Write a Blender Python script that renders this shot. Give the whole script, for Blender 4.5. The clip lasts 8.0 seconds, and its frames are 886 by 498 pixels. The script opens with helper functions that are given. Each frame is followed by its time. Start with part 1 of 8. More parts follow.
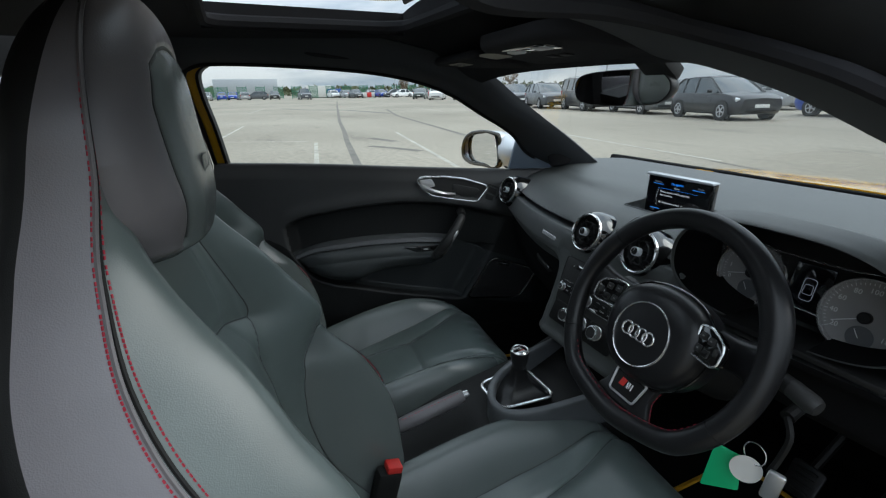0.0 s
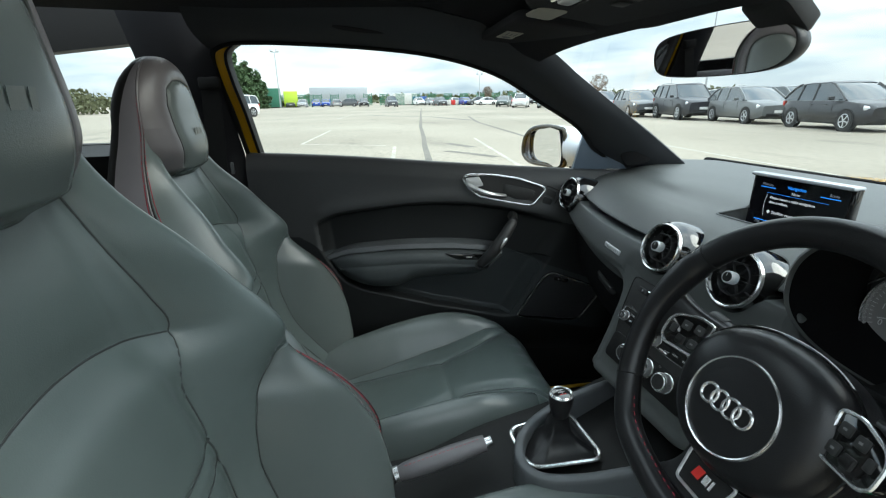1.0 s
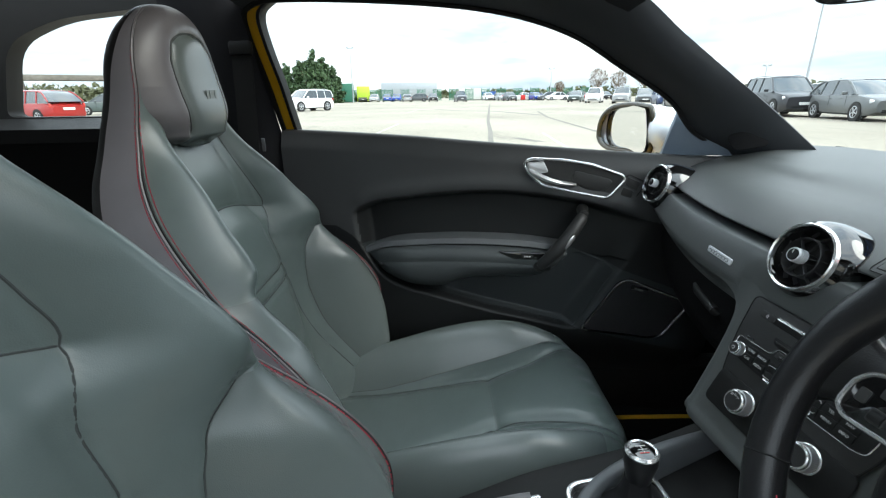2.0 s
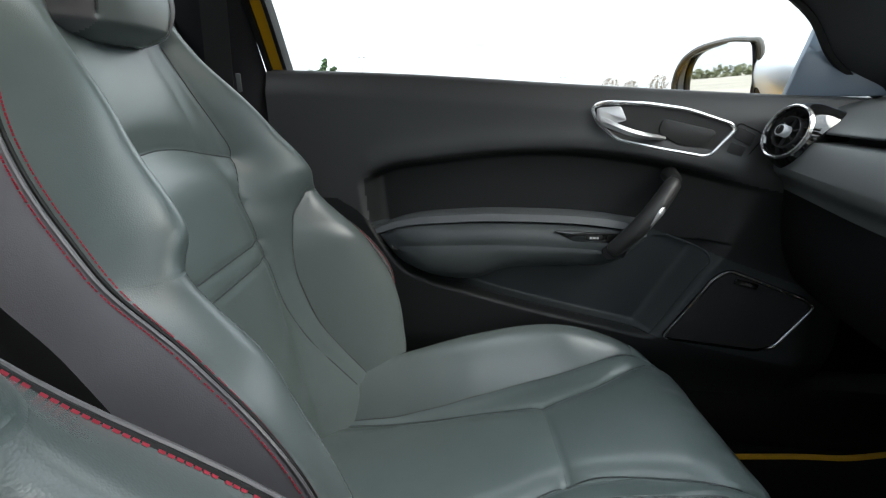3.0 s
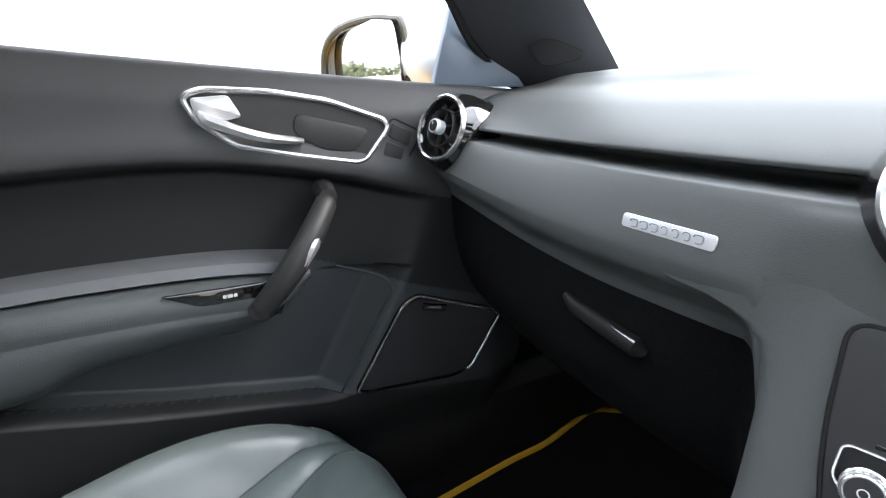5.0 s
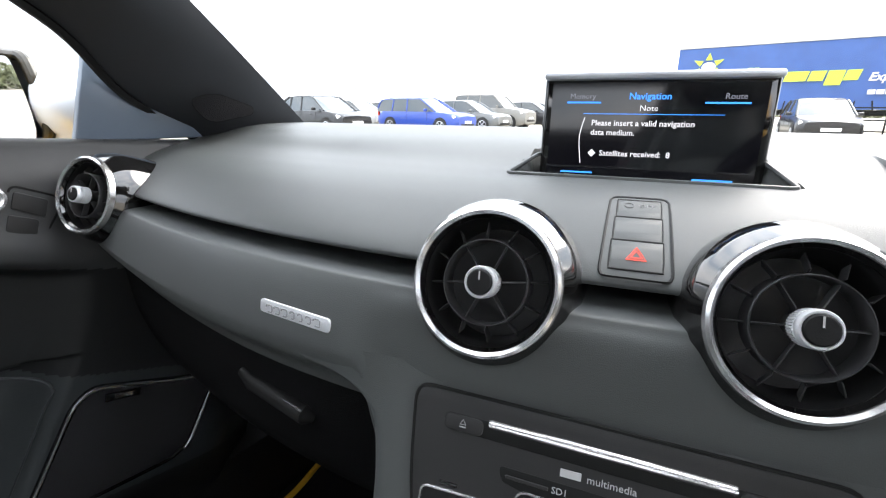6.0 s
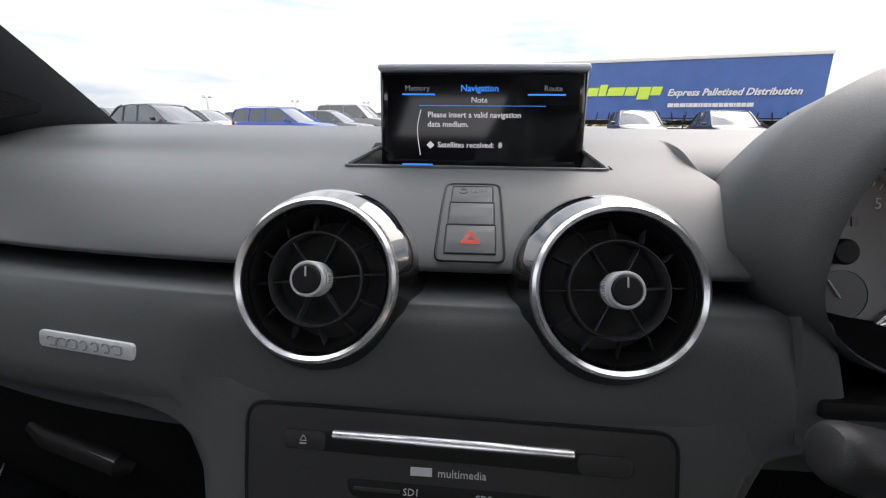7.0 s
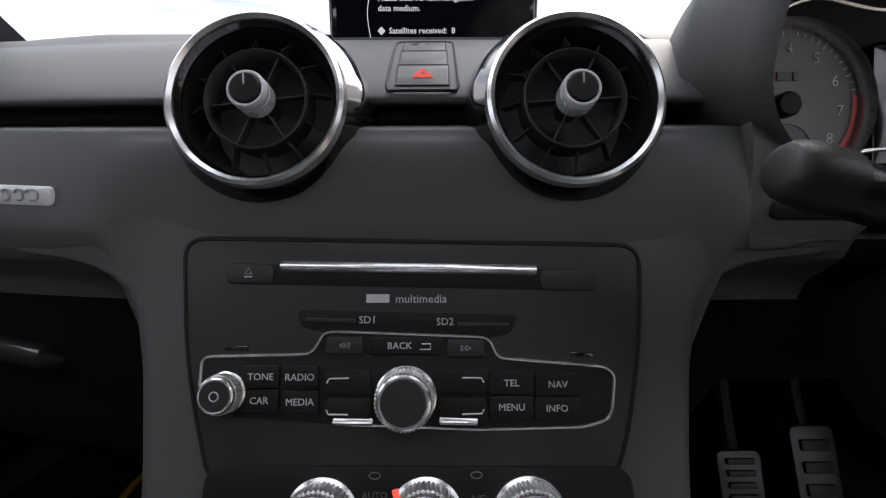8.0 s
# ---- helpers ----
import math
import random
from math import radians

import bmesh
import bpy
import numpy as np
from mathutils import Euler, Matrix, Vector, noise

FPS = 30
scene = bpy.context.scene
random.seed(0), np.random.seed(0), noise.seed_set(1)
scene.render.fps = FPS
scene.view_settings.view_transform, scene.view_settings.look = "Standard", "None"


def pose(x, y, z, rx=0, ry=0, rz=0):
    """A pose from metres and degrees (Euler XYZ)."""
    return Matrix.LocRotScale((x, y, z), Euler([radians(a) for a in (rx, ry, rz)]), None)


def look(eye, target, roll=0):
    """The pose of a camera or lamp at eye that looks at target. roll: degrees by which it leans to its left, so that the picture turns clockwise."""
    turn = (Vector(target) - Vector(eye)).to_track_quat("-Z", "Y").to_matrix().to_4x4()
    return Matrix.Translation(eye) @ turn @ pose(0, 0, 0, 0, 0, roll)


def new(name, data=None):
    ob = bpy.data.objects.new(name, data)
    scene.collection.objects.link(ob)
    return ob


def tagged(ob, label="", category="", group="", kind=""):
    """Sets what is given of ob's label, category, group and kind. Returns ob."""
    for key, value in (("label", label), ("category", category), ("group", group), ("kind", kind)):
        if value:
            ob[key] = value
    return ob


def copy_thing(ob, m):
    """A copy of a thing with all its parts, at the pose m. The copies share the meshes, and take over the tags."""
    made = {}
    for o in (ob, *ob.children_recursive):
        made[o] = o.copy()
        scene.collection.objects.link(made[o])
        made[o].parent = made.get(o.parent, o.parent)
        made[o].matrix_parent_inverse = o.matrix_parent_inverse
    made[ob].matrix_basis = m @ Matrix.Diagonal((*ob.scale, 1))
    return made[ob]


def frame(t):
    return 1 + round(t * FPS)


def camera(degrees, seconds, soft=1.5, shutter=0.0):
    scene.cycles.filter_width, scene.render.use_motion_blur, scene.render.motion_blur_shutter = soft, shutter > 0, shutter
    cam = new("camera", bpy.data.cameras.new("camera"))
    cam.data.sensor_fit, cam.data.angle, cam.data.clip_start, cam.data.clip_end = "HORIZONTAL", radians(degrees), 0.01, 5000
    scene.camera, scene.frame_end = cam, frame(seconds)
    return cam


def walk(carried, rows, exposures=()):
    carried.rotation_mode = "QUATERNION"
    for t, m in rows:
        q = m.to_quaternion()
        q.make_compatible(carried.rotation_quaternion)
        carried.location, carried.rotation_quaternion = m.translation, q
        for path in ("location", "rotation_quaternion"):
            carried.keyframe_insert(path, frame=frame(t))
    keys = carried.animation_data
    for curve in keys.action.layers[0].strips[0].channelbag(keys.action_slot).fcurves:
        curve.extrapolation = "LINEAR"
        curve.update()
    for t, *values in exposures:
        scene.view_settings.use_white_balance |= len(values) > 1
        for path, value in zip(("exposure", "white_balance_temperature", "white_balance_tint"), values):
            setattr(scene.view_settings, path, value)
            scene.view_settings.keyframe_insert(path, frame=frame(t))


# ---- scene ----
cam = camera(88.1, 8.0, 1.2)
PATH = [
    (0, (0.709, -0.654, 1.145), (-1.019, 0.111, 0.49), -1.0),
    (0.3, (0.659, -0.611, 1.139), (-1.107, 0.054, 0.476), -1.5),
    (0.5, (0.625, -0.604, 1.114), (-1.164, 0.018, 0.473), -1.0),
    (0.7, (0.608, -0.578, 1.101), (-1.204, -0.014, 0.469), -0.7),
    (1, (0.572, -0.501, 1.083), (-1.273, -0.041, 0.463), -0.8),
    (1.5, (0.518, -0.432, 1.055), (-1.358, -0.117, 0.437), -0.6),
    (1.9, (0.439, -0.431, 1.033), (-1.449, -0.206, 0.412), -0.9),
    (2, (0.404, -0.436, 1.024), (-1.483, -0.244, 0.39), -0.7),
    (2.2, (0.352, -0.436, 1.012), (-1.537, -0.276, 0.373), -0.6),
    (3.3, (0.061, -0.47, 0.832), (-1.848, -0.292, 0.263), -0.5),
    (3.5, (0.016, -0.474, 0.819), (-1.887, -0.229, 0.256), -0.4),
    (4, (-0.064, -0.455, 0.817), (-1.917, 0.037, 0.247), -0.7),
    (4.5, (-0.111, -0.346, 0.821), (-1.805, 0.524, 0.21), -0.8),
    (5, (-0.083, -0.242, 0.871), (-1.554, 0.957, 0.239), -0.3),
    (5.2, (-0.07, -0.225, 0.876), (-1.394, 1.137, 0.249), -0.1),
    (6.3, (0.002, -0.176, 0.94), (-0.48, 1.686, 0.39), 0.8),
    (6.5, (0.006, -0.172, 0.942), (-0.371, 1.718, 0.408), 0.9),
    (7, (0.008, -0.166, 0.911), (-0.147, 1.756, 0.38), 0.5),
    (7.5, (0.01, -0.171, 0.86), (-0.035, 1.756, 0.327), 0.2),
    (8, (0.013, -0.179, 0.82), (0.019, 1.751, 0.294), -0.2),
]
EXPOSURES = [(0, 0.45, 6150, 6), (0.5, 0.95, 6200, 2), (1.0, 1.2, 6300, 1), (1.5, 1.35, 6300, 2), (2.2, 1.55, 6350, 5), (3.3, 1.8, 6550, 8), (4.0, 2.3, 6550, 12), (4.5, 2.7, 6550, 14), (5.2, 2.75, 6550, 14), (6.3, 1.85, 6800, 14), (7.0, 1.15, 6850, 18), (8.0, 1.15, 6850, 20)]
walk(cam, [(t, look(eye, target, roll)) for t, eye, target, roll in PATH], EXPOSURES)

# ---- world, sun ----
world = bpy.data.worlds.new("world")
scene.world = world
world.use_nodes = True
wn, wl = world.node_tree.nodes, world.node_tree.links
wn.clear()
w_out = wn.new("ShaderNodeOutputWorld")
w_bg = wn.new("ShaderNodeBackground")
w_bg.inputs["Strength"].default_value = 0.1
w_sky = wn.new("ShaderNodeTexSky")
w_sky.sky_type, w_sky.sun_disc = "NISHITA", False
w_sky.sun_elevation, w_sky.sun_rotation = radians(39), radians(36)
w_tc = wn.new("ShaderNodeTexCoord")
w_map = wn.new("ShaderNodeMapping")
w_map.inputs["Scale"].default_value = (1.3, 1.3, 7.0)
w_noise = wn.new("ShaderNodeTexNoise")
w_noise.inputs["Scale"].default_value = 2.2
w_noise.inputs["Detail"].default_value = 7
w_noise.inputs["Roughness"].default_value = 0.58
w_noise.inputs["Distortion"].default_value = 0.3
w_ramp = wn.new("ShaderNodeValToRGB")
w_ramp.color_ramp.elements[0].position, w_ramp.color_ramp.elements[0].color = 0.34, (4.2, 5.1, 6.1, 1)
w_ramp.color_ramp.elements[1].position, w_ramp.color_ramp.elements[1].color = 0.62, (9.2, 9.4, 9.6, 1)
w_mix = wn.new("ShaderNodeMixRGB")
w_mix.inputs["Fac"].default_value = 0.88
wl.new(w_tc.outputs["Generated"], w_map.inputs["Vector"])
wl.new(w_map.outputs["Vector"], w_noise.inputs["Vector"])
wl.new(w_noise.outputs["Fac"], w_ramp.inputs["Fac"])
wl.new(w_sky.outputs["Color"], w_mix.inputs["Color1"])
wl.new(w_ramp.outputs["Color"], w_mix.inputs["Color2"])
# an overcast sky is brightest overhead
w_sep = wn.new("ShaderNodeSeparateXYZ")
wl.new(w_tc.outputs["Generated"], w_sep.inputs["Vector"])
w_high = wn.new("ShaderNodeMapRange")
w_high.inputs["To Min"].default_value, w_high.inputs["To Max"].default_value = 0.62, 2.1
wl.new(w_sep.outputs["Z"], w_high.inputs["Value"])
w_mul = wn.new("ShaderNodeMixRGB")
w_mul.blend_type = "MULTIPLY"
w_mul.inputs["Fac"].default_value = 1.0
wl.new(w_mix.outputs["Color"], w_mul.inputs["Color1"])
wl.new(w_high.outputs["Result"], w_mul.inputs["Color2"])
wl.new(w_mul.outputs["Color"], w_bg.inputs["Color"])
wl.new(w_bg.outputs["Background"], w_out.inputs["Surface"])
sun = new("sun", bpy.data.lights.new("sun", "SUN"))
sun.data.energy, sun.data.angle, sun.data.color = 0.95, radians(40), (1.0, 0.95, 0.88)
sun.matrix_world = look((15, 21, 21), (0, 0, 0))


# ---- materials ----
def material(name, color, rough=0.5, metal=0.0, grain=0.0, grain_size=400.0, stain=0.0, stain_size=6.0, coat=0.0, emit=None, emit_strength=0.0, spec=0.5, detail=3.0, voronoi=False, scratch=0.0):
    """A principled material: base colour varied by fine grain and broad stains, with fine relief."""
    m = bpy.data.materials.new(name)
    m.use_nodes = True
    nt = m.node_tree
    b = nt.nodes["Principled BSDF"]
    b.inputs["Base Color"].default_value = (*color, 1)
    b.inputs["Roughness"].default_value = rough
    b.inputs["Metallic"].default_value = metal
    b.inputs["Coat Weight"].default_value = coat
    b.inputs["Coat Roughness"].default_value = 0.06
    b.inputs["Specular IOR Level"].default_value = spec
    if emit:
        b.inputs["Emission Color"].default_value = (*emit, 1)
        b.inputs["Emission Strength"].default_value = emit_strength
    tc = nt.nodes.new("ShaderNodeTexCoord")
    if stain:
        n = nt.nodes.new("ShaderNodeTexNoise")
        n.inputs["Scale"].default_value, n.inputs["Detail"].default_value = stain_size, 6
        n.inputs["Roughness"].default_value = 0.6
        nt.links.new(tc.outputs["Object"], n.inputs["Vector"])
        r = nt.nodes.new("ShaderNodeValToRGB")
        r.color_ramp.elements[0].position, r.color_ramp.elements[1].position = 0.3, 0.72
        r.color_ramp.elements[0].color = (*[c * (1 - stain) for c in color], 1)
        r.color_ramp.elements[1].color = (*[min(1, c * (1 + stain)) for c in color], 1)
        nt.links.new(n.outputs["Fac"], r.inputs["Fac"])
        nt.links.new(r.outputs["Color"], b.inputs["Base Color"])
        mr = nt.nodes.new("ShaderNodeMapRange")
        mr.inputs["To Min"].default_value, mr.inputs["To Max"].default_value = max(0.02, rough - 0.1 * min(1, stain * 3)), min(1, rough + 0.1 * min(1, stain * 3))
        nt.links.new(n.outputs["Fac"], mr.inputs["Value"])
        nt.links.new(mr.outputs["Result"], b.inputs["Roughness"])
    if grain:
        if voronoi:
            g = nt.nodes.new("ShaderNodeTexVoronoi")
            g.inputs["Scale"].default_value = grain_size
            out = g.outputs["Distance"]
        else:
            g = nt.nodes.new("ShaderNodeTexNoise")
            g.inputs["Scale"].default_value, g.inputs["Detail"].default_value = grain_size, detail
            out = g.outputs["Fac"]
        nt.links.new(tc.outputs["Object"], g.inputs["Vector"])
        bump = nt.nodes.new("ShaderNodeBump")
        bump.inputs["Strength"].default_value = grain
        bump.inputs["Distance"].default_value = 0.001
        nt.links.new(out, bump.inputs["Height"])
        nt.links.new(bump.outputs["Normal"], b.inputs["Normal"])
    return m


def glass(name, color=(1, 1, 1), rough=0.0, mirror_part=0.06):
    """Thin clear pane: mostly see-through, with a little gloss."""
    m = bpy.data.materials.new(name)
    m.use_nodes = True
    nt = m.node_tree
    nt.nodes.clear()
    o = nt.nodes.new("ShaderNodeOutputMaterial")
    mix = nt.nodes.new("ShaderNodeMixShader")
    t = nt.nodes.new("ShaderNodeBsdfTransparent")
    t.inputs["Color"].default_value = (*color, 1)
    g = nt.nodes.new("ShaderNodeBsdfGlossy")
    g.inputs["Roughness"].default_value = rough
    f = nt.nodes.new("ShaderNodeFresnel")
    f.inputs["IOR"].default_value = 1.35
    nt.links.new(f.outputs["Fac"], mix.inputs["Fac"])
    nt.links.new(t.outputs["BSDF"], mix.inputs[1])
    nt.links.new(g.outputs["BSDF"], mix.inputs[2])
    nt.links.new(mix.outputs["Shader"], o.inputs["Surface"])
    return m


M_LEATHER = material("leather", (0.101, 0.124, 0.119), 0.29, spec=0.6, grain=0.1, grain_size=900, stain=0.1, stain_size=9, voronoi=True)
# side leather, lightened in place of glare from the open door side
M_LEATHER3 = material("leather_side_lit", (0.150, 0.145, 0.158), 0.32, spec=0.6, grain=0.1, grain_size=900, stain=0.1, stain_size=9, voronoi=True)
M_BOLSTER = material("leather_bolster", (0.105, 0.122, 0.119), 0.27, spec=0.65, grain=0.1, grain_size=900, stain=0.025, stain_size=9, voronoi=True)
M_LEATHER2 = material("leather_dark", (0.128, 0.121, 0.126), 0.36, grain=0.1, grain_size=900, stain=0.12, stain_size=9, voronoi=True)
M_WHEEL = material("wheel_leather", (0.012, 0.012, 0.013), 0.30, spec=0.35, grain=0.12, grain_size=800, stain=0.07, stain_size=14, voronoi=True)
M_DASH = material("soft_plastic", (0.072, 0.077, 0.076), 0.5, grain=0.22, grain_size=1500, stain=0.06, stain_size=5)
# recess and base plastic: shade is put into the near-black colour
M_DOORSHADE = material("door_plastic_shade", (0.011, 0.012, 0.0125), 0.5, spec=0.35, grain=0.35, grain_size=1300, stain=0.08, stain_size=5)
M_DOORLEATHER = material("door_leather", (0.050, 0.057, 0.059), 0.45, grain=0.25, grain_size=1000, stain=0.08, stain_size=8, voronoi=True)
# upper door trim, its colour raised in place of sky light
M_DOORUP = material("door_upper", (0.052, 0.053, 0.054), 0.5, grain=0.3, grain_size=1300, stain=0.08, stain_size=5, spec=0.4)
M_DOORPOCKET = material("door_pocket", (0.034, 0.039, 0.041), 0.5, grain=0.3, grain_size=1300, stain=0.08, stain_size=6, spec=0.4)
M_BLACK = material("black_plastic", (0.010, 0.010, 0.010), 0.55, spec=0.25, grain=0.2, grain_size=1200, stain=0.1)
M_PANEL = material("panel_plastic", (0.028, 0.028, 0.028), 0.45, spec=0.35, grain=0.15, grain_size=1800, stain=0.05)
M_GLOSS = material("gloss_black", (0.006, 0.006, 0.006), 0.06, coat=1.0, grain=0.02, grain_size=30)
M_BLADE = material("vent_blade", (0.045, 0.045, 0.046), 0.4, grain=0.1, grain_size=900)
M_SEAM = material("seam_thread", (0.04, 0.045, 0.044), 0.6, grain=0.1, grain_size=900)
M_VENT = material("vent_black", (0.014, 0.014, 0.014), 0.38, grain=0.1, grain_size=900)
M_CHROME = material("satin_chrome", (0.80, 0.80, 0.80), 0.24, metal=0.9, grain=0.03, grain_size=800, stain=0.05)
M_ALU = material("brushed_aluminium", (0.66, 0.66, 0.67), 0.34, metal=0.8, grain=0.08, grain_size=900, stain=0.06)
M_TRIM = material("grey_trim", (0.085, 0.09, 0.095), 0.45, metal=0.0, grain=0.15, grain_size=900, stain=0.05)
M_RED = material("red_thread", (0.32, 0.015, 0.035), 0.7)
M_REDGLOW = material("red_glow", (0.4, 0.01, 0.01), 0.4, emit=(1, 0.16, 0.12), emit_strength=0.35)
M_REDPLASTIC = material("red_plastic", (0.55, 0.025, 0.02), 0.4, grain=0.1)
M_WHITE = material("white_print", (0.55, 0.55, 0.55), 0.6)
M_GREYPRINT = material("grey_print", (0.16, 0.16, 0.16), 0.6)
M_YELLOW = material("yellow_paint", (0.62, 0.33, 0.012), 0.25, coat=0.7, stain=0.05)
M_YELLOWCLOTH = material("yellow_binding", (0.50, 0.27, 0.01), 0.8, grain=0.5, grain_size=900)
# carpet black, also used as painted shade under the dashboard
M_CARPETSHADE = material("carpet", (0.006, 0.006, 0.0065), 0.95, grain=1.0, grain_size=700, stain=0.3, stain_size=12, spec=0.1)
M_LINER = material("headliner_cloth", (0.024, 0.024, 0.027), 0.9, grain=0.5, grain_size=1200, stain=0.06, spec=0.2)
M_PILLAR = material("pillar_cloth", (0.045, 0.048, 0.053), 0.75, grain=0.4, grain_size=1200, stain=0.06, spec=0.3)
M_GRILLE = material("grille_mesh", (0.024, 0.024, 0.026), 0.5, grain=1.0, grain_size=1400, voronoi=True)
M_SCREEN = material("screen_glass", (0.004, 0.004, 0.006), 0.08, coat=0.6)
M_SCRWHITE = material("screen_white", (0.1, 0.1, 0.1), 0.5, emit=(0.9, 0.93, 1.0), emit_strength=0.26)
M_SCRBLUE = material("screen_blue", (0.02, 0.1, 0.4), 0.5, emit=(0.03, 0.28, 1.0), emit_strength=0.4)
M_SCRDIM = material("screen_dim", (0.05, 0.05, 0.06), 0.5, emit=(0.3, 0.33, 0.4), emit_strength=0.2)
M_GAUGE = material("gauge_face", (0.20, 0.195, 0.195), 0.45, stain=0.04)
M_BADGE = material("badge_metal", (0.80, 0.81, 0.83), 0.36, metal=0.3, grain=0.1, grain_size=600, stain=0.06, stain_size=40)
M_BADGEMARK = material("badge_mark", (0.33, 0.34, 0.35), 0.5)
# pedal metal with the footwell's shade put into its colour
M_PEDAL = material("pedal_metal_shaded", (0.045, 0.045, 0.047), 0.5, metal=0.9, stain=0.3, stain_size=30)
M_MIRROR = material("mirror_glass", (0.85, 0.86, 0.87), 0.02, metal=1.0)
M_GLASS = glass("clear_glass", (0.96, 0.985, 0.98))
M_ROOFGLASS = glass("tinted_roof_glass", (0.7, 0.72, 0.72))
M_GREEN = material("green_card", (0.01, 0.42, 0.16), 0.6)
M_PAPER = material("paper", (0.62, 0.61, 0.58), 0.8, stain=0.05)
M_LABEL = material("beige_label", (0.42, 0.40, 0.33), 0.7, stain=0.1)
# black rim with the yellow bodywork's reflection mixed into its colour
M_MIRRORRIM = material("mirror_rim", (0.035, 0.028, 0.016), 0.2, coat=0.4, stain=0.1)
# blue-grey tint paints the window glass's reflection over the triangle
M_TRIANGLEGLARE = material("mirror_triangle", (0.10, 0.13, 0.17), 0.35, coat=0.3, stain=0.05)
M_SILVERMIRROR = material("silver_cap", (0.55, 0.57, 0.6), 0.35, metal=0.35, coat=0.5, stain=0.04)


# ---- mesh helpers ----
def part(name, bm, mat, parent=None, label="", smooth=True, angle=35):
    """Links a bmesh or mesh as one mesh object, under a thing or part."""
    if isinstance(bm, bmesh.types.BMesh):
        me = bpy.data.meshes.new(name)
        bm.to_mesh(me)
        bm.free()
    else:
        me = bm
    me.materials.clear()
    me.materials.append(mat)
    if smooth:
        me.polygons.foreach_set("use_smooth", [True] * len(me.polygons))
        if angle:
            me.set_sharp_from_angle(angle=radians(angle))
    ob = new(name, me)
    if parent:
        ob.parent = parent
    if label:
        ob["label"] = label
    return ob


def thing(name, m, label, category, group="", kind=""):
    """An Empty at a thing's base, which parents its parts."""
    ob = new(name)
    ob.matrix_world = m
    ob.empty_display_size = 0.05
    return tagged(ob, label, category, group, kind)


def alone(name, bm, mat, label, category, kind="", angle=35):
    return tagged(part(name, bm, mat, angle=angle), label, category, kind=kind)


def grid_mesh(P, close_u=False, close_v=False, flip=False):
    """A mesh from an array of points, n by m by 3."""
    P = np.asarray(P, dtype=float)
    n, m = P.shape[:2]
    i, j = np.meshgrid(np.arange(n if close_u else n - 1), np.arange(m if close_v else m - 1), indexing="ij")
    i2, j2 = (i + 1) % n, (j + 1) % m
    q = np.stack([i * m + j, i2 * m + j, i2 * m + j2, i * m + j2], -1).reshape(-1, 4)
    if flip:
        q = q[:, ::-1]
    me = bpy.data.meshes.new("grid")
    me.from_pydata(P.reshape(-1, 3).tolist(), [], q.tolist())
    me.validate()
    return me


def mesh_bm(me):
    bm = bmesh.new()
    bm.from_mesh(me)
    return bm


def box(sx, sy, sz, bevel=0.0, m=None, seg=2):
    bm = bmesh.new()
    bmesh.ops.create_cube(bm, size=1.0)
    bmesh.ops.scale(bm, vec=(sx, sy, sz), verts=bm.verts)
    if bevel:
        bmesh.ops.bevel(bm, geom=bm.edges[:], offset=bevel, segments=seg, profile=0.5, affect="EDGES")
    if m is not None:
        bmesh.ops.transform(bm, matrix=m, verts=bm.verts)
    return bm


def prism(poly, depth, bevel=0.0, m=None, seg=2, both=False):
    """A flat outline (x, y) given thickness along z from 0 to depth, with rounded upper edges."""
    bm = bmesh.new()
    vs = [bm.verts.new((p[0], p[1], 0)) for p in poly]
    f = bm.faces.new(vs)
    bm.normal_update()
    if f.normal.z < 0:
        f.normal_flip()
    r = bmesh.ops.extrude_face_region(bm, geom=[f])
    top = [g for g in r["geom"] if isinstance(g, bmesh.types.BMVert)]
    bmesh.ops.translate(bm, vec=(0, 0, depth), verts=top)
    bm.faces.remove(f) if f.is_valid and not both else None
    bm.normal_update()
    if bevel:
        es = [e for e in bm.edges if (all(v.co.z > depth - 1e-6 for v in e.verts)) or (both and all(v.co.z < 1e-6 for v in e.verts))]
        bmesh.ops.bevel(bm, geom=es, offset=bevel, segments=seg, profile=0.5, affect="EDGES")
    bmesh.ops.recalc_face_normals(bm, faces=bm.faces[:])
    if m is not None:
        bmesh.ops.transform(bm, matrix=m, verts=bm.verts)
    return bm


def rounded(pts, r, n=5):
    """An outline with its corners rounded. r: one radius, or one for each corner."""
    out = []
    k = len(pts)
    for i in range(k):
        a, b, c = (Vector((*pts[j % k], 0)) for j in (i - 1, i, i + 1))
        ri = r[i] if isinstance(r, (list, tuple)) else r
        da, dc = (a - b), (c - b)
        ri = min(ri, da.length * 0.45, dc.length * 0.45)
        p, q = b + da.normalized() * ri, b + dc.normalized() * ri
        for s in range(n + 1):
            t = s / n
            v = p * (1 - t) ** 2 + b * 2 * t * (1 - t) + q * t * t
            out.append((v.x, v.y))
    return out


def smooth_line(pts, n=40, closed=False):
    """Points along a Catmull-Rom curve through pts."""
    P = [np.array(p, dtype=float) for p in pts]
    k = len(P)
    out = []
    segs = k if closed else k - 1
    per = max(2, n // segs)
    for i in range(segs):
        if closed:
            a, b, c, d = P[(i - 1) % k], P[i], P[(i + 1) % k], P[(i + 2) % k]
        else:
            a, b, c, d = P[max(i - 1, 0)], P[i], P[i + 1], P[min(i + 2, k - 1)]
        for s in range(per):
            t = s / per
            out.append(0.5 * (2 * b + (c - a) * t + (2 * a - 5 * b + 4 * c - d) * t * t + (3 * b - a - 3 * c + d) * t ** 3))
    if not closed:
        out.append(P[-1])
    return out


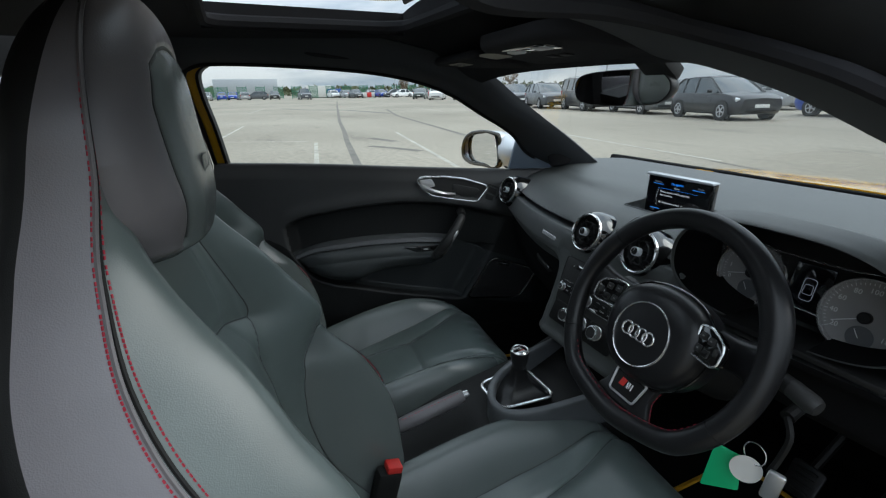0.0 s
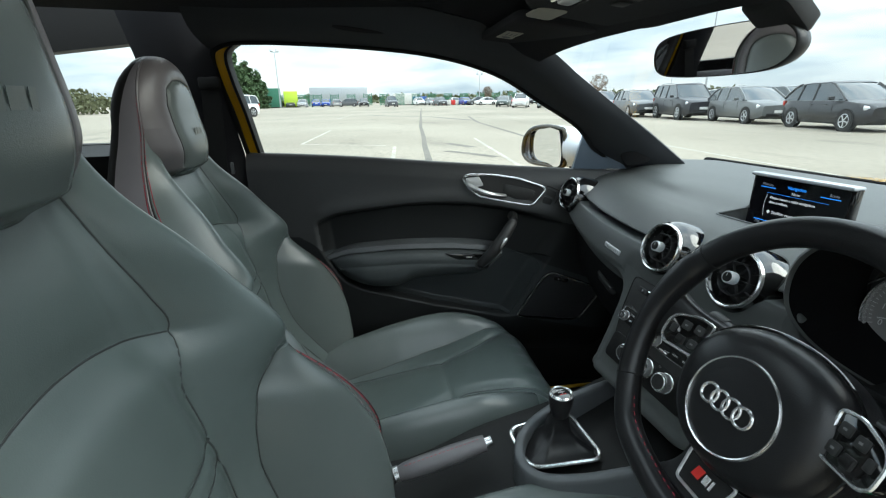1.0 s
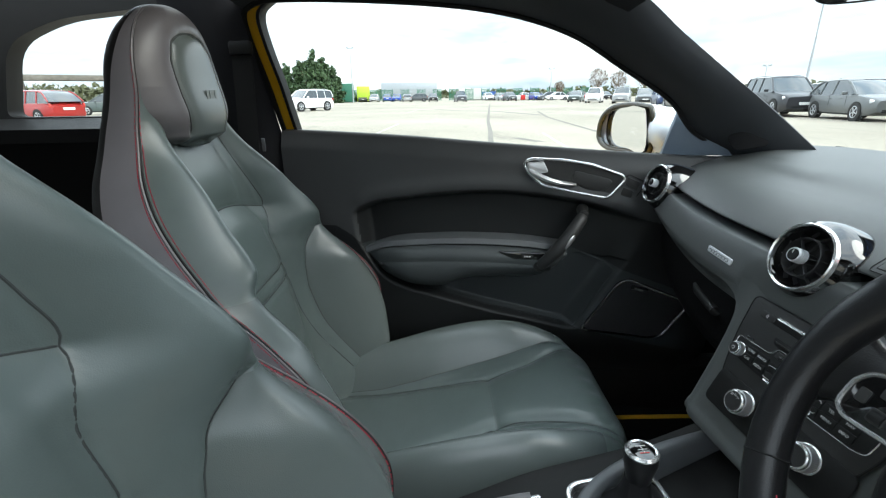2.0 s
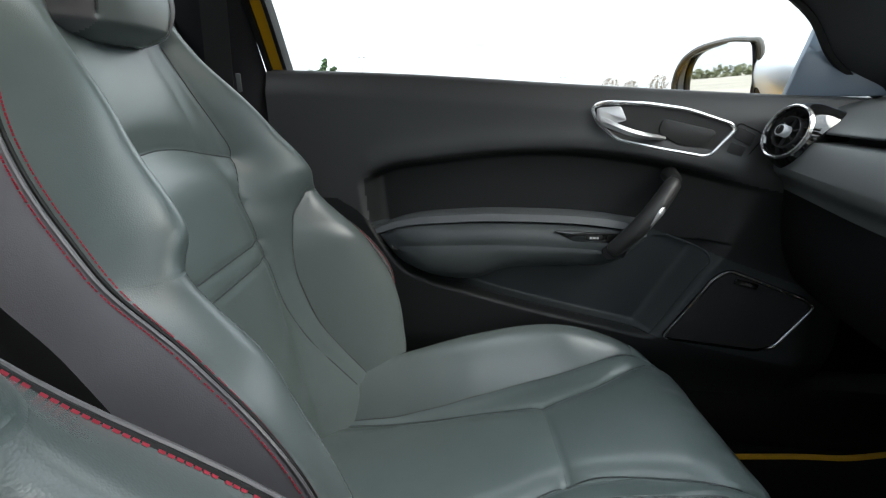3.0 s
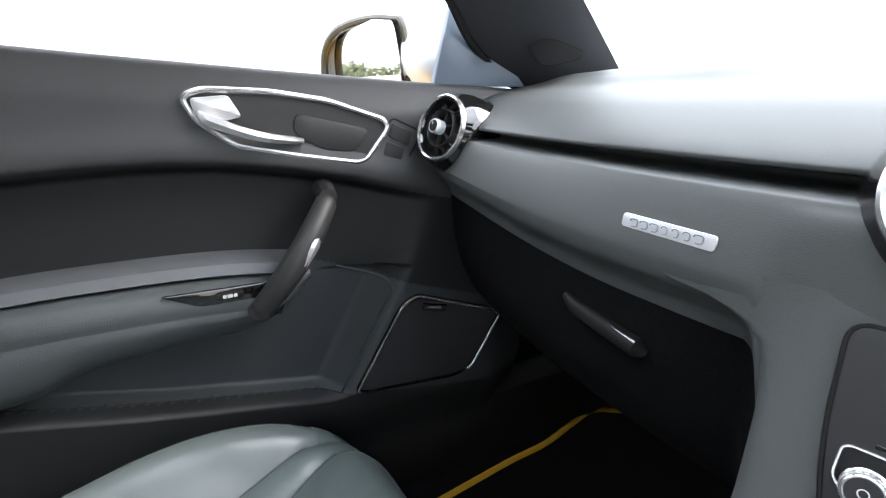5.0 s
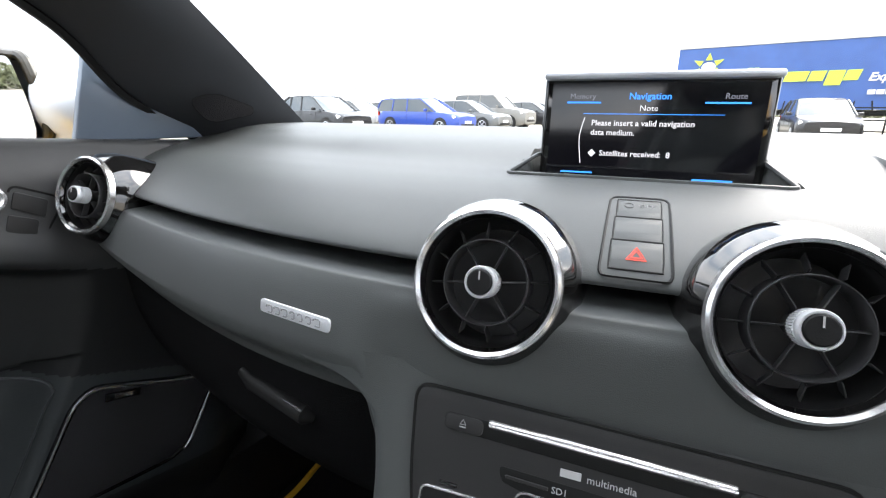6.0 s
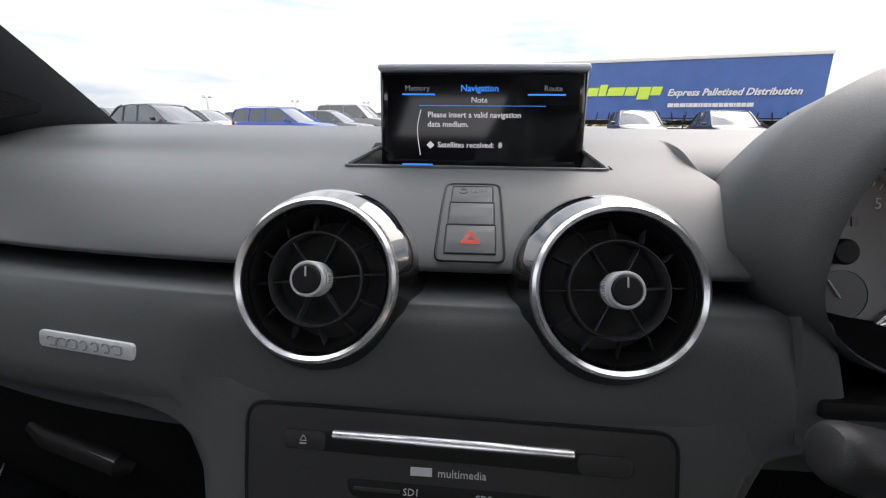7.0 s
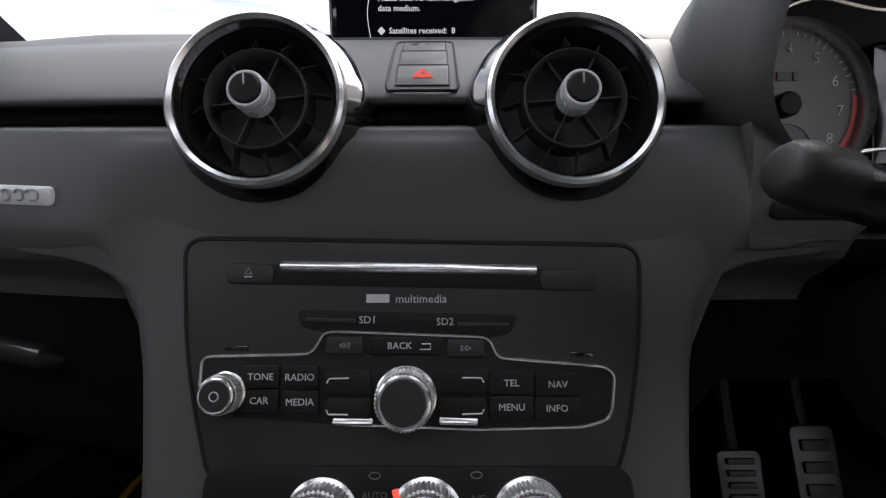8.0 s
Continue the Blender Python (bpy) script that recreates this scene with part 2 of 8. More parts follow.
def tube(pts, radius, n=8, closed=False, flat=1.0, caps=True):
    """A round rod along points; radius a number or one per point."""
    pts = [Vector(p) for p in pts]
    k = len(pts)
    rows = []
    up0 = None
    for i in range(k):
        a = pts[i - 1] if (i or closed) else pts[0]
        b = pts[(i + 1) % k] if (i < k - 1 or closed) else pts[-1]
        d = (b - a).normalized()
        if up0 is None:
            up0 = Vector((0, 0, 1)) if abs(d.z) < 0.9 else Vector((1, 0, 0))
        side = d.cross(up0).normalized()
        up0 = side.cross(d).normalized()
        r = radius[i] if isinstance(radius, (list, tuple)) else radius
        rows.append([pts[i] + side * (math.cos(2 * math.pi * j / n) * r) + up0 * (math.sin(2 * math.pi * j / n) * r * flat) for j in range(n)])
    bm = bmesh.new()
    vs = [[bm.verts.new(p) for p in row] for row in rows]
    for i in range(k if closed else k - 1):
        for j in range(n):
            bm.faces.new((vs[i][j], vs[i][(j + 1) % n], vs[(i + 1) % k][(j + 1) % n], vs[(i + 1) % k][j]))
    if caps and not closed:
        bm.faces.new(vs[0])
        bm.faces.new(vs[-1])
    bmesh.ops.recalc_face_normals(bm, faces=bm.faces[:])
    return bm


def lathe(profile, n=48, m=None, closed=False):
    """Turns a profile of (radius, height) round the z axis."""
    bm = bmesh.new()
    rows = []
    for r, h in profile:
        if r < 1e-6:
            rows.append([bm.verts.new((0, 0, h))])
        else:
            rows.append([bm.verts.new((r * math.cos(2 * math.pi * i / n), r * math.sin(2 * math.pi * i / n), h)) for i in range(n)])
    if closed:
        rows.append(rows[0])
    for a, b in zip(rows, rows[1:]):
        for i in range(n):
            j = (i + 1) % n
            if len(a) == 1 and len(b) == 1:
                continue
            if len(a) == 1:
                bm.faces.new((a[0], b[j], b[i]))
            elif len(b) == 1:
                bm.faces.new((a[i], a[j], b[0]))
            else:
                bm.faces.new((a[i], a[j], b[j], b[i]))
    bmesh.ops.recalc_face_normals(bm, faces=bm.faces[:])
    if m is not None:
        bmesh.ops.transform(bm, matrix=m, verts=bm.verts)
    return bm


def join(*bms):
    """Several bmeshes in one."""
    out = bmesh.new()
    for b in bms:
        me = bpy.data.meshes.new("tmp")
        b.to_mesh(me)
        b.free()
        out.from_mesh(me)
        bpy.data.meshes.remove(me)
    return out


def moved(bm, m):
    bmesh.ops.transform(bm, matrix=m, verts=bm.verts)
    return bm


def axes(origin, x, y, z):
    """A pose from three axes."""
    m = Matrix.Identity(4)
    for c, v in enumerate((x, y, z)):
        v = Vector(v)
        for r in range(3):
            m[r][c] = v[r]
    m.translation = Vector(origin)
    return m


def facing(origin, normal, up=(0, 0, 1)):
    """A pose whose z axis points along normal, and whose y axis points up as far as it can."""
    z = Vector(normal).normalized()
    x = Vector(up).cross(z).normalized()
    return axes(origin, x, z.cross(x), z)


def words(text, size, m, mat, parent, name="lettering", align="CENTER", depth=0.0003, bold=0.0, shear=0.0):
    """Lettering as a mesh, in Blender's built-in font."""
    cu = bpy.data.curves.new("text", "FONT")
    cu.body, cu.size, cu.align_x, cu.align_y, cu.extrude, cu.resolution_u = text, size, align, "CENTER", depth, 2
    cu.offset, cu.shear = bold, shear
    ob = new("text", cu)
    me = bpy.data.meshes.new_from_object(ob.evaluated_get(bpy.context.evaluated_depsgraph_get()))
    bpy.data.objects.remove(ob)
    me.transform(m)
    return part(name, me, mat, parent, smooth=False)


def bars(widths, height, m, mat, parent, name="print_bar", gap=0.25, slot=0.0):
    """Plain bars in a row in place of lettering."""
    total = sum(widths) + gap * height * (len(widths) - 1)
    x = -total / 2
    bm = bmesh.new()
    for w in widths:
        b = box(w, height, 0.0006, 0)
        moved(b, Matrix.Translation((x + w / 2, 0, 0)))
        me = bpy.data.meshes.new("t")
        b.to_mesh(me)
        b.free()
        bm.from_mesh(me)
        bpy.data.meshes.remove(me)
        x += w + gap * height
    return part(name, moved(bm, m), mat, parent, smooth=False)


def sstep(a, b, x):
    t = np.clip((np.asarray(x, dtype=float) - a) / (b - a), 0, 1)
    return t * t * (3 - 2 * t)


def curve_at(table, x):
    """Smooth value of a table of (x, value) at x."""
    xs, ys = np.array([p[0] for p in table], float), np.array([p[1] for p in table], float)
    x = np.clip(np.asarray(x, float), xs[0], xs[-1])
    d = np.gradient(ys, xs)
    i = np.clip(np.searchsorted(xs, x) - 1, 0, len(xs) - 2)
    h = xs[i + 1] - xs[i]
    t = (x - xs[i]) / h
    return ys[i] * (1 + 2 * t) * (1 - t) ** 2 + d[i] * h * t * (1 - t) ** 2 + ys[i + 1] * t * t * (3 - 2 * t) + d[i + 1] * h * t * t * (t - 1)


def near_line(X, Y, pts):
    """Distance from points to a polyline in the plane."""
    best = np.full(np.shape(X), 9.0)
    for a, b in zip(pts, pts[1:]):
        ax, ay, bx, by = a[0], a[1], b[0], b[1]
        L = (bx - ax) ** 2 + (by - ay) ** 2 + 1e-12
        t = np.clip(((X - ax) * (bx - ax) + (Y - ay) * (by - ay)) / L, 0, 1)
        best = np.minimum(best, np.hypot(X - ax - t * (bx - ax), Y - ay - t * (by - ay)))
    return best


def stitches(pts, length=0.004, gap=0.003, radius=0.0006):
    """A row of thread stitches along points."""
    out = bmesh.new()
    pts = [Vector(p) for p in pts]
    acc, carry = [], 0.0
    for a, b in zip(pts, pts[1:]):
        L = (b - a).length
        if L < 1e-9:
            continue
        d = (b - a) / L
        s = carry
        while s + length < L:
            acc.append((a + d * s, a + d * (s + length)))
            s += length + gap
        carry = max(0.0, s - L)
    for a, b in acc:
        d = (b - a).normalized()
        u = Vector((0, 0, 1)) if abs(d.z) < 0.9 else Vector((1, 0, 0))
        s = d.cross(u).normalized() * radius
        w = s.cross(d).normalized() * radius
        v = [out.verts.new(p) for p in (a + s, a + w, a - s, a - w, b + s, b + w, b - s, b - w)]
        for i in range(4):
            out.faces.new((v[i], v[(i + 1) % 4], v[4 + (i + 1) % 4], v[4 + i]))
        out.faces.new(v[:4])
        out.faces.new(v[4:])
    bmesh.ops.recalc_face_normals(out, faces=out.faces[:])
    return out


# ---- car body and cabin shell ----
DOOR_O = Vector((-0.83, -0.69, 0.0))
DOOR_U = Vector((0.2307, 0.9730, 0.0))
DOOR_N = Vector((0.9730, -0.2307, 0.0))
DOOR = axes(DOOR_O, DOOR_U, (0, 0, 1), DOOR_N)
LEAN_IN = 0.44


def on_window(u, z, w=0.0):
    """A point of the passenger window's plane, which leans inwards."""
    return DOOR_O + DOOR_U * u + DOOR_N * ((z - 0.944) * LEAN_IN + w) + Vector((0, 0, z))


def shell(rows, thick, name, mat, label, category, kind="structure", toward=None, parent=None, angle=60):
    """A lofted sheet with thickness on the side away from toward."""
    P = np.array(rows, float)
    me = grid_mesh(P)
    bm = mesh_bm(me)
    bpy.data.meshes.remove(me)
    bmesh.ops.recalc_face_normals(bm, faces=bm.faces[:])
    bm.normal_update()
    c = Vector(P.reshape(-1, 3).mean(0))
    t = Vector(toward if toward is not None else (0, -0.4, 0.9)) - c
    if sum((f.normal.dot(t) * f.calc_area() for f in bm.faces)) < 0:
        bmesh.ops.reverse_faces(bm, faces=bm.faces[:])
    bm.normal_update()
    src = bm.faces[:]
    off = {v: v.normal.copy() for v in bm.verts}
    r = bmesh.ops.extrude_face_region(bm, geom=src)
    newv = [g for g in r["geom"] if isinstance(g, bmesh.types.BMVert)]
    vs = bm.verts[:]
    bm.normal_update()
    for v in newv:
        v.co = v.co
    old = [v for v in vs if v not in set(newv)]
    for v in old:
        if v in off:
            v.co -= off[v] * thick
    bmesh.ops.recalc_face_normals(bm, faces=bm.faces[:])
    if parent:
        return part(name, bm, mat, parent, label, angle=angle)
    return alone(name, bm, mat, label, category, kind, angle=angle)


# passenger side roof rail and front pillar, one padded trim
outer = [on_window(u, z) for u, z in smooth_line([(-0.03, 1.205), (0.04, 1.222), (0.28, 1.213), (0.5, 1.19), (0.66, 1.146), (0.785, 1.077), (0.895, 1.012), (0.962, 0.945), (1.06, 0.885)], 48)]
inner = [Vector(p) for p in smooth_line([(-0.50, -0.75, 1.285), (-0.49, -0.60, 1.285), (-0.47, -0.35, 1.275), (-0.455, -0.14, 1.235), (-0.446, -0.011, 1.195), (-0.462, 0.10, 1.128), (-0.475, 0.22, 1.055), (-0.487, 0.335, 0.985), (-0.50, 0.46, 0.905)], 48)]
k = min(len(outer), len(inner))
rows = []
for i in range(k):
    a, b = outer[i], inner[i]
    out_dir = Vector((1, -0.35, -0.5)).normalized()
    rows.append([a + (b - a) * s + out_dir * ((0.03 - 0.015 * float(sstep(0.62, 0.88, i / k))) * math.sin(math.pi * s) ** 0.8) for s in np.linspace(0, 1, 13)])
pillar_left = shell(rows, 0.012, "pillar_front_left", M_PILLAR, "dark cloth-covered front pillar and roof rail trim", "pillar", toward=(0.3, -0.6, 1.0))
# rubber seal along the window's upper edge
alone("window_seal", tube([p + Vector((-0.004, 0, -0.003)) for p in outer], 0.006, 6), M_BLACK, "black rubber seal along the side window", "seal", "structure")

# yellow painted door jamb with its seals, behind the side window
jamb = thing("door_jamb", pose(0, 0, 0), "yellow painted door jamb between black rubber seals", "door jamb", kind="structure")
edge = [(0.018, 0.80), (0.012, 0.88), (0.006, 0.945), (0.002, 1.05), (-0.006, 1.14), (-0.002, 1.195), (0.03, 1.218)]


def strip(du0, du1, w, thick):
    rows = []
    for u, z in smooth_line(edge, 30):
        zz = max(z, 0.944) if z > 0.944 else z
        base = on_window(u, z) if z > 0.944 else DOOR_O + DOOR_U * u + Vector((0, 0, z))
        rows.append([base + DOOR_U * du0 + DOOR_N * w, base + DOOR_U * du1 + DOOR_N * w, base + DOOR_U * du1 + DOOR_N * (w - thick), base + DOOR_U * du0 + DOOR_N * (w - thick)])
    return mesh_bm(grid_mesh(np.array(rows), close_v=True))


part("painted_strip", strip(-0.024, -0.002, -0.004, 0.03), M_YELLOW, jamb)
part("seal", strip(-0.002, 0.006, 0.0, 0.03), M_BLACK, jamb)
part("seal", strip(-0.034, -0.024, 0.004, 0.03), M_BLACK, jamb)

# middle pillar trim with belt
rows = []
for z in np.linspace(0.30, 1.29, 24):
    w = max(0.0, (z - 0.944) * LEAN_IN)
    rows.append([DOOR_O + DOOR_U * u + DOOR_N * (w + d) + Vector((0, 0, z)) for u, d in ((-0.032, 0.0), (-0.05, 0.022), (-0.10, 0.032), (-0.17, 0.03), (-0.22, 0.0))])
shell(rows, 0.01, "pillar_middle_left", M_LINER, "dark cloth-covered middle pillar trim", "pillar", toward=(0, -0.7, 0.9))
belt = thing("seat_belt", pose(-0.70, -0.80, 1.10), "black woven seat belt on its pillar anchor", "seat belt")
rows = [[Vector((-0.742, -0.765 - 0.04 * s, 1.12 - 0.75 * s)) + Vector((0.0, d, 0)) for d in (-0.022, 0.022)] for s in np.linspace(0, 1, 12)]
wb = mesh_bm(grid_mesh(np.array([[p - belt.matrix_world.translation for p in r] for r in rows])))
bmesh.ops.solidify(wb, geom=wb.faces[:], thickness=0.0015)
part("webbing", wb, M_BLACK, belt)
part("anchor", box(0.02, 0.05, 0.03, 0.006, Matrix.Translation((-0.042, 0.035, 0.03))), M_BLACK, belt)
part("buckle_clip", box(0.004, 0.008, 0.03, 0.0015, Matrix.Translation((-0.03, 0.06, -0.18))), M_TRIM, belt)

# rear quarter panel with its window opening
hole = rounded([(-1.325, 0.988), (-1.285, 1.145), (-1.17, 1.195), (-0.90, 1.228), (-0.872, 0.985)], [0.02, 0.05, 0.05, 0.03, 0.02])
frame_outline = [(-1.95, 0.25), (-1.95, 1.30), (-0.86, 1.30), (-0.86, 0.25)]
bm = bmesh.new()
vo = [bm.verts.new((-0.80, y, z)) for y, z in frame_outline]
vh = [bm.verts.new((-0.80, y, z)) for y, z in hole]
eo = [bm.edges.new((vo[i], vo[(i + 1) % 4])) for i in range(4)]
eh = [bm.edges.new((vh[i], vh[(i + 1) % len(vh)])) for i in range(len(vh))]
bmesh.ops.triangle_fill(bm, use_beauty=True, edges=eo + eh)
r = bmesh.ops.extrude_face_region(bm, geom=bm.faces[:])
bmesh.ops.translate(bm, vec=(-0.05, 0, 0), verts=[g for g in r["geom"] if isinstance(g, bmesh.types.BMVert)])
bmesh.ops.recalc_face_normals(bm, faces=bm.faces[:])
alone("quarter_panel_left", bm, M_BLACK, "dark plastic rear quarter panel round a fixed window", "panel", "structure")
bm = bmesh.new()
bm.faces.new([bm.verts.new((-0.83, y, z)) for y, z in hole])
q_win = alone("window_2", bm, M_GLASS, "clear fixed rear quarter window", "window", "structure")
q_win.visible_shadow = False
rows = [[Vector((-0.80 + 0.10 * s, y, 0.985 - 0.02 * s)) for s in (0, 0.5, 1)] for y in np.linspace(-1.4, -0.86, 8)]
shell(rows, 0.03, "quarter_shelf", M_BLACK, "dark plastic ledge under the rear window", "ledge", toward=(0, -1, 2))

# right side of the cabin behind the driver, and the tail
bm = bmesh.new()
hole2 = [(-1.325, 0.988), (-1.285, 1.145), (-1.17, 1.195), (-1.02, 1.21), (-1.0, 0.985)]
vo = [bm.verts.new((0.66, y, z)) for y, z in [(-1.95, 0.25), (-1.95, 1.30), (-0.93, 1.30), (-0.93, 0.25)]]
vh = [bm.verts.new((0.66, y, z)) for y, z in hole2]
eo = [bm.edges.new((vo[i], vo[(i + 1) % 4])) for i in range(4)]
eh = [bm.edges.new((vh[i], vh[(i + 1) % 5])) for i in range(5)]
bmesh.ops.triangle_fill(bm, use_beauty=True, edges=eo + eh)
r = bmesh.ops.extrude_face_region(bm, geom=bm.faces[:])
bmesh.ops.translate(bm, vec=(0.05, 0, 0), verts=[g for g in r["geom"] if isinstance(g, bmesh.types.BMVert)])
bmesh.ops.recalc_face_normals(bm, faces=bm.faces[:])
alone("quarter_panel_right", bm, M_BLACK, "dark plastic rear quarter panel behind the driver", "panel", "structure")
alone("door_jamb_right", box(0.05, 0.03, 1.0, 0.008, pose(0.685, -0.915, 0.80)), M_YELLOW, "yellow painted jamb of the open driver door", "door jamb", "structure")
bm = bmesh.new()
vo = [bm.verts.new((x, -1.90, z)) for x, z in [(-0.85, 0.25), (-0.85, 1.30), (0.71, 1.30), (0.71, 0.25)]]
vh = [bm.verts.new((x, -1.90, z)) for x, z in [(-0.46, 0.99), (-0.38, 1.20), (0.20, 1.20), (0.28, 0.99)]]
eo = [bm.edges.new((vo[i], vo[(i + 1) % 4])) for i in range(4)]
eh = [bm.edges.new((vh[i], vh[(i + 1) % 4])) for i in range(4)]
bmesh.ops.triangle_fill(bm, use_beauty=True, edges=eo + eh)
r = bmesh.ops.extrude_face_region(bm, geom=bm.faces[:])
bmesh.ops.translate(bm, vec=(0, -0.04, 0), verts=[g for g in r["geom"] if isinstance(g, bmesh.types.BMVert)])
bmesh.ops.recalc_face_normals(bm, faces=bm.faces[:])
alone("tailgate", bm, M_BLACK, "dark inner lining of the tailgate round its window", "tailgate", "structure")
# rear bench
bench = thing("rear_bench", pose(-0.08, -1.35, 0.3), "dark leather rear bench seat", "bench")
part("cushion", box(1.30, 0.45, 0.22, 0.05, Matrix.Translation((0, 0.12, 0.05)), 3), M_LEATHER2, bench)
part("backrest", box(1.30, 0.14, 0.55, 0.05, pose(0, -0.17, 0.40, -16), 3), M_LEATHER2, bench)

# headliner with the sunroof opening
SUN_X0, SUN_X1, SUN_Y0, SUN_Y1 = -0.44, 0.34, -0.68, -0.24
bm = bmesh.new()


def roof_z(x, y):
    c = -0.07 + 0.087 * y
    return 1.285 - 0.05 * min(1.0, abs(x - c) / 0.52) ** 3 - 0.105 * float(sstep(-0.24, 0.02, y)) - 0.06 * float(sstep(-1.3, -1.95, y))


xs = sorted(set(list(np.linspace(-0.56, 0.46, 35)) + [SUN_X0, SUN_X1]))
ys = sorted(set(list(np.linspace(-1.95, -0.01, 49)) + [SUN_Y0, SUN_Y1]))
gv = [[bm.verts.new((x, y, roof_z(x, y))) for y in ys] for x in xs]
for i in range(len(xs) - 1):
    for j in range(len(ys) - 1):
        cx, cy = (xs[i] + xs[i + 1]) / 2, (ys[j] + ys[j + 1]) / 2
        if SUN_X0 < cx < SUN_X1 and SUN_Y0 < cy < SUN_Y1:
            continue
        bm.faces.new((gv[i][j], gv[i + 1][j], gv[i + 1][j + 1], gv[i][j + 1]))
r = bmesh.ops.extrude_face_region(bm, geom=bm.faces[:])
bmesh.ops.translate(bm, vec=(0, 0, 0.05), verts=[g for g in r["geom"] if isinstance(g, bmesh.types.BMVert)])
bmesh.ops.delete(bm, geom=[v for v in bm.verts if not v.link_faces], context="VERTS")
bmesh.ops.recalc_face_normals(bm, faces=bm.faces[:])
alone("ceiling", bm, M_LINER, "dark cloth headliner round an open sunroof", "ceiling", "structure", angle=50)
# sunroof surround lip and glass panel
sunroof = thing("sunroof", pose(-0.05, -0.55, 1.30), "glass sunroof panel in a black frame", "sunroof", kind="structure")
ring = rounded([(SUN_X0 + 0.05, SUN_Y0 + 0.55), (SUN_X1 + 0.05, SUN_Y0 + 0.55), (SUN_X1 + 0.05, SUN_Y1 + 0.55), (SUN_X0 + 0.05, SUN_Y1 + 0.55)], 0.07)
part("frame", tube([(x, y, -0.012) for x, y in ring], 0.014, 8, closed=True), M_LINER, sunroof)
bm = bmesh.new()
bm.faces.new([bm.verts.new((x * 1.02, y * 1.02, 0.045)) for x, y in ring])
sg = part("pane", bm, M_ROOFGLASS, sunroof)
sg.visible_shadow = False
part("wind_deflector", box(0.74, 0.012, 0.03, 0.004, pose(0, SUN_Y1 + 0.545, 0.05, 25)), M_BLACK, sunroof)

# driver side front pillar and roof rail
inner = [Vector(p) for p in smooth_line([(0.36, -1.0, 1.262), (0.33, -0.6, 1.262), (0.24, -0.30, 1.245), (0.13, -0.035, 1.193), (0.235, -0.039, 1.170), (0.33, 0.002, 1.131), (0.40, 0.097, 1.072), (0.485, 0.27, 0.985), (0.57, 0.43, 0.90)], 48)]
outer = [Vector(p) for p in smooth_line([(0.52, -1.0, 1.20), (0.46, -0.60, 1.208), (0.40, -0.486, 1.199), (0.37, -0.362, 1.203), (0.34, -0.225, 1.196), (0.43, -0.180, 1.161), (0.50, -0.155, 1.126), (0.58, 0.06, 1.03), (0.68, 0.34, 0.90)], 48)]
rows = []
for a, b in zip(outer, inner):
    rows.append([a + (b - a) * s + Vector((0.3, -0.55, 0.0)) * (0.018 * math.sin(math.pi * s)) for s in np.linspace(0, 1, 11)])
shell(rows, 0.012, "pillar_front_right", M_PILLAR, "dark cloth-covered driver side front pillar and roof rail", "pillar", toward=(0.2, -1.5, 0.4))
alone("door_seal", tube([p + Vector((0.010, 0, 0.004)) for p in outer], 0.010, 8), M_LINER, "thick black rubber seal round the driver door opening", "seal", "structure")
# painted door frame outside the seal, up to the roof skin
rows = [[p + Vector(d) for d in ((0.012, 0.0, 0.010), (0.030, -0.004, 0.014), (0.055, -0.006, 0.030), (0.075, 0.0, 0.060), (0.075, 0.01, 0.12), (0.03, 0.02, 0.16))] for p in outer]
shell(rows, 0.010, "roof_edge_right", M_BLACK, "dark painted roof edge over the driver door", "roof edge", toward=(0.7, -0.65, 1.14))

# windscreen
rows = []
for s in np.linspace(0, 1, 9):
    row = []
    for x in np.linspace(-0.62, 0.72, 15):
        c = (x + 0.0) / 0.62
        top = Vector((x * 0.80 - 0.03, 0.03 - 0.06 * c * c, 1.235 - 0.02 * c * c))
        bot = Vector((x, 0.90 - 0.36 * c * c, 0.87))
        row.append(top + (bot - top) * s + Vector((0, 0.02, 0.03)) * math.sin(math.pi * s))
    rows.append(row)
ws = alone("window_1", grid_mesh(np.array(rows)), M_GLASS, "clear curved windscreen", "windscreen", "structure")
ws.visible_shadow = False
# side window glass
bm = bmesh.new()
bm.faces.new([bm.verts.new(on_window(u, z, -0.012)) for u, z in [(-0.02, 0.90), (-0.02, 1.21), (0.04, 1.23), (0.28, 1.225), (0.5, 1.20), (0.66, 1.155), (0.785, 1.085), (0.895, 1.02), (1.0, 0.90)]])
sw = alone("window_3", bm, M_GLASS, "clear closed passenger door window", "window", "structure")
sw.visible_shadow = False

# floor pan, tunnel sides, sill, bulkhead
alone("floor", box(1.62, 2.6, 0.03, 0, pose(-0.06, -0.55, 0.155)), M_CARPETSHADE, "black carpeted cabin floor", "floor", "structure")
alone("bulkhead", box(1.62, 0.05, 0.75, 0.01, pose(-0.02, 0.80, 0.50, -8)), M_CARPETSHADE, "black carpeted bulkhead under the dashboard", "bulkhead", "structure")
alone("sill_left", box(0.10, 1.9, 0.17, 0.03, pose(-0.79, -0.25, 0.24, 0, 0, -13.3)), M_BLACK, "black plastic door sill on the passenger side", "sill", "structure")
alone("sill_right", box(0.10, 1.5, 0.17, 0.03, pose(0.62, -0.2, 0.24)), M_BLACK, "black plastic door sill on the driver side", "sill", "structure")
alone("kick_panel_left", box(0.03, 0.55, 0.62, 0.01, pose(-0.645, 0.56, 0.50, 0, 0, -8)), M_CARPETSHADE, "black carpet panel beside the passenger footwell", "panel", "structure")
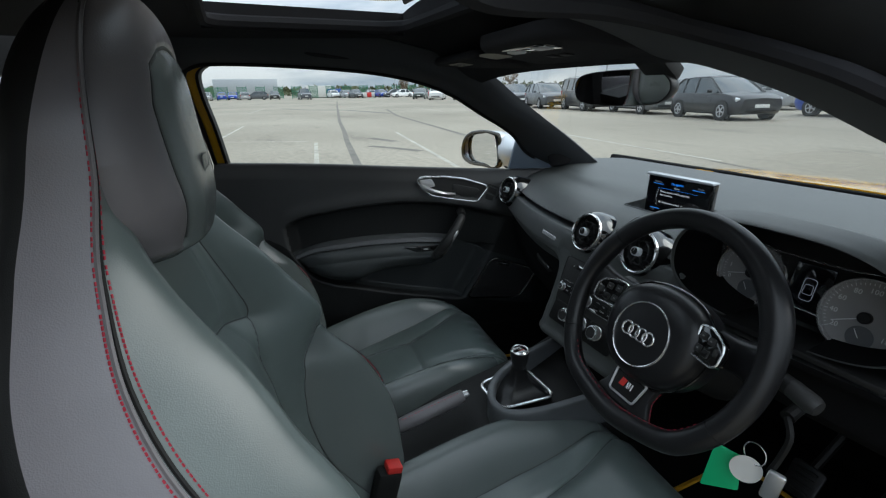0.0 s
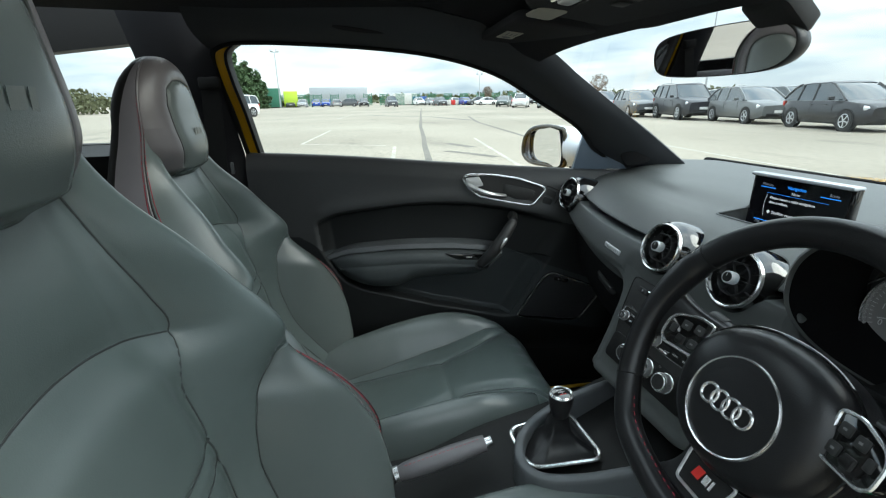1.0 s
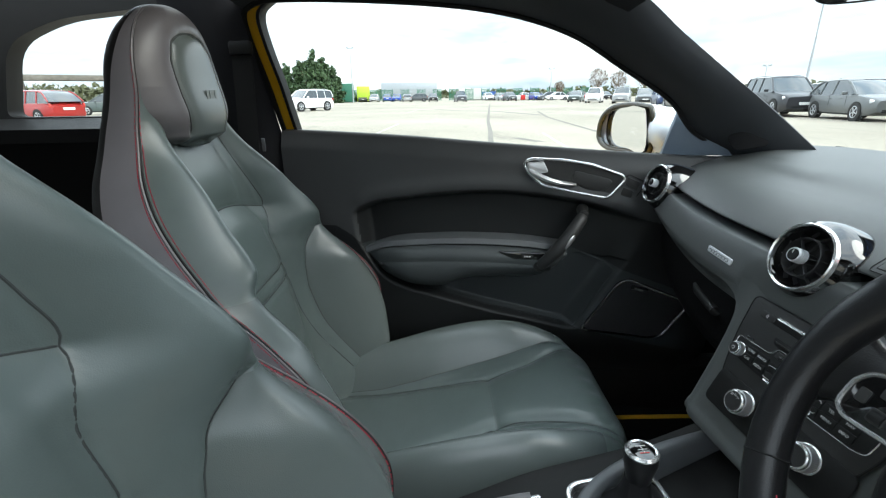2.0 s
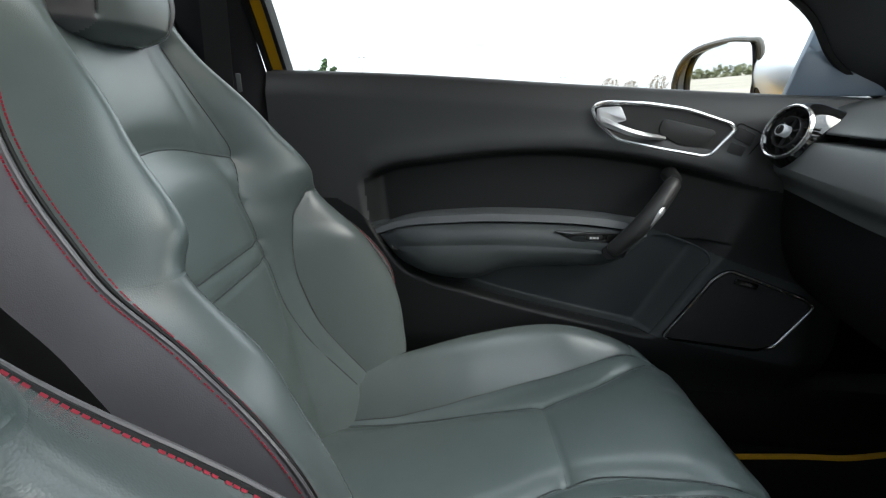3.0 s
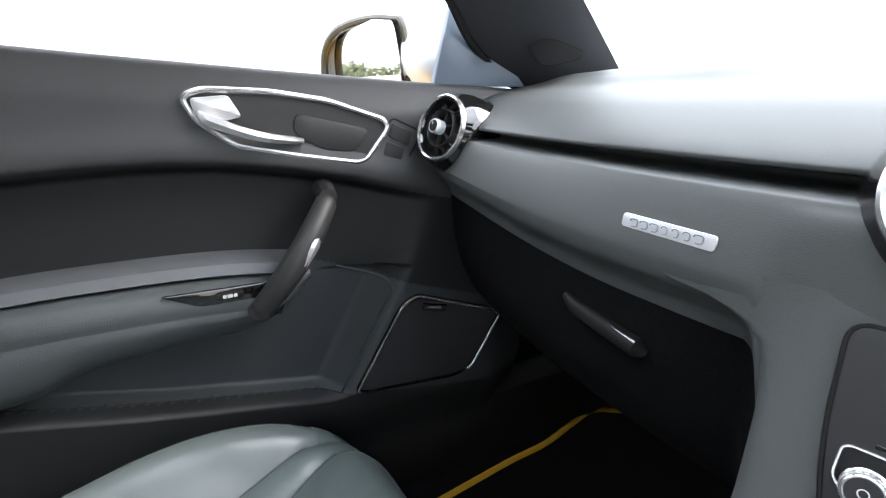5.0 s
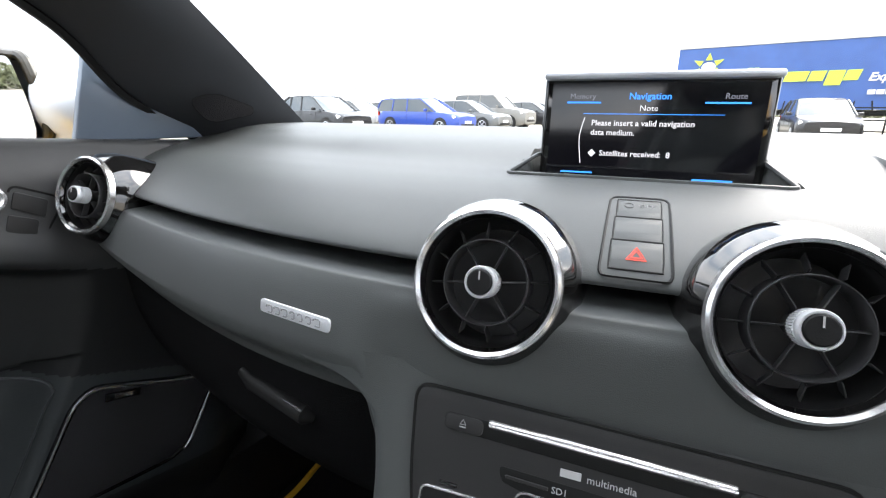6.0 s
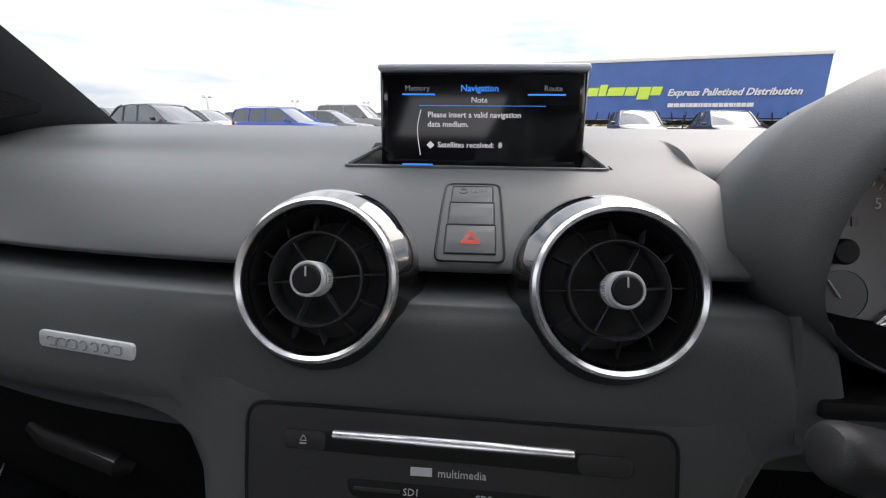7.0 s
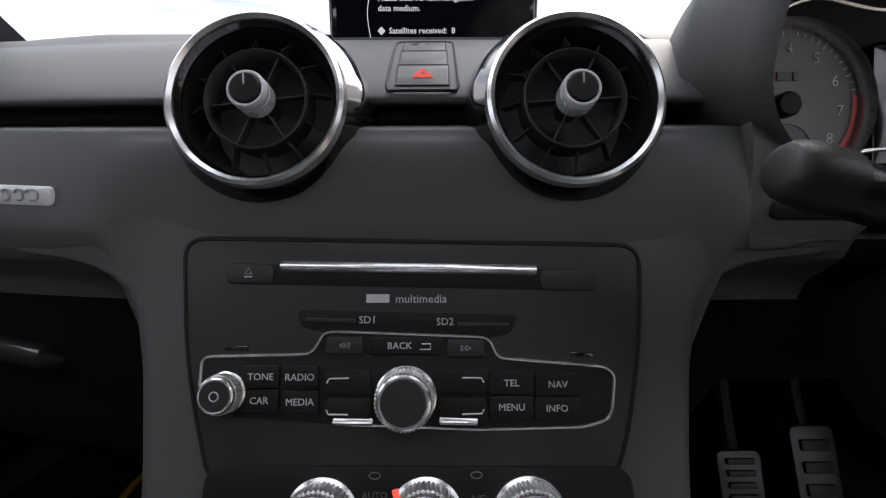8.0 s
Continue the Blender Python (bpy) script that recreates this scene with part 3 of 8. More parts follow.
alone("kick_panel_right", box(0.03, 0.75, 0.75, 0.01, pose(0.68, 0.52, 0.52, 0, 0, 4)), M_CARPETSHADE, "black carpet panel beside the driver footwell", "panel", "structure")
# bonnet
rows = []
for y in np.linspace(0.90, 1.75, 10):
    row = []
    for x in np.linspace(-0.72, 0.80, 15):
        c = (x - 0.05) / 0.78
        row.append((x, y - 0.28 * c * c, 0.868 - 0.05 * (y - 0.9) - 0.12 * (y - 0.9) ** 2 - 0.05 * abs(c) ** 4 + 0.008 * math.exp(-((abs(c) - 0.55) / 0.05) ** 2)))
    rows.append(row)
shell(rows, 0.01, "bonnet", M_YELLOW, "glossy yellow bonnet beyond the windscreen", "bonnet", toward=(0, 1, 5))

# floor mat of the passenger with its yellow edge
mat_l = thing("floor_mat", pose(-0.36, 0.32, 0.175), "black carpet floor mat with yellow binding", "floor mat")
ol = rounded([(-0.235, -0.32), (-0.205, 0.0), (-0.19, 0.09), (-0.195, 0.26), (-0.11, 0.34), (0.17, 0.36), (0.20, -0.32)], 0.03)
part("carpet", prism(ol, 0.010, 0.003), M_CARPETSHADE, mat_l)
part("binding", tube([(x, y, 0.010) for x, y in ol], 0.007, 6, closed=True, flat=0.8), M_YELLOWCLOTH, mat_l, "yellow cloth binding")
mat_r = thing("floor_mat", pose(0.33, 0.20, 0.175), "black carpet driver floor mat with yellow binding", "floor mat")
ol = rounded([(-0.20, -0.34), (-0.20, 0.26), (0.22, 0.26), (0.24, -0.34)], 0.03)
part("carpet", prism(ol, 0.010, 0.003), M_CARPETSHADE, mat_r)
part("binding", tube([(x, y, 0.010) for x, y in ol], 0.007, 6, closed=True, flat=0.8), M_YELLOWCLOTH, mat_r, "yellow cloth binding")


# ---- passenger door ----
door = thing("passenger_door", DOOR, "dark leather-trimmed passenger door, closed", "car door")
T_TOP = [(0.10, 0.70), (0.148, 0.745), (0.19, 0.768), (0.29, 0.787), (0.439, 0.803), (0.571, 0.804), (0.647, 0.796), (0.75, 0.777), (0.85, 0.752), (1.1, 0.70)]
L_LOW = [(0.10, 0.70), (0.16, 0.655), (0.183, 0.620), (0.221, 0.567), (0.273, 0.539), (0.364, 0.514), (0.484, 0.484), (0.628, 0.455), (0.721, 0.436), (1.1, 0.36)]
SILL = [(-0.05, 0.946), (0.0, 0.944), (0.285, 0.929), (0.518, 0.911), (0.76, 0.894), (0.943, 0.883), (1.1, 0.876)]
SPEAKER = [(0.752, 0.439), (0.829, 0.566), (0.852, 0.580), (0.99, 0.528), (1.003, 0.514), (0.950, 0.430), (0.924, 0.420), (0.765, 0.434)]


def door_depth(u, v):
    """How far the door card stands inwards at u along and v up."""
    top = curve_at(T_TOP, u)
    low = curve_at(L_LOW, u)
    inside = sstep(0.0, 0.022, top - v) * sstep(-0.006, 0.012, v - low)
    side = sstep(0.146, 0.19, u + 0.10 * (v - 0.70) ** 1)
    right = 1 - sstep(-0.03, 0.03, (u - 0.80) - (v - 0.586) * 0.55)
    upper = sstep(0.60, 0.66, v) * (1 - sstep(0.72, 0.95, u))
    mask = inside * side * np.maximum(right, 0) * np.where(v > 0.63, 1 - sstep(0.70, 0.92, u), 1)
    w = 0.020 - 0.046 * mask
    w = w + 0.006 * np.exp(-((v - top - 0.012) / 0.02) ** 2) * side
    w = w - 0.004 * np.exp(-((v - low) / 0.004) ** 2) * sstep(0.17, 0.2, u) * (1 - sstep(0.70, 0.73, u))
    w = w - 0.012 * sstep(0.045, 0.0, curve_at(SILL, u) - v)
    w = w - 0.03 * sstep(0.42, 0.30, v)
    w = w - 0.05 * sstep(0.95, 1.10, u) ** 2
    return w


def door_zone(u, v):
    """0 upper card and rim, 1 shade-darkened recess, 2 pocket, 3 sill below."""
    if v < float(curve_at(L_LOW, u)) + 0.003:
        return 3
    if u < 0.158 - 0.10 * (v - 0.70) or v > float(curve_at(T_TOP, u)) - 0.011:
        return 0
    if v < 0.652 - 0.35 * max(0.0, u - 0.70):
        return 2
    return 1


us = np.linspace(-0.028, 1.09, 360)
rows = []
for u in us:
    top = float(curve_at(SILL, u))
    vs = np.linspace(0.30, top - 0.002, 210)
    w = door_depth(np.full_like(vs, u), vs)
    row = [(u, v, ww) for v, ww in zip(vs, w)]
    w1 = row[-1][2]
    row += [(u, top + 0.003, w1 - 0.006), (u, top + 0.004, w1 - 0.016), (u, top + 0.002, w1 - 0.03), (u, top - 0.03, w1 - 0.04)]
    rows.append(row)
card = grid_mesh(np.array(rows))
card.materials.append(M_DOORUP)
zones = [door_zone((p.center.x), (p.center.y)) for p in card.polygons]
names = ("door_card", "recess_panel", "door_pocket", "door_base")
looks = ("soft dark upper trim, lightened for sky light", "padded recess, blackened for its shade", "dark green-grey pocket lining", "lower trim, blackened for its shade")
for k, (nm, mat_, lab) in enumerate(zip(names, (M_DOORUP, M_DOORSHADE, M_DOORPOCKET, M_DOORSHADE), looks)):
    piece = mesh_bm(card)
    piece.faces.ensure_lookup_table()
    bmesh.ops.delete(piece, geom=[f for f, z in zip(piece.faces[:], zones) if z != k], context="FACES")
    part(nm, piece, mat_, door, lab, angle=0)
bpy.data.meshes.remove(card)
for nm, table, dv, u0, u1 in (("pocket_edge", L_LOW, 0.003, 0.175, 0.735),):
    line = []
    for u in np.linspace(u0, u1, 70):
        v = float(curve_at(table, u)) + dv
        line.append((u, v, float(door_depth(np.array([u]), np.array([v]))[0]) - 0.0006))
    part(nm, tube(line, 0.0014, 6), M_DOORSHADE, door)
part("outer_skin", box(1.12, 0.62, 0.06, 0.02, Matrix.Translation((0.53, 0.54, -0.09))), M_YELLOW, door, "yellow painted outer panel")
# armrest pad, lofted along the door
A_TOP = [(0.178, 0.632), (0.23, 0.650), (0.351, 0.664), (0.482, 0.667), (0.613, 0.662), (0.70, 0.650)]
A_LOW = [(0.178, 0.622), (0.22, 0.575), (0.27, 0.550), (0.33, 0.537), (0.385, 0.540), (0.43, 0.560), (0.52, 0.573), (0.65, 0.592), (0.70, 0.628)]
rows = []
for u in np.linspace(0.178, 0.70, 90):
    a, b = float(curve_at(A_TOP, u)), float(curve_at(A_LOW, u))
    out = 0.052 * float(sstep(0.170, 0.30, u)) ** 0.7 * (1 - 0.75 * float(sstep(0.655, 0.70, u))) + 0.004
    h = a - b
    base = -0.03
    prof = [(a, base), (a - 0.002, 0.3 * out), (a - 0.006, 0.75 * out), (a - 0.018, 0.97 * out), (a - 0.034, 1.02 * out), (a - 0.0405, 1.02 * out - 0.0025), (a - 0.043, 1.02 * out - 0.0025), (a - 0.048, 1.02 * out), (a - 0.6 * h, 0.98 * out), (a - 0.78 * h, 0.85 * out), (a - 0.92 * h, 0.55 * out), (b, 0.05 * out), (b + 0.004, base)]
    if h < 0.06:
        prof = [(a - h * t, base if t in (0, 1) else out * math.sin(math.pi * t) ** 0.6) for t in np.linspace(0, 1, 13)]
    rows.append([(u, v, w) for v, w in prof])
part("armrest", grid_mesh(np.array(rows)), M_DOORLEATHER, door, "dark leather armrest pad", angle=0)
# grey trim strip above the armrest
rows = []
for u in np.linspace(0.172, 0.69, 70):
    t = float(curve_at([(0.172, 0.640), (0.23, 0.661), (0.351, 0.677), (0.482, 0.681), (0.613, 0.676), (0.70, 0.664)], u))
    wd = 0.010 + 0.022 * float(sstep(0.17, 0.30, u))
    rows.append([(u, t, -0.03), (u, t + 0.001, wd - 0.006), (u, t - 0.001, wd), (u, t - 0.013, wd + 0.006), (u, t - 0.015, wd + 0.003), (u, t - 0.016, -0.03)])
part("trim_strip", grid_mesh(np.array(rows)), M_TRIM, door, "satin grey trim strip", angle=40)
# window switch plate
sp = part("switch_plate", prism(rounded([(0.525, 0.656), (0.66, 0.654), (0.655, 0.636), (0.565, 0.636)], 0.006), 0.004, 0.0015, Matrix.Translation((0, 0, 0.0525))), M_GLOSS, door)
part("switch", box(0.03, 0.009, 0.006, 0.002, Matrix.Translation((0.598, 0.646, 0.0575))), M_BLACK, sp)
bars([0.004, 0.006, 0.004], 0.004, Matrix.Translation((0.598, 0.646, 0.0608)), M_WHITE, sp)
# front lower leather insert under the pull
# speaker
spk = part("speaker_grille", prism(rounded(SPEAKER, [0.012, 0.02, 0.015, 0.015, 0.012, 0.02, 0.02, 0.01]), 0.008, 0.003, Matrix.Translation((0, 0, 0.016))), M_GRILLE, door, "black mesh speaker grille")
ro = rounded(SPEAKER, [0.012, 0.02, 0.015, 0.015, 0.012, 0.02, 0.02, 0.01])
part("surround", tube([(x, y, 0.021) for x, y in ro], 0.0042, 8, closed=True), M_GLOSS, spk)
cx, cy = 0.875, 0.50
part("chrome_edge", tube([(cx + (x - cx) * 1.012, cy + (y - cy) * 1.015, 0.0255) for x, y in ro[8:35]], 0.0022, 6), M_CHROME, spk, "thin chrome edging")
part("chrome_edge", tube([(cx + (x - cx) * 1.012, cy + (y - cy) * 1.015, 0.0255) for x, y in (ro[-3:] + ro[:9])], 0.0014, 6), M_CHROME, spk, "thin chrome edging")
badge = part("badge", box(0.042, 0.011, 0.003, 0.001, pose(0.882, 0.556, 0.0255, 0, 0, -14)), M_GLOSS, spk)
bars([0.005, 0.004, 0.005, 0.004], 0.005, pose(0.882, 0.556, 0.0275, 0, 0, -14), M_CHROME, badge, gap=0.2)
# raised surround line beside the speaker
part("panel_crease", tube(smooth_line([(0.728, 0.440, 0.016), (0.80, 0.572, 0.018), (0.815, 0.596, 0.019), (0.80, 0.618, 0.012), (0.74, 0.640, -0.002)], 30), 0.0018, 6), M_DOORPOCKET, door)
# inner handle
BEZ = [(0.580, 0.872), (0.600, 0.880), (0.673, 0.877), (0.74, 0.867), (0.812, 0.843), (0.818, 0.832), (0.787, 0.793), (0.775, 0.789), (0.706, 0.801), (0.629, 0.817), (0.592, 0.846)]
bz = rounded(BEZ, 0.012, 4)
hd = part("handle_recess", prism(bz, 0.004, 0.0, Matrix.Translation((0, 0, 0.0185))), M_PANEL, door, "black handle recess")
part("handle_bezel", tube([(x, y, 0.024) for x, y in bz], 0.0036, 8, closed=True, flat=0.8), M_CHROME, hd, "chrome bezel")
part("inner_plate", prism(rounded([(0.70, 0.853), (0.785, 0.833), (0.79, 0.826), (0.772, 0.803), (0.73, 0.808), (0.695, 0.83)], 0.01), 0.006, 0.002, Matrix.Translation((0, 0, 0.0195))), M_PANEL, hd)
lever = []
for s in np.linspace(0, 1, 26):
    u, v = 0.596 + 0.110 * s, 0.851 - 0.031 * s - 0.006 * math.sin(math.pi * s)
    half = 0.0085 * (1 - 0.45 * s) * (1 if s < 0.94 else 0.75)
    wd = 0.030 + 0.014 * math.sin(math.pi * (0.1 + 0.85 * s)) ** 0.8
    lever.append([(u - 0.002, v + half, wd - 0.008), (u, v + half * 0.8, wd - 0.001), (u, v, wd + 0.002), (u, v - half * 0.8, wd - 0.001), (u + 0.001, v - half, wd - 0.008), (u, v, wd - 0.010)])
lv = mesh_bm(grid_mesh(np.array(lever), close_v=True))
bmesh.ops.holes_fill(lv, edges=[e for e in lv.edges if len(e.link_faces) == 1])
bmesh.ops.recalc_face_normals(lv, faces=lv.faces[:])
part("handle_lever", lv, M_ALU, hd, "satin metal lever", angle=50)
part("lever_root", prism(rounded([(0.589, 0.871), (0.628, 0.874), (0.640, 0.850), (0.606, 0.842), (0.592, 0.850)], 0.005), 0.012, 0.003, Matrix.Translation((0, 0, 0.0215))), M_ALU, hd, "bright metal lever root")
for (x0, y0, x1, y1) in ((0.826, 0.830, 0.854, 0.817), (0.817, 0.806, 0.842, 0.796)):
    part("lock_button", prism(rounded([(x0, y0 + 0.008), (x1, y1 + 0.008), (x1 - 0.006, y1 - 0.012), (x0 - 0.006, y0 - 0.010)], 0.003), 0.004, 0.001, Matrix.Translation((0, 0, 0.018))), M_PANEL, door)
part("button_surround", tube([(x, y, 0.0195) for x, y in rounded([(0.825, 0.845), (0.862, 0.828), (0.866, 0.818), (0.842, 0.782), (0.80, 0.786)], 0.008)], 0.0016, 6, closed=False), M_BLACK, door)
# pull grip
g0, g1 = Vector((0.727, 0.750, 0.045)), Vector((0.629, 0.620, 0.058))
pts, rad = [], []
for s in np.linspace(0, 1, 26):
    p = g0.lerp(g1, s)
    p.z += 0.026 * math.sin(math.pi * s)
    pts.append(p)
    rad.append(0.0165 * (0.75 + 0.25 * math.sin(math.pi * (0.1 + 0.8 * s))) * (1.0 if 0.03 < s < 0.97 else 0.6))
gr = part("pull_grip", tube(pts, rad, 12), M_PANEL, door, "dark curved pull grip")
part("grip_foot", tube([g0, g0 + Vector((0.003, 0.004, -0.045))], [0.0115, 0.015], 10), M_PANEL, gr)
part("grip_foot", tube([g1, g1 + Vector((-0.004, -0.004, -0.035))], [0.014, 0.018], 10), M_PANEL, gr)
part("grip_insert", tube([p + Vector((0.009, 0.005, 0.006)) for p in pts[8:24]], [0.009 * min(1.0, 0.5 + 0.25 * min(i, 15 - i)) for i in range(16)], 10), M_ALU, gr, "satin metal insert")

# driver door, standing open; out of view, added to block light from the right
DA = radians(48)
dd = thing("driver_door", axes((0.735, 0.40, 0), (math.sin(DA), -math.cos(DA), 0), (0, 0, 1), (-math.cos(DA), -math.sin(DA), 0)), "dark-trimmed yellow driver door standing open, unseen, added to block light", "car door")
ol = rounded([(0.0, 0.30), (0.08, 0.25), (1.02, 0.27), (1.12, 0.45), (1.15, 0.93), (0.0, 0.90)], 0.05)
part("door_card", prism(ol, 0.05, 0.015), M_DOORUP, dd, "soft dark inner trim")
part("outer_skin", prism(ol, 0.045, 0.012, Matrix.Translation((0, 0, -0.048))), M_YELLOW, dd, "yellow painted outer panel")
wl_ = smooth_line([(0.02, 0.90, 0), (0.33, 1.10, 0.04), (0.55, 1.18, 0.07), (0.85, 1.215, 0.09), (1.08, 1.20, 0.09), (1.14, 0.93, 0)], 40)
part("window_frame", tube(wl_, 0.016, 8), M_BLACK, dd)
bm = bmesh.new()
bm.faces.new([bm.verts.new(p) for p in wl_])
part("pane", bm, M_GLASS, dd, smooth=False).visible_shadow = False
part("armrest", box(0.50, 0.06, 0.06, 0.02, Matrix.Translation((0.55, 0.63, 0.07))), M_DOORLEATHER, dd)

# exterior mirror
em = thing("door_mirror", pose(-0.842, 0.2135, 0.932, 0, 0, 16.5), "silver door mirror on the passenger side", "door mirror")
ol = smooth_line([(-0.105, -0.030), (-0.10, 0.02), (-0.065, 0.052), (0.0, 0.064), (0.06, 0.060), (0.085, 0.045), (0.09, -0.052), (0.0, -0.058), (-0.07, -0.055)], 45, closed=True)
rows = []
for s, sc in ((0.0, 1.0), (0.02, 1.03), (0.05, 1.02), (0.09, 0.93), (0.12, 0.75), (0.14, 0.45), (0.146, 0.02)):
    rows.append([(p[0] * sc, s - 0.012, p[1] * sc) for p in ol])
part("cap", grid_mesh(np.array(rows), close_v=True), M_SILVERMIRROR, em, "silver painted cap", angle=0)
part("rim", tube([(p[0], -0.012, p[1]) for p in ol], 0.0075, 10, closed=True), M_MIRRORRIM, em, "gloss black rim, browned for the yellow car's reflection")
bm = bmesh.new()
bm.faces.new([bm.verts.new((p[0] * 0.97, -0.013 + 0.05 * p[0] * 0.0, p[1] * 0.97)) for p in ol])
mg = part("mirror_glass", bm, M_MIRROR, em, smooth=False)
mg.matrix_basis = pose(0, 0, 0, 2, 0, -9)
rows = []
for s, sc in ((0.0, 1.0), (0.3, 1.0), (0.6, 0.9), (0.85, 0.7), (1.0, 0.45)):
    rows.append([(0.088 + 0.085 * s, 0.03 + 0.055 * sc * math.cos(a), -0.002 - 0.012 * s + 0.058 * sc * math.sin(a)) for a in np.linspace(0, 2 * math.pi, 20, endpoint=False)])
part("inner_cap", grid_mesh(np.array(rows), close_v=True), M_SILVERMIRROR, em, "silver painted inner cap", angle=0)
part("mirror_arm", box(0.12, 0.05, 0.03, 0.01, Matrix.Translation((0.15, 0.03, -0.05))), M_BLACK, em)
bm = prism([(0.90, 0.885), (1.06, 0.885), (0.955, 1.0), (0.93, 1.0)], 0.012, 0.003, DOOR @ Matrix.Translation((0, 0, -0.02)))
alone("mirror_triangle", bm, M_TRIANGLEGLARE, "plastic triangle at the foot of the door mirror, tinted blue-grey for window reflection", "trim", "structure")


# ---- front seats ----
SEAT_W = [(0.28, 0.20), (0.34, 0.222), (0.42, 0.256), (0.50, 0.278), (0.58, 0.285), (0.66, 0.273), (0.72, 0.256), (0.76, 0.247), (0.80, 0.236), (0.85, 0.214), (0.90, 0.186), (0.95, 0.156), (1.0, 0.138), (1.05, 0.129), (1.09, 0.126), (1.17, 0.124)]
SEAT_F = [(0.28, -0.170), (0.40, -0.190), (0.50, -0.212), (0.60, -0.228), (0.66, -0.238), (0.74, -0.262), (0.785, -0.278), (0.81, -0.290), (0.83, -0.300), (0.90, -0.320), (0.95, -0.336), (1.0, -0.346), (1.08, -0.350), (1.12, -0.362), (1.15, -0.382), (1.166, -0.41)]
SEAT_A = [(0.28, 0.08), (0.36, 0.125), (0.45, 0.150), (0.55, 0.150), (0.64, 0.120), (0.72, 0.093), (0.78, 0.103), (0.86, 0.080), (0.95, 0.032), (1.02, 0.006), (1.166, 0.0)]
SEAT_T = [(0.28, 0.12), (0.60, 0.14), (0.78, 0.12), (0.90, 0.09), (1.05, 0.07), (1.12, 0.055), (1.166, 0.02)]
IN_SEAM = [(0.090, 0.955), (0.102, 0.90), (0.118, 0.85), (0.127, 0.807), (0.110, 0.75), (0.114, 0.681), (0.117, 0.65), (0.124, 0.57), (0.138, 0.50), (0.157, 0.39), (0.165, 0.30)]
OUT_SEAM = [(0.193, 0.745), (0.165, 0.70), (0.155, 0.655), (0.152, 0.61), (0.157, 0.52), (0.167, 0.45), (0.178, 0.37), (0.183, 0.28)]


def dome(z):
    """1 below the crown of the headrest, falling to 0 at its top."""
    return np.sqrt(np.maximum(0.0, 1 - np.clip((np.asarray(z, float) - 1.05) / 0.1175, 0, 1) ** 2.2))


def seat_w(z):
    return curve_at(SEAT_W, z) * dome(z) + 0.001


def back_y(z):
    return np.where(np.asarray(z) > 1.05, -0.352 - 0.054 * dome(z) ** 1.4, curve_at(BACK_Y, z))


def head_w(z):
    return np.where(np.asarray(z) > 1.04, 0.945 * seat_w(z), curve_at(HEAD_W, z))


def seam_x(z):
    """Half width of the seat back inside the bolster seam."""
    tab = [(q[1], q[0]) for q in OUT_SEAM[::-1]]
    return np.where(np.asarray(z) > 0.745, 0.82 * seat_w(z), np.minimum(curve_at(tab, z), 0.90 * seat_w(z)))


def back_front(lx, z):
    """How far forward the seat back's face is."""
    W = seat_w(z)
    s = np.abs(lx) / W
    y = curve_at(SEAT_F, z)
    y = y + curve_at(SEAT_A, z) * (sstep(0.36, 0.86, s) - 0.10 * sstep(0.88, 1.0, s))
    ax = np.abs(lx)
    d_in = near_line(ax, z, IN_SEAM)
    d_out = near_line(ax, z, OUT_SEAM)
    arch = [(x, 0.807 + 0.022 * math.cos(x / 0.127 * math.pi / 2)) for x in np.linspace(-0.127, 0.127, 15)]
    d_arch = near_line(lx, z, arch)
    d_h1 = near_line(lx, z, [(-0.116, 0.681), (0.116, 0.681)])
    d_h2 = near_line(lx, z, [(-0.117, 0.653), (0.117, 0.653)])
    for d, deep, wide in ((d_in, 0.004, 0.008), (d_out, 0.006, 0.012), (d_arch, 0.003, 0.010), (d_h1, 0.003, 0.0015), (d_h2, 0.003, 0.0015)):
        y = y - deep * np.exp(-(d / 0.0045) ** 2) - wide * np.exp(-(d / 0.022) ** 2)
    # the bolster swells beyond its seam
    xs = seam_x(z)
    u = np.clip((ax - xs) / np.maximum(W - xs, 0.01), 0, 1)
    y = y + 0.020 * np.sin(math.pi * np.clip(u * 1.08, 0, 1)) ** 0.8 * sstep(0.745, 0.66, z) * sstep(0.34, 0.44, z)
    # soft folds where the shoulder bends
    y = y + 0.0016 * np.sin(90 * z + 55 * ax) * np.exp(-((z - 0.70) / 0.045) ** 2) * np.exp(-((ax - 0.165) / 0.04) ** 2)
    y = y + 0.0010 * np.sin(60 * z - 40 * lx + 3 * np.sin(25 * lx)) * np.exp(-((z - 0.46) / 0.08) ** 2)
    return y


EDGE_Y = [(0.28, -0.10), (0.40, -0.075), (0.50, -0.062), (0.576, -0.068), (0.64, -0.108), (0.69, -0.158), (0.74, -0.218), (0.79, -0.258), (0.832, -0.290), (0.865, -0.312), (0.91, -0.333), (0.973, -0.345), (1.045, -0.342), (1.12, -0.345), (1.166, -0.350)]
BACK_Y = [(0.28, -0.35), (0.60, -0.385), (0.75, -0.405), (0.85, -0.422), (0.90, -0.428), (0.95, -0.424), (1.047, -0.406), (1.095, -0.394), (1.13, -0.380), (1.15, -0.369), (1.166, -0.356)]
# depth of the leather side panel behind its seam; a hard shell closes the back
SIDE_D = [(0.28, 0.125), (0.50, 0.12), (0.60, 0.105), (0.70, 0.090), (0.80, 0.080), (0.85, 0.070), (0.90, 0.0585), (0.95, 0.048), (1.0, 0.0395), (1.05, 0.033), (1.10, 0.021), (1.166, 0.004)]
EDGE_K = 0.965


def edge_round(s, p):
    return (1 - np.abs(s) ** p) ** (1.0 / 2.2)


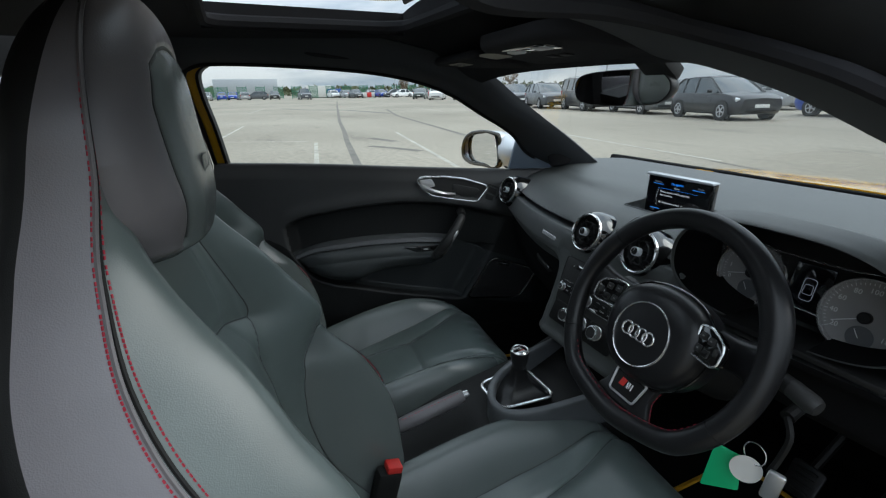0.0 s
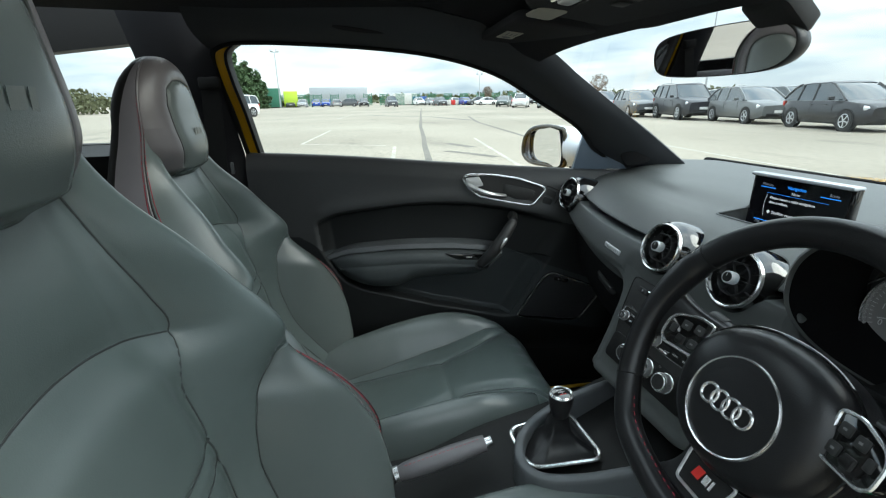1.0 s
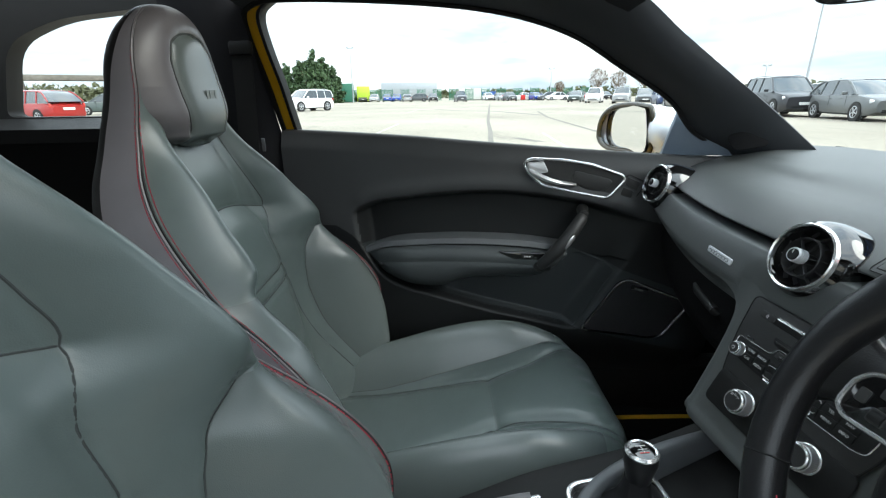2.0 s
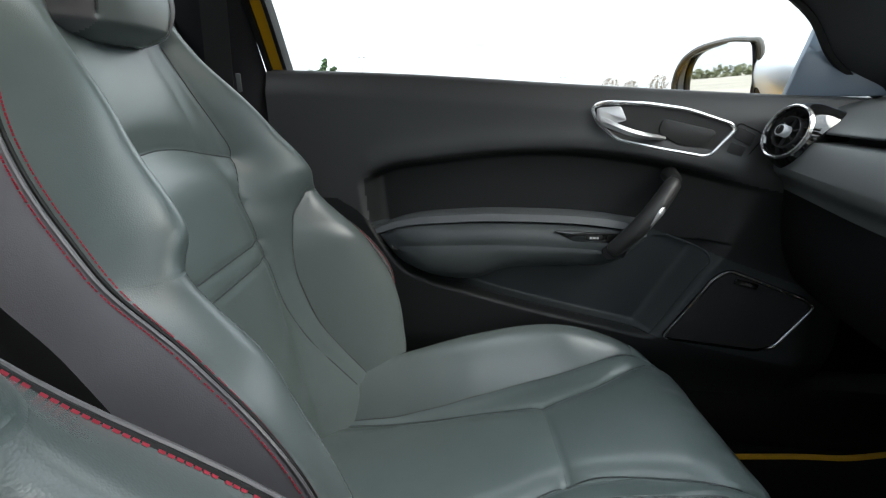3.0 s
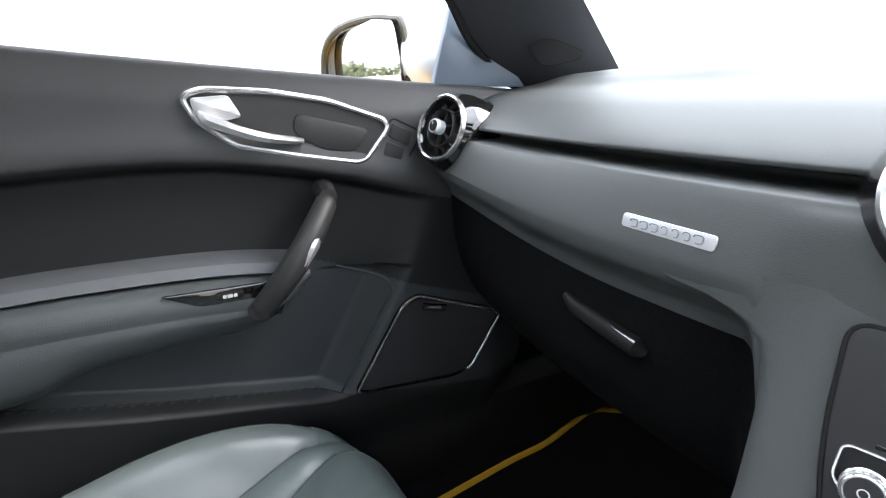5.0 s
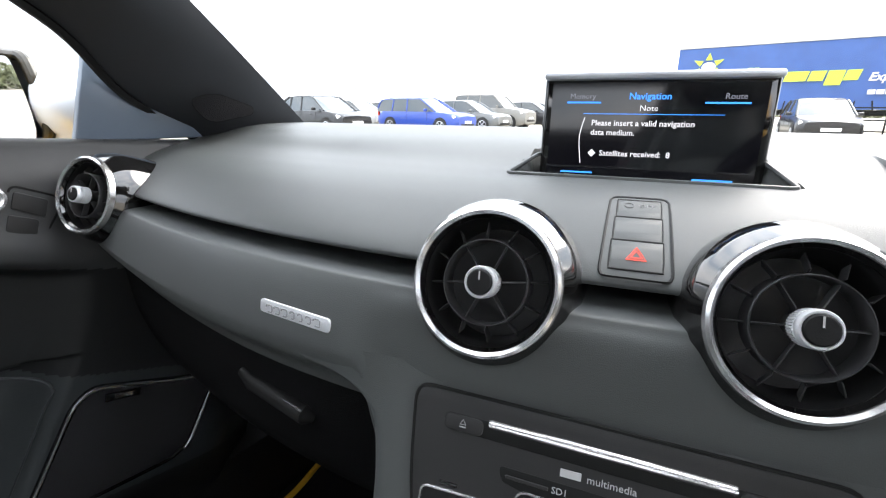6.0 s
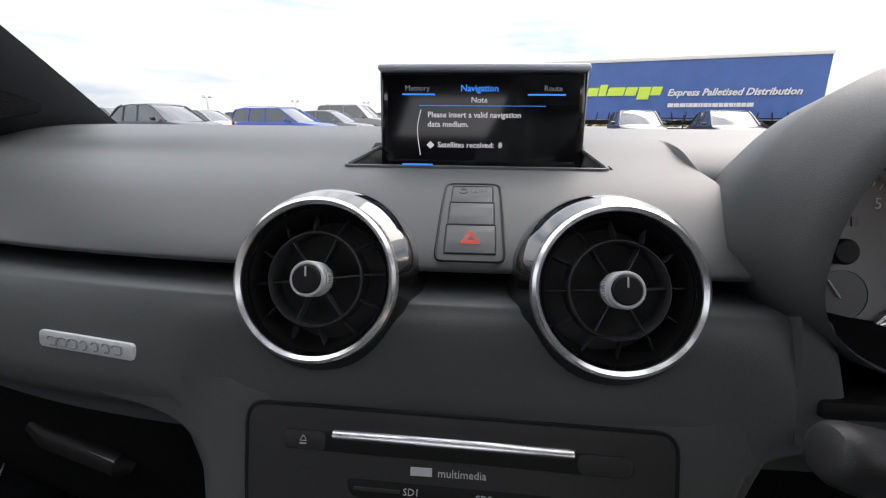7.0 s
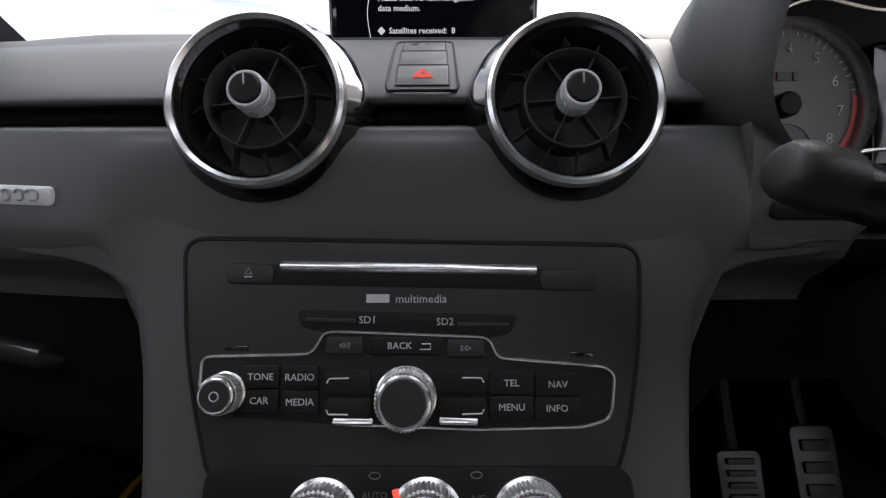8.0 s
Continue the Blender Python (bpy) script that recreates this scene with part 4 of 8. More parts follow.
def back_skin(s, z):
    """The seat back's front skin at s across its half width, rounded over at the edge."""
    s = np.abs(np.asarray(s, float))
    W = float(seat_w(z))
    ey, by = float(curve_at(EDGE_Y, z)), float(back_y(z))
    f = np.maximum(back_front(np.minimum(s, EDGE_K) * W, np.full(s.shape, z)), by + 0.003)
    y = f + (ey - f) * np.clip((s - 0.74) / (EDGE_K - 0.74), 0, 1) ** 2.0
    mid = max(ey - float(curve_at(SIDE_D, z)), by + 0.004)
    u = np.clip((s - EDGE_K) / (1 - EDGE_K), 0, 1)
    return np.where(u > 0, mid + (y - mid) * np.sqrt(np.maximum(0, 1 - u ** 2)), y), mid, by


def split(bm, test):
    """Takes the faces that pass a test out of a bmesh, into another."""
    other = bm.copy()
    bm.faces.ensure_lookup_table()
    marks = [test(f) for f in bm.faces]
    bmesh.ops.delete(bm, geom=[f for f, k in zip(bm.faces[:], marks) if k], context="FACES")
    other.faces.ensure_lookup_table()
    bmesh.ops.delete(other, geom=[f for f, k in zip(other.faces[:], marks) if not k], context="FACES")
    return bm, other


def seat_back():
    """The seat back in pieces: middle, bolsters, side panels and the hard shell behind."""
    zs = np.concatenate([np.linspace(0.28, 1.06, 195), 1.06 + 0.1073 * np.sin(np.linspace(0, math.pi / 2, 34)[1:])])
    na, nb, nc = 44, 20, 9
    rows = []
    for z in zs:
        W = float(seat_w(z))
        ks, ke = float(seam_x(z)) / W, EDGE_K
        half = np.concatenate([np.linspace(0, ks, na), ks + (ke - ks) * np.linspace(0, 1, nb + 1)[1:], ke + (1 - ke) * np.sin(np.linspace(0, math.pi / 2, nc + 1)[1:])])
        s = np.concatenate([-half[:0:-1], half])
        n = len(s)
        lx = s * W
        yf, mid, by = back_skin(s, float(z))
        yb = mid - (mid - by) * edge_round(s, 3.5)
        front = [(x, y, z) for x, y in zip(lx, yf)]
        back = [(x, y, z) for x, y in zip(lx[::-3], yb[::-3])][1:-1]
        rows.append(front + back)
    m = len(rows[0])
    bm = mesh_bm(grid_mesh(np.array(rows), close_v=True))
    bmesh.ops.holes_fill(bm, edges=[e for e in bm.edges if len(e.link_faces) == 1])
    bmesh.ops.recalc_face_normals(bm, faces=bm.faces[:])
    lv = bm.faces.layers.int.new("zone")
    c0 = n // 2
    for k, f in enumerate(bm.faces):
        i, j = divmod(k, m)
        off = abs(j + 0.5 - c0)
        if i >= len(zs) - 1 or j >= n - 1:
            f[lv] = 3
        elif off > na - 1 + nb:
            f[lv] = 2
        elif off > na - 1 and zs[i] < 0.742:
            f[lv] = 1
    bm, side = split(bm, lambda f: f[lv] >= 2)
    l3 = side.faces.layers.int["zone"]
    side, hard = split(side, lambda f: f[l3] == 3)
    bm.faces.ensure_lookup_table()
    l2 = bm.faces.layers.int["zone"]
    bm, bol = split(bm, lambda f: f[l2] == 1)
    bol_l = bol.copy()
    bmesh.ops.delete(bol, geom=[f for f in bol.faces if f.calc_center_median().x < 0], context="FACES")
    bmesh.ops.delete(bol_l, geom=[f for f in bol_l.faces if f.calc_center_median().x >= 0], context="FACES")
    return bm, bol, bol_l, side, hard


HEAD_W = [(0.948, 0.060), (0.956, 0.086), (0.975, 0.105), (1.0, 0.121), (1.02, 0.1235), (1.04, 0.1237)]


def head_front(lx, z):
    W = head_w(z)
    s = np.clip(np.abs(lx) / W, 0, 1)
    y = -0.350 + 0.047 * dome(z) ** 0.8 + 0.012 * np.exp(-((z - 1.0) / 0.05) ** 2) - 0.030 * s ** 2.5 * dome(z)
    ax = np.abs(lx)
    d = near_line(ax, z, [(0.062, 0.97), (0.070, 1.03), (0.068, 1.08), (0.055, 1.108), (0.03, 1.121), (0.0, 1.125)])
    y = y - 0.003 * np.exp(-(d / 0.003) ** 2) - 0.003 * np.exp(-(d / 0.012) ** 2)
    return y


def head_pad():
    zs = np.concatenate([np.linspace(0.948, 1.06, 60), 1.06 + 0.1070 * np.sin(np.linspace(0, math.pi / 2, 50)[1:])])
    n = 121
    s = np.linspace(-1, 1, n)
    rows = []
    for z in zs:
        W = float(head_w(z))
        lx = s * W
        yf = head_front(lx, np.full(n, z))
        lip = 0.02 * (1 - float(sstep(0.948, 0.968, z)))
        back = -0.352 - 0.020 * float(dome(z))
        yf = back + (yf - lip - back) * np.clip(1 - np.abs(s) ** 6, 0, 1) ** (1 / 2.5)
        rows.append([(x, y, z) for x, y in zip(lx, yf)] + [(x, back - 0.004, z) for x in lx[::-10]])
    bm = mesh_bm(grid_mesh(np.array(rows), close_v=True))
    bmesh.ops.holes_fill(bm, edges=[e for e in bm.edges if len(e.link_faces) == 1])
    bmesh.ops.recalc_face_normals(bm, faces=bm.faces[:])
    return bm


CUSH_Z = [(-0.24, 0.325), (-0.05, 0.340), (0.1, 0.374), (0.2, 0.403), (0.3, 0.432), (0.36, 0.443), (0.40, 0.438), (0.43, 0.420), (0.452, 0.385), (0.46, 0.35)]
CUSH_W = [(-0.24, 0.225), (-0.1, 0.245), (0.1, 0.262), (0.25, 0.262), (0.33, 0.252), (0.38, 0.228), (0.415, 0.200), (0.438, 0.160), (0.455, 0.10)]
CUSH_B = [(-0.24, 0.055), (-0.05, 0.085), (0.1, 0.092), (0.2, 0.080), (0.3, 0.050), (0.38, 0.018), (0.46, 0.0)]
C_OUT = [(0.130, -0.24), (0.132, -0.05), (0.139, 0.137), (0.143, 0.265), (0.158, 0.36), (0.165, 0.46)]
C_IN = [(0.125, -0.24), (0.121, -0.045), (0.105, 0.10), (0.083, 0.205), (0.098, 0.29), (0.138, 0.39), (0.150, 0.46)]


def cush_top(lx, ly):
    W = curve_at(CUSH_W, ly)
    s = np.abs(lx) / W
    z = curve_at(CUSH_Z, ly) + curve_at(CUSH_B, ly) * (sstep(0.42, 0.82, s) - 0.25 * sstep(0.84, 1.0, s))
    ax = np.abs(lx)
    for pts in (C_OUT, C_IN):
        d = near_line(ax, ly, pts)
        z = z - 0.004 * np.exp(-(d / 0.0045) ** 2) - 0.007 * np.exp(-(d / 0.018) ** 2)
    d = near_line(lx, ly, [(-0.083, 0.20), (0.083, 0.20)])
    z = z - 0.0035 * np.exp(-(d / 0.0035) ** 2) - 0.003 * np.exp(-(d / 0.016) ** 2)
    # the raised side swells beyond its seam, and the leather has a few folds
    xs = curve_at([(q[1], q[0]) for q in C_OUT], ly)
    u = np.clip((ax - xs) / np.maximum(W - xs, 0.01), 0, 1)
    z = z + 0.012 * np.sin(math.pi * np.clip(u * 1.15, 0, 1)) * sstep(0.36, 0.22, ly)
    z = z + 0.0009 * np.sin(70 * ly + 30 * lx) * np.exp(-((ax - 0.15) / 0.03) ** 2) * sstep(0.25, 0.05, ly)
    z = z + 0.0012 * np.sin(130 * lx + 20 * ly) * np.exp(-((ly - 0.40) / 0.02) ** 2)
    return z


def seat_cushion():
    """The cushion in two pieces: the seat squab and its raised sides."""
    ys = np.concatenate([np.linspace(-0.24, 0.40, 130), np.linspace(0.404, 0.46, 22)])
    na, nb = 40, 24
    tab = [(q[1], q[0]) for q in C_OUT]
    rows = []
    for y in ys:
        W = float(curve_at(CUSH_W, y))
        ks = min(0.80, float(curve_at(tab, y)) / W)
        half = np.concatenate([np.linspace(0, ks, na), ks + (1 - ks) * np.sin(np.linspace(0, math.pi / 2, nb + 1)[1:])])
        s = np.concatenate([-half[:0:-1], half])
        n = len(s)
        lx = s * W
        top = cush_top(lx, np.full(n, y))
        bottom = 0.245 + 0.05 * float(sstep(0.40, 0.46, y))
        mid = bottom + 0.07
        zt = mid + (top - mid) * edge_round(s, 9)
        zb = mid - (mid - bottom) * edge_round(s, 8)
        rows.append([(x, y, z) for x, z in zip(lx, zt)] + [(x, y, z) for x, z in zip(lx[::-4], zb[::-4])][1:-1])
    m = len(rows[0])
    bm = mesh_bm(grid_mesh(np.array(rows), close_v=True))
    bmesh.ops.holes_fill(bm, edges=[e for e in bm.edges if len(e.link_faces) == 1])
    bmesh.ops.recalc_face_normals(bm, faces=bm.faces[:])
    lv = bm.faces.layers.int.new("zone")
    for k, f in enumerate(bm.faces):
        i, j = divmod(k, m)
        if i >= len(ys) - 1 or j >= n - 1 or (abs(j + 0.5 - n // 2) > na - 1 and ys[i] < 0.375):
            f[lv] = 1
    return split(bm, lambda f: f[lv] == 1)


def back_edge(side, z, k, out=0.0008):
    """A point on the rounded edge of the seat back, k across its half width."""
    W = float(seat_w(z))
    y = float(back_skin(np.array([k]), float(z))[0][0])
    return Vector((side * (k * W + (0.0006 if k > EDGE_K else 0)), y + (out if k <= EDGE_K else 0.3 * out), z))


def inside_face(p):
    """Whether a point of the headrest lies on its front face panel."""
    lim = float(curve_at([(0.94, 0.060), (0.97, 0.062), (1.03, 0.070), (1.08, 0.068), (1.108, 0.055), (1.121, 0.030), (1.126, 0.0)], p.z))
    return p.z < 1.125 and abs(p.x) < lim and p.y > -0.345


def front_seat(m, label):
    seat = thing("front_seat", m, label, "car seat", "front seats")
    middle, bol_r, bol_l, sides, hard = seat_back()
    part("backrest", middle, M_LEATHER, seat, "dark grey leather with stitched seams", angle=0)
    part("side_panel", sides, M_LEATHER3, seat, "smooth dark grey leather side panel, lightened for outdoor glare", angle=0)
    part("rear_shell", hard, M_BLACK, seat, "hard black plastic rear shell", angle=0)
    for bol in (bol_l, bol_r):
        part("bolster", bol, M_BOLSTER, seat, "darker leather side bolster", angle=0)
    pad_, face_ = split(head_pad(), lambda f: inside_face(f.calc_center_median()))
    hr = part("headrest", pad_, M_LEATHER2, seat, "dark leather with an embossed badge", angle=0)
    part("headrest_face", face_, M_BOLSTER, hr, "dark grey leather face", angle=0)
    cu, cu_side = seat_cushion()
    part("cushion", cu, M_LEATHER, seat, "dark grey leather", angle=0)
    part("cushion_bolster", cu_side, M_BOLSTER, seat, "darker leather edge of the cushion", angle=0)
    for side in (-1, 1):
        zs = np.linspace(0.40, 1.155, 80)
        for k in (EDGE_K - 0.011, EDGE_K + 0.013):
            part("stitching", stitches([back_edge(side, z, k) for z in zs], 0.0028, 0.0010, 0.0008), M_RED, seat, "red stitching", smooth=False)
        for k in (EDGE_K - 0.004, EDGE_K + 0.006):
            part("piping", tube([back_edge(side, z, k, -0.0003) for z in zs], 0.0019, 6), M_BLACK if k < EDGE_K else M_LEATHER2, seat)
        row = []
        for y in np.linspace(-0.20, 0.44, 60):
            W = float(curve_at(CUSH_W, y))
            bottom = 0.245 + 0.05 * float(sstep(0.40, 0.46, y))
            k = 0.985
            top = float(cush_top(np.array([k * W]), np.array([y]))[0])
            mid = bottom + 0.07
            row.append(Vector((side * (k * W + 0.0008), y, mid + (top - mid) * float(edge_round(np.array([k]), 9)[0]))))
        part("stitching", stitches(row, 0.0034, 0.0013, 0.0009), M_RED, seat, "red stitching", smooth=False)
    # seams as fine dark grooves
    seams = [[(sd * x, z) for x, z in smooth_line(pts, 60)] for sd in (-1, 1) for pts in (IN_SEAM[:-1], OUT_SEAM[:-1])]
    seams += [[(x, 0.807 + 0.022 * math.cos(x / 0.127 * math.pi / 2)) for x in np.linspace(-0.126, 0.126, 40)], [(x, 0.681) for x in np.linspace(-0.116, 0.116, 30)], [(x, 0.653) for x in np.linspace(-0.117, 0.117, 30)]]
    for line in seams:
        lx, lz = np.array([q[0] for q in line]), np.array([q[1] for q in line])
        yy = back_front(lx, lz)
        part("seam", tube([(a, b + 0.0002, c) for a, b, c in zip(lx, yy, lz)], 0.0011, 5), M_SEAM, seat)
    cs = [[(sd * x, y) for x, y in smooth_line(pts, 60)] for sd in (-1, 1) for pts in (C_OUT[:-1], C_IN[:-1])] + [[(x, 0.20) for x in np.linspace(-0.083, 0.083, 24)]]
    for line in cs:
        lx, ly = np.array([q[0] for q in line]), np.array([q[1] for q in line])
        zz = cush_top(lx, ly)
        part("seam", tube([(a, b, c + 0.0002) for a, b, c in zip(lx, ly, zz)], 0.0011, 5), M_SEAM, seat)
    hl_ = [(0.062, 0.975), (0.070, 1.03), (0.068, 1.08), (0.055, 1.108), (0.03, 1.121), (0.0, 1.125)]
    hl_ = smooth_line(hl_ + [(-x, z) for x, z in hl_[-2::-1]], 70)
    hx, hz = np.array([q[0] for q in hl_]), np.array([q[1] for q in hl_])
    part("seam", tube([(a, b + 0.0002, c) for a, b, c in zip(hx, head_front(hx, hz), hz)], 0.0016, 6), M_SEAM, hr)
    # embossed badge on the headrest, a plain raised shape
    fr = axes((0.0, float(head_front(np.array([0.0]), np.array([1.025]))[0]) + 0.0005, 1.025), (-1, 0, 0), (0, 0, 1), (0, 1, 0))
    bars([0.008, 0.016, 0.007], 0.026, fr @ Matrix.Translation((0, 0, -0.0006)), M_BOLSTER, hr, name="embossed_badge", gap=0.12)
    # lower side valance and rails
    for side in (-1, 1):
        part("side_valance", box(0.035, 0.50, 0.10, 0.016, Matrix.Translation((side * 0.225, 0.02, 0.255)), 3), M_BLACK, seat)
        part("rail", box(0.04, 0.60, 0.05, 0.006, Matrix.Translation((side * 0.17, 0.05, 0.20))), M_BLACK, seat)
    return seat


seat_p = front_seat(pose(-0.435, -0.45, 0, 0, 0, -5), "dark grey leather sport seat with red stitching, passenger side")
seat_d = copy_thing(seat_p, pose(0.245, -0.452, 0.040, -3.6, 0, -5))
seat_d["label"] = "dark grey leather sport seat with red stitching, behind the steering wheel"
for part_name, x in (("riser", -0.17), ("riser", 0.17)):
    part(part_name, box(0.05, 0.55, 0.05, 0.005, Matrix.Translation((x, 0.05, 0.152))), M_BLACK, seat_d)


# ---- dashboard ----
dash = thing("dashboard", pose(0, 0.3, 0.6), "dark soft-plastic dashboard with round chrome air vents", "dashboard")
DO = dash.matrix_world.inverted()


def face_y(x):
    """Where the dashboard's face stands at x."""
    return 0.040 + 0.42 * min(0.0, x + 0.05) ** 2 + 0.10 * max(0.0, x - 0.15) ** 2


def dash_profile(x):
    """Section of the dashboard at x, from the windscreen down to the footwell: (y, z)."""
    f = face_y(x)
    up = 0.012 * float(sstep(-0.25, -0.55, x))
    up -= 0.085 * float(sstep(0.162, 0.132, abs(x)))
    dip = min(0.0, up)
    lip = [(f + 0.001, 0.775 + up * 0.4), (f, 0.764 + up), (f + 0.004, 0.753 + up), (f + 0.013, 0.744 + up), (f + 0.022, 0.735 + up), (f + 0.027, 0.722 + up), (f + 0.030, 0.705 + up), (f + 0.033, 0.685 + dip), (f + 0.040, 0.65 + dip), (f + 0.06, 0.60 + 0.5 * dip), (f + 0.11, 0.55 + 0.25 * dip), (f + 0.30, 0.51)]
    if x > 0.17:
        k = float(sstep(0.17, 0.20, x))
        lip = lip[:-4] + [(p[0], p[1] + k * r) for p, r in zip(lip[-4:], (0.02, 0.05, 0.08, 0.085))]
    top = [(0.86, 0.80), (0.80, 0.862), (0.70, 0.889), (0.58, 0.901), (0.44, 0.906), (0.34, 0.904), (0.265, 0.898)]
    # towards the door the face bows forward, and the top shortens with it
    for i, gap in ((6, 0.032), (5, 0.066), (4, 0.10)):
        w = max(0.0, f + 0.170 + gap - top[i][0])
        top[i] = (top[i][0] + w, top[i][1] - 0.08 * w)
    if 0.165 < x < 0.505:
        mid = [(0.225, 0.893), (0.20, 0.885), (0.185, 0.875), (0.180, 0.86), (0.178, 0.845), (0.178, 0.83), (0.178, 0.81), (0.176, 0.79), (0.172, 0.775), (0.16, 0.768), (0.14, 0.766), (0.11, 0.765), (0.09, 0.765), (0.07, 0.765), (f + 0.012, 0.764)]
        shelf = 0.764 + 0.054 * float(sstep(0.200, 0.178, x))
        mid = [(q[0], max(q[1], shelf)) for q in mid]
        return top + mid + [(f + max(0, p[0] - f), p[1] - (0.012 if i == 0 else 0)) for i, p in enumerate(lip)]
    mid = [(f + 0.170, 0.884), (f + 0.14, 0.8787), (f + 0.115, 0.8745), (f + 0.090, 0.867), (f + 0.068, 0.8562), (f + 0.049, 0.8447), (f + 0.0385, 0.8368), (f + 0.0355, 0.8325), (f + 0.041, 0.8298), (f + 0.070, 0.8290), (f + 0.071, 0.8205), (f + 0.046, 0.8195), (f + 0.024, 0.8185), (f + 0.018, 0.815), (f + 0.010, 0.80)]
    return top + mid + lip


VENTS = [((-0.0762, 0.055, 0.8315), (0.0, -0.94, 0.34)), ((0.0778, 0.055, 0.8315), (0.0, -0.94, 0.34)), ((-0.560, 0.145, 0.832), (0.02, -0.95, 0.30))]
rows = []
for x in sorted(list(np.linspace(-0.60, 0.68, 250)) + [0.1645, 0.1655, 0.5045, 0.5055]):
    sm = smooth_line(dash_profile(x), 230)
    rows.append([(x, q[0], q[1]) for q in sm])
P = np.array(rows)
# round openings for the vents, and the well of the screen
for c, ax in VENTS:
    c, ax = np.array(c), np.array(ax) / np.linalg.norm(ax)
    rel = P - c
    along = rel @ ax
    radial = np.linalg.norm(rel - along[..., None] * ax, axis=-1)
    hit = (radial < 0.0365) & (np.abs(along) < 0.07)
    P[hit] = (P - ax * np.maximum(0, along + 0.055)[..., None])[hit]
well = (P[..., 2] > 0.84) & (P[..., 1] > 0.181) & (P[..., 1] < 0.246) & (np.abs(P[..., 0] - 0.004) < 0.097 - 0.20 * (P[..., 1] - 0.181))
P[..., 2] = np.where(well, P[..., 2] - 0.026, P[..., 2])
# underside in carpet black: the shade below the lip is painted
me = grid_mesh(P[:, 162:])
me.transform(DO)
part("underside_shade", me, M_CARPETSHADE, dash, "dashboard underside, painted black for its shade", angle=40)
# past the column the soft face ends higher; shade is painted black below it
face_end = int(np.searchsorted(P[:, 0, 0], 0.215))
me = grid_mesh(P[:face_end + 1, :163])
me.transform(DO)
part("main_body", me, M_DASH, dash, "soft black plastic", angle=40)
me = grid_mesh(P[face_end:, :133])
me.transform(DO)
part("driver_top", me, M_DASH, dash, "soft black plastic", angle=40)
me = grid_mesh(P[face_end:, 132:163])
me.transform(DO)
part("knee_shade", me, M_CARPETSHADE, dash, "knee panel, painted black for its shade", angle=40)
# glovebox handle
gh0, gh1 = Vector((-0.306, 0.0965, 0.688)), Vector((-0.236, 0.0795, 0.6845))
gbh = part("glovebox_handle", moved(tube([gh0 + Vector((-0.014, 0.006, 0.004)), gh0 + Vector((0, 0.004, -0.004)), gh1 + Vector((0, 0.004, -0.006)), gh1 + Vector((0.004, 0.008, -0.010))], [0.005, 0.0085, 0.0085, 0.005], 12), DO), M_BLACK, dash, "black glovebox pull")
part("handle_strip", moved(tube([gh0, gh1], 0.0017, 6), DO), M_CHROME, gbh, "thin chrome strip")
# aluminium badge
bn = Vector((-0.15, -0.97, 0.16)).normalized()
bd = part("badge_plate", moved(prism(rounded([(-0.034, -0.005), (0.034, -0.005), (0.034, 0.005), (-0.034, 0.005)], 0.003), 0.002, 0.0008), DO @ facing((-0.2155, 0.0570, 0.786), bn) @ Matrix.Rotation(radians(-1), 4, "Z")), M_BADGE, dash, "brushed metal badge plate")
BM = DO @ facing((-0.2159, 0.0545, 0.7864), bn)
for i, w in enumerate((0.0030, 0.0030, 0.0030, 0.0022, 0.0022, 0.0024, 0.0032)):
    loop = rounded([(-w, -0.0026), (w, -0.0026), (w, 0.0026), (-w, 0.0026)], 0.0018, 3)
    part("badge_mark", moved(tube([(x + (i - 3) * 0.0078, y, 0) for x, y in loop[3:]], 0.00055, 5), BM), M_BADGEMARK, bd)


def knurl(m, r, z0, z1, n):
    """A finely toothed band round a knob, as one closed ring."""
    ring = []
    for i in range(n):
        for k, q in ((0.0, 1.0), (0.25, 1.045), (0.6, 1.045), (0.75, 1.0)):
            t = 2 * math.pi * (i + k) / n
            ring.append((r * q * math.cos(t), r * q * math.sin(t)))
    rows_ = [[(x * f, y * f, z) for x, y in ring] for f, z in ((0.95, z0), (1.0, z0 + 0.0004), (1.0, z1 - 0.0004), (0.95, z1))]
    return moved(mesh_bm(grid_mesh(np.array(rows_), close_v=True)), m)


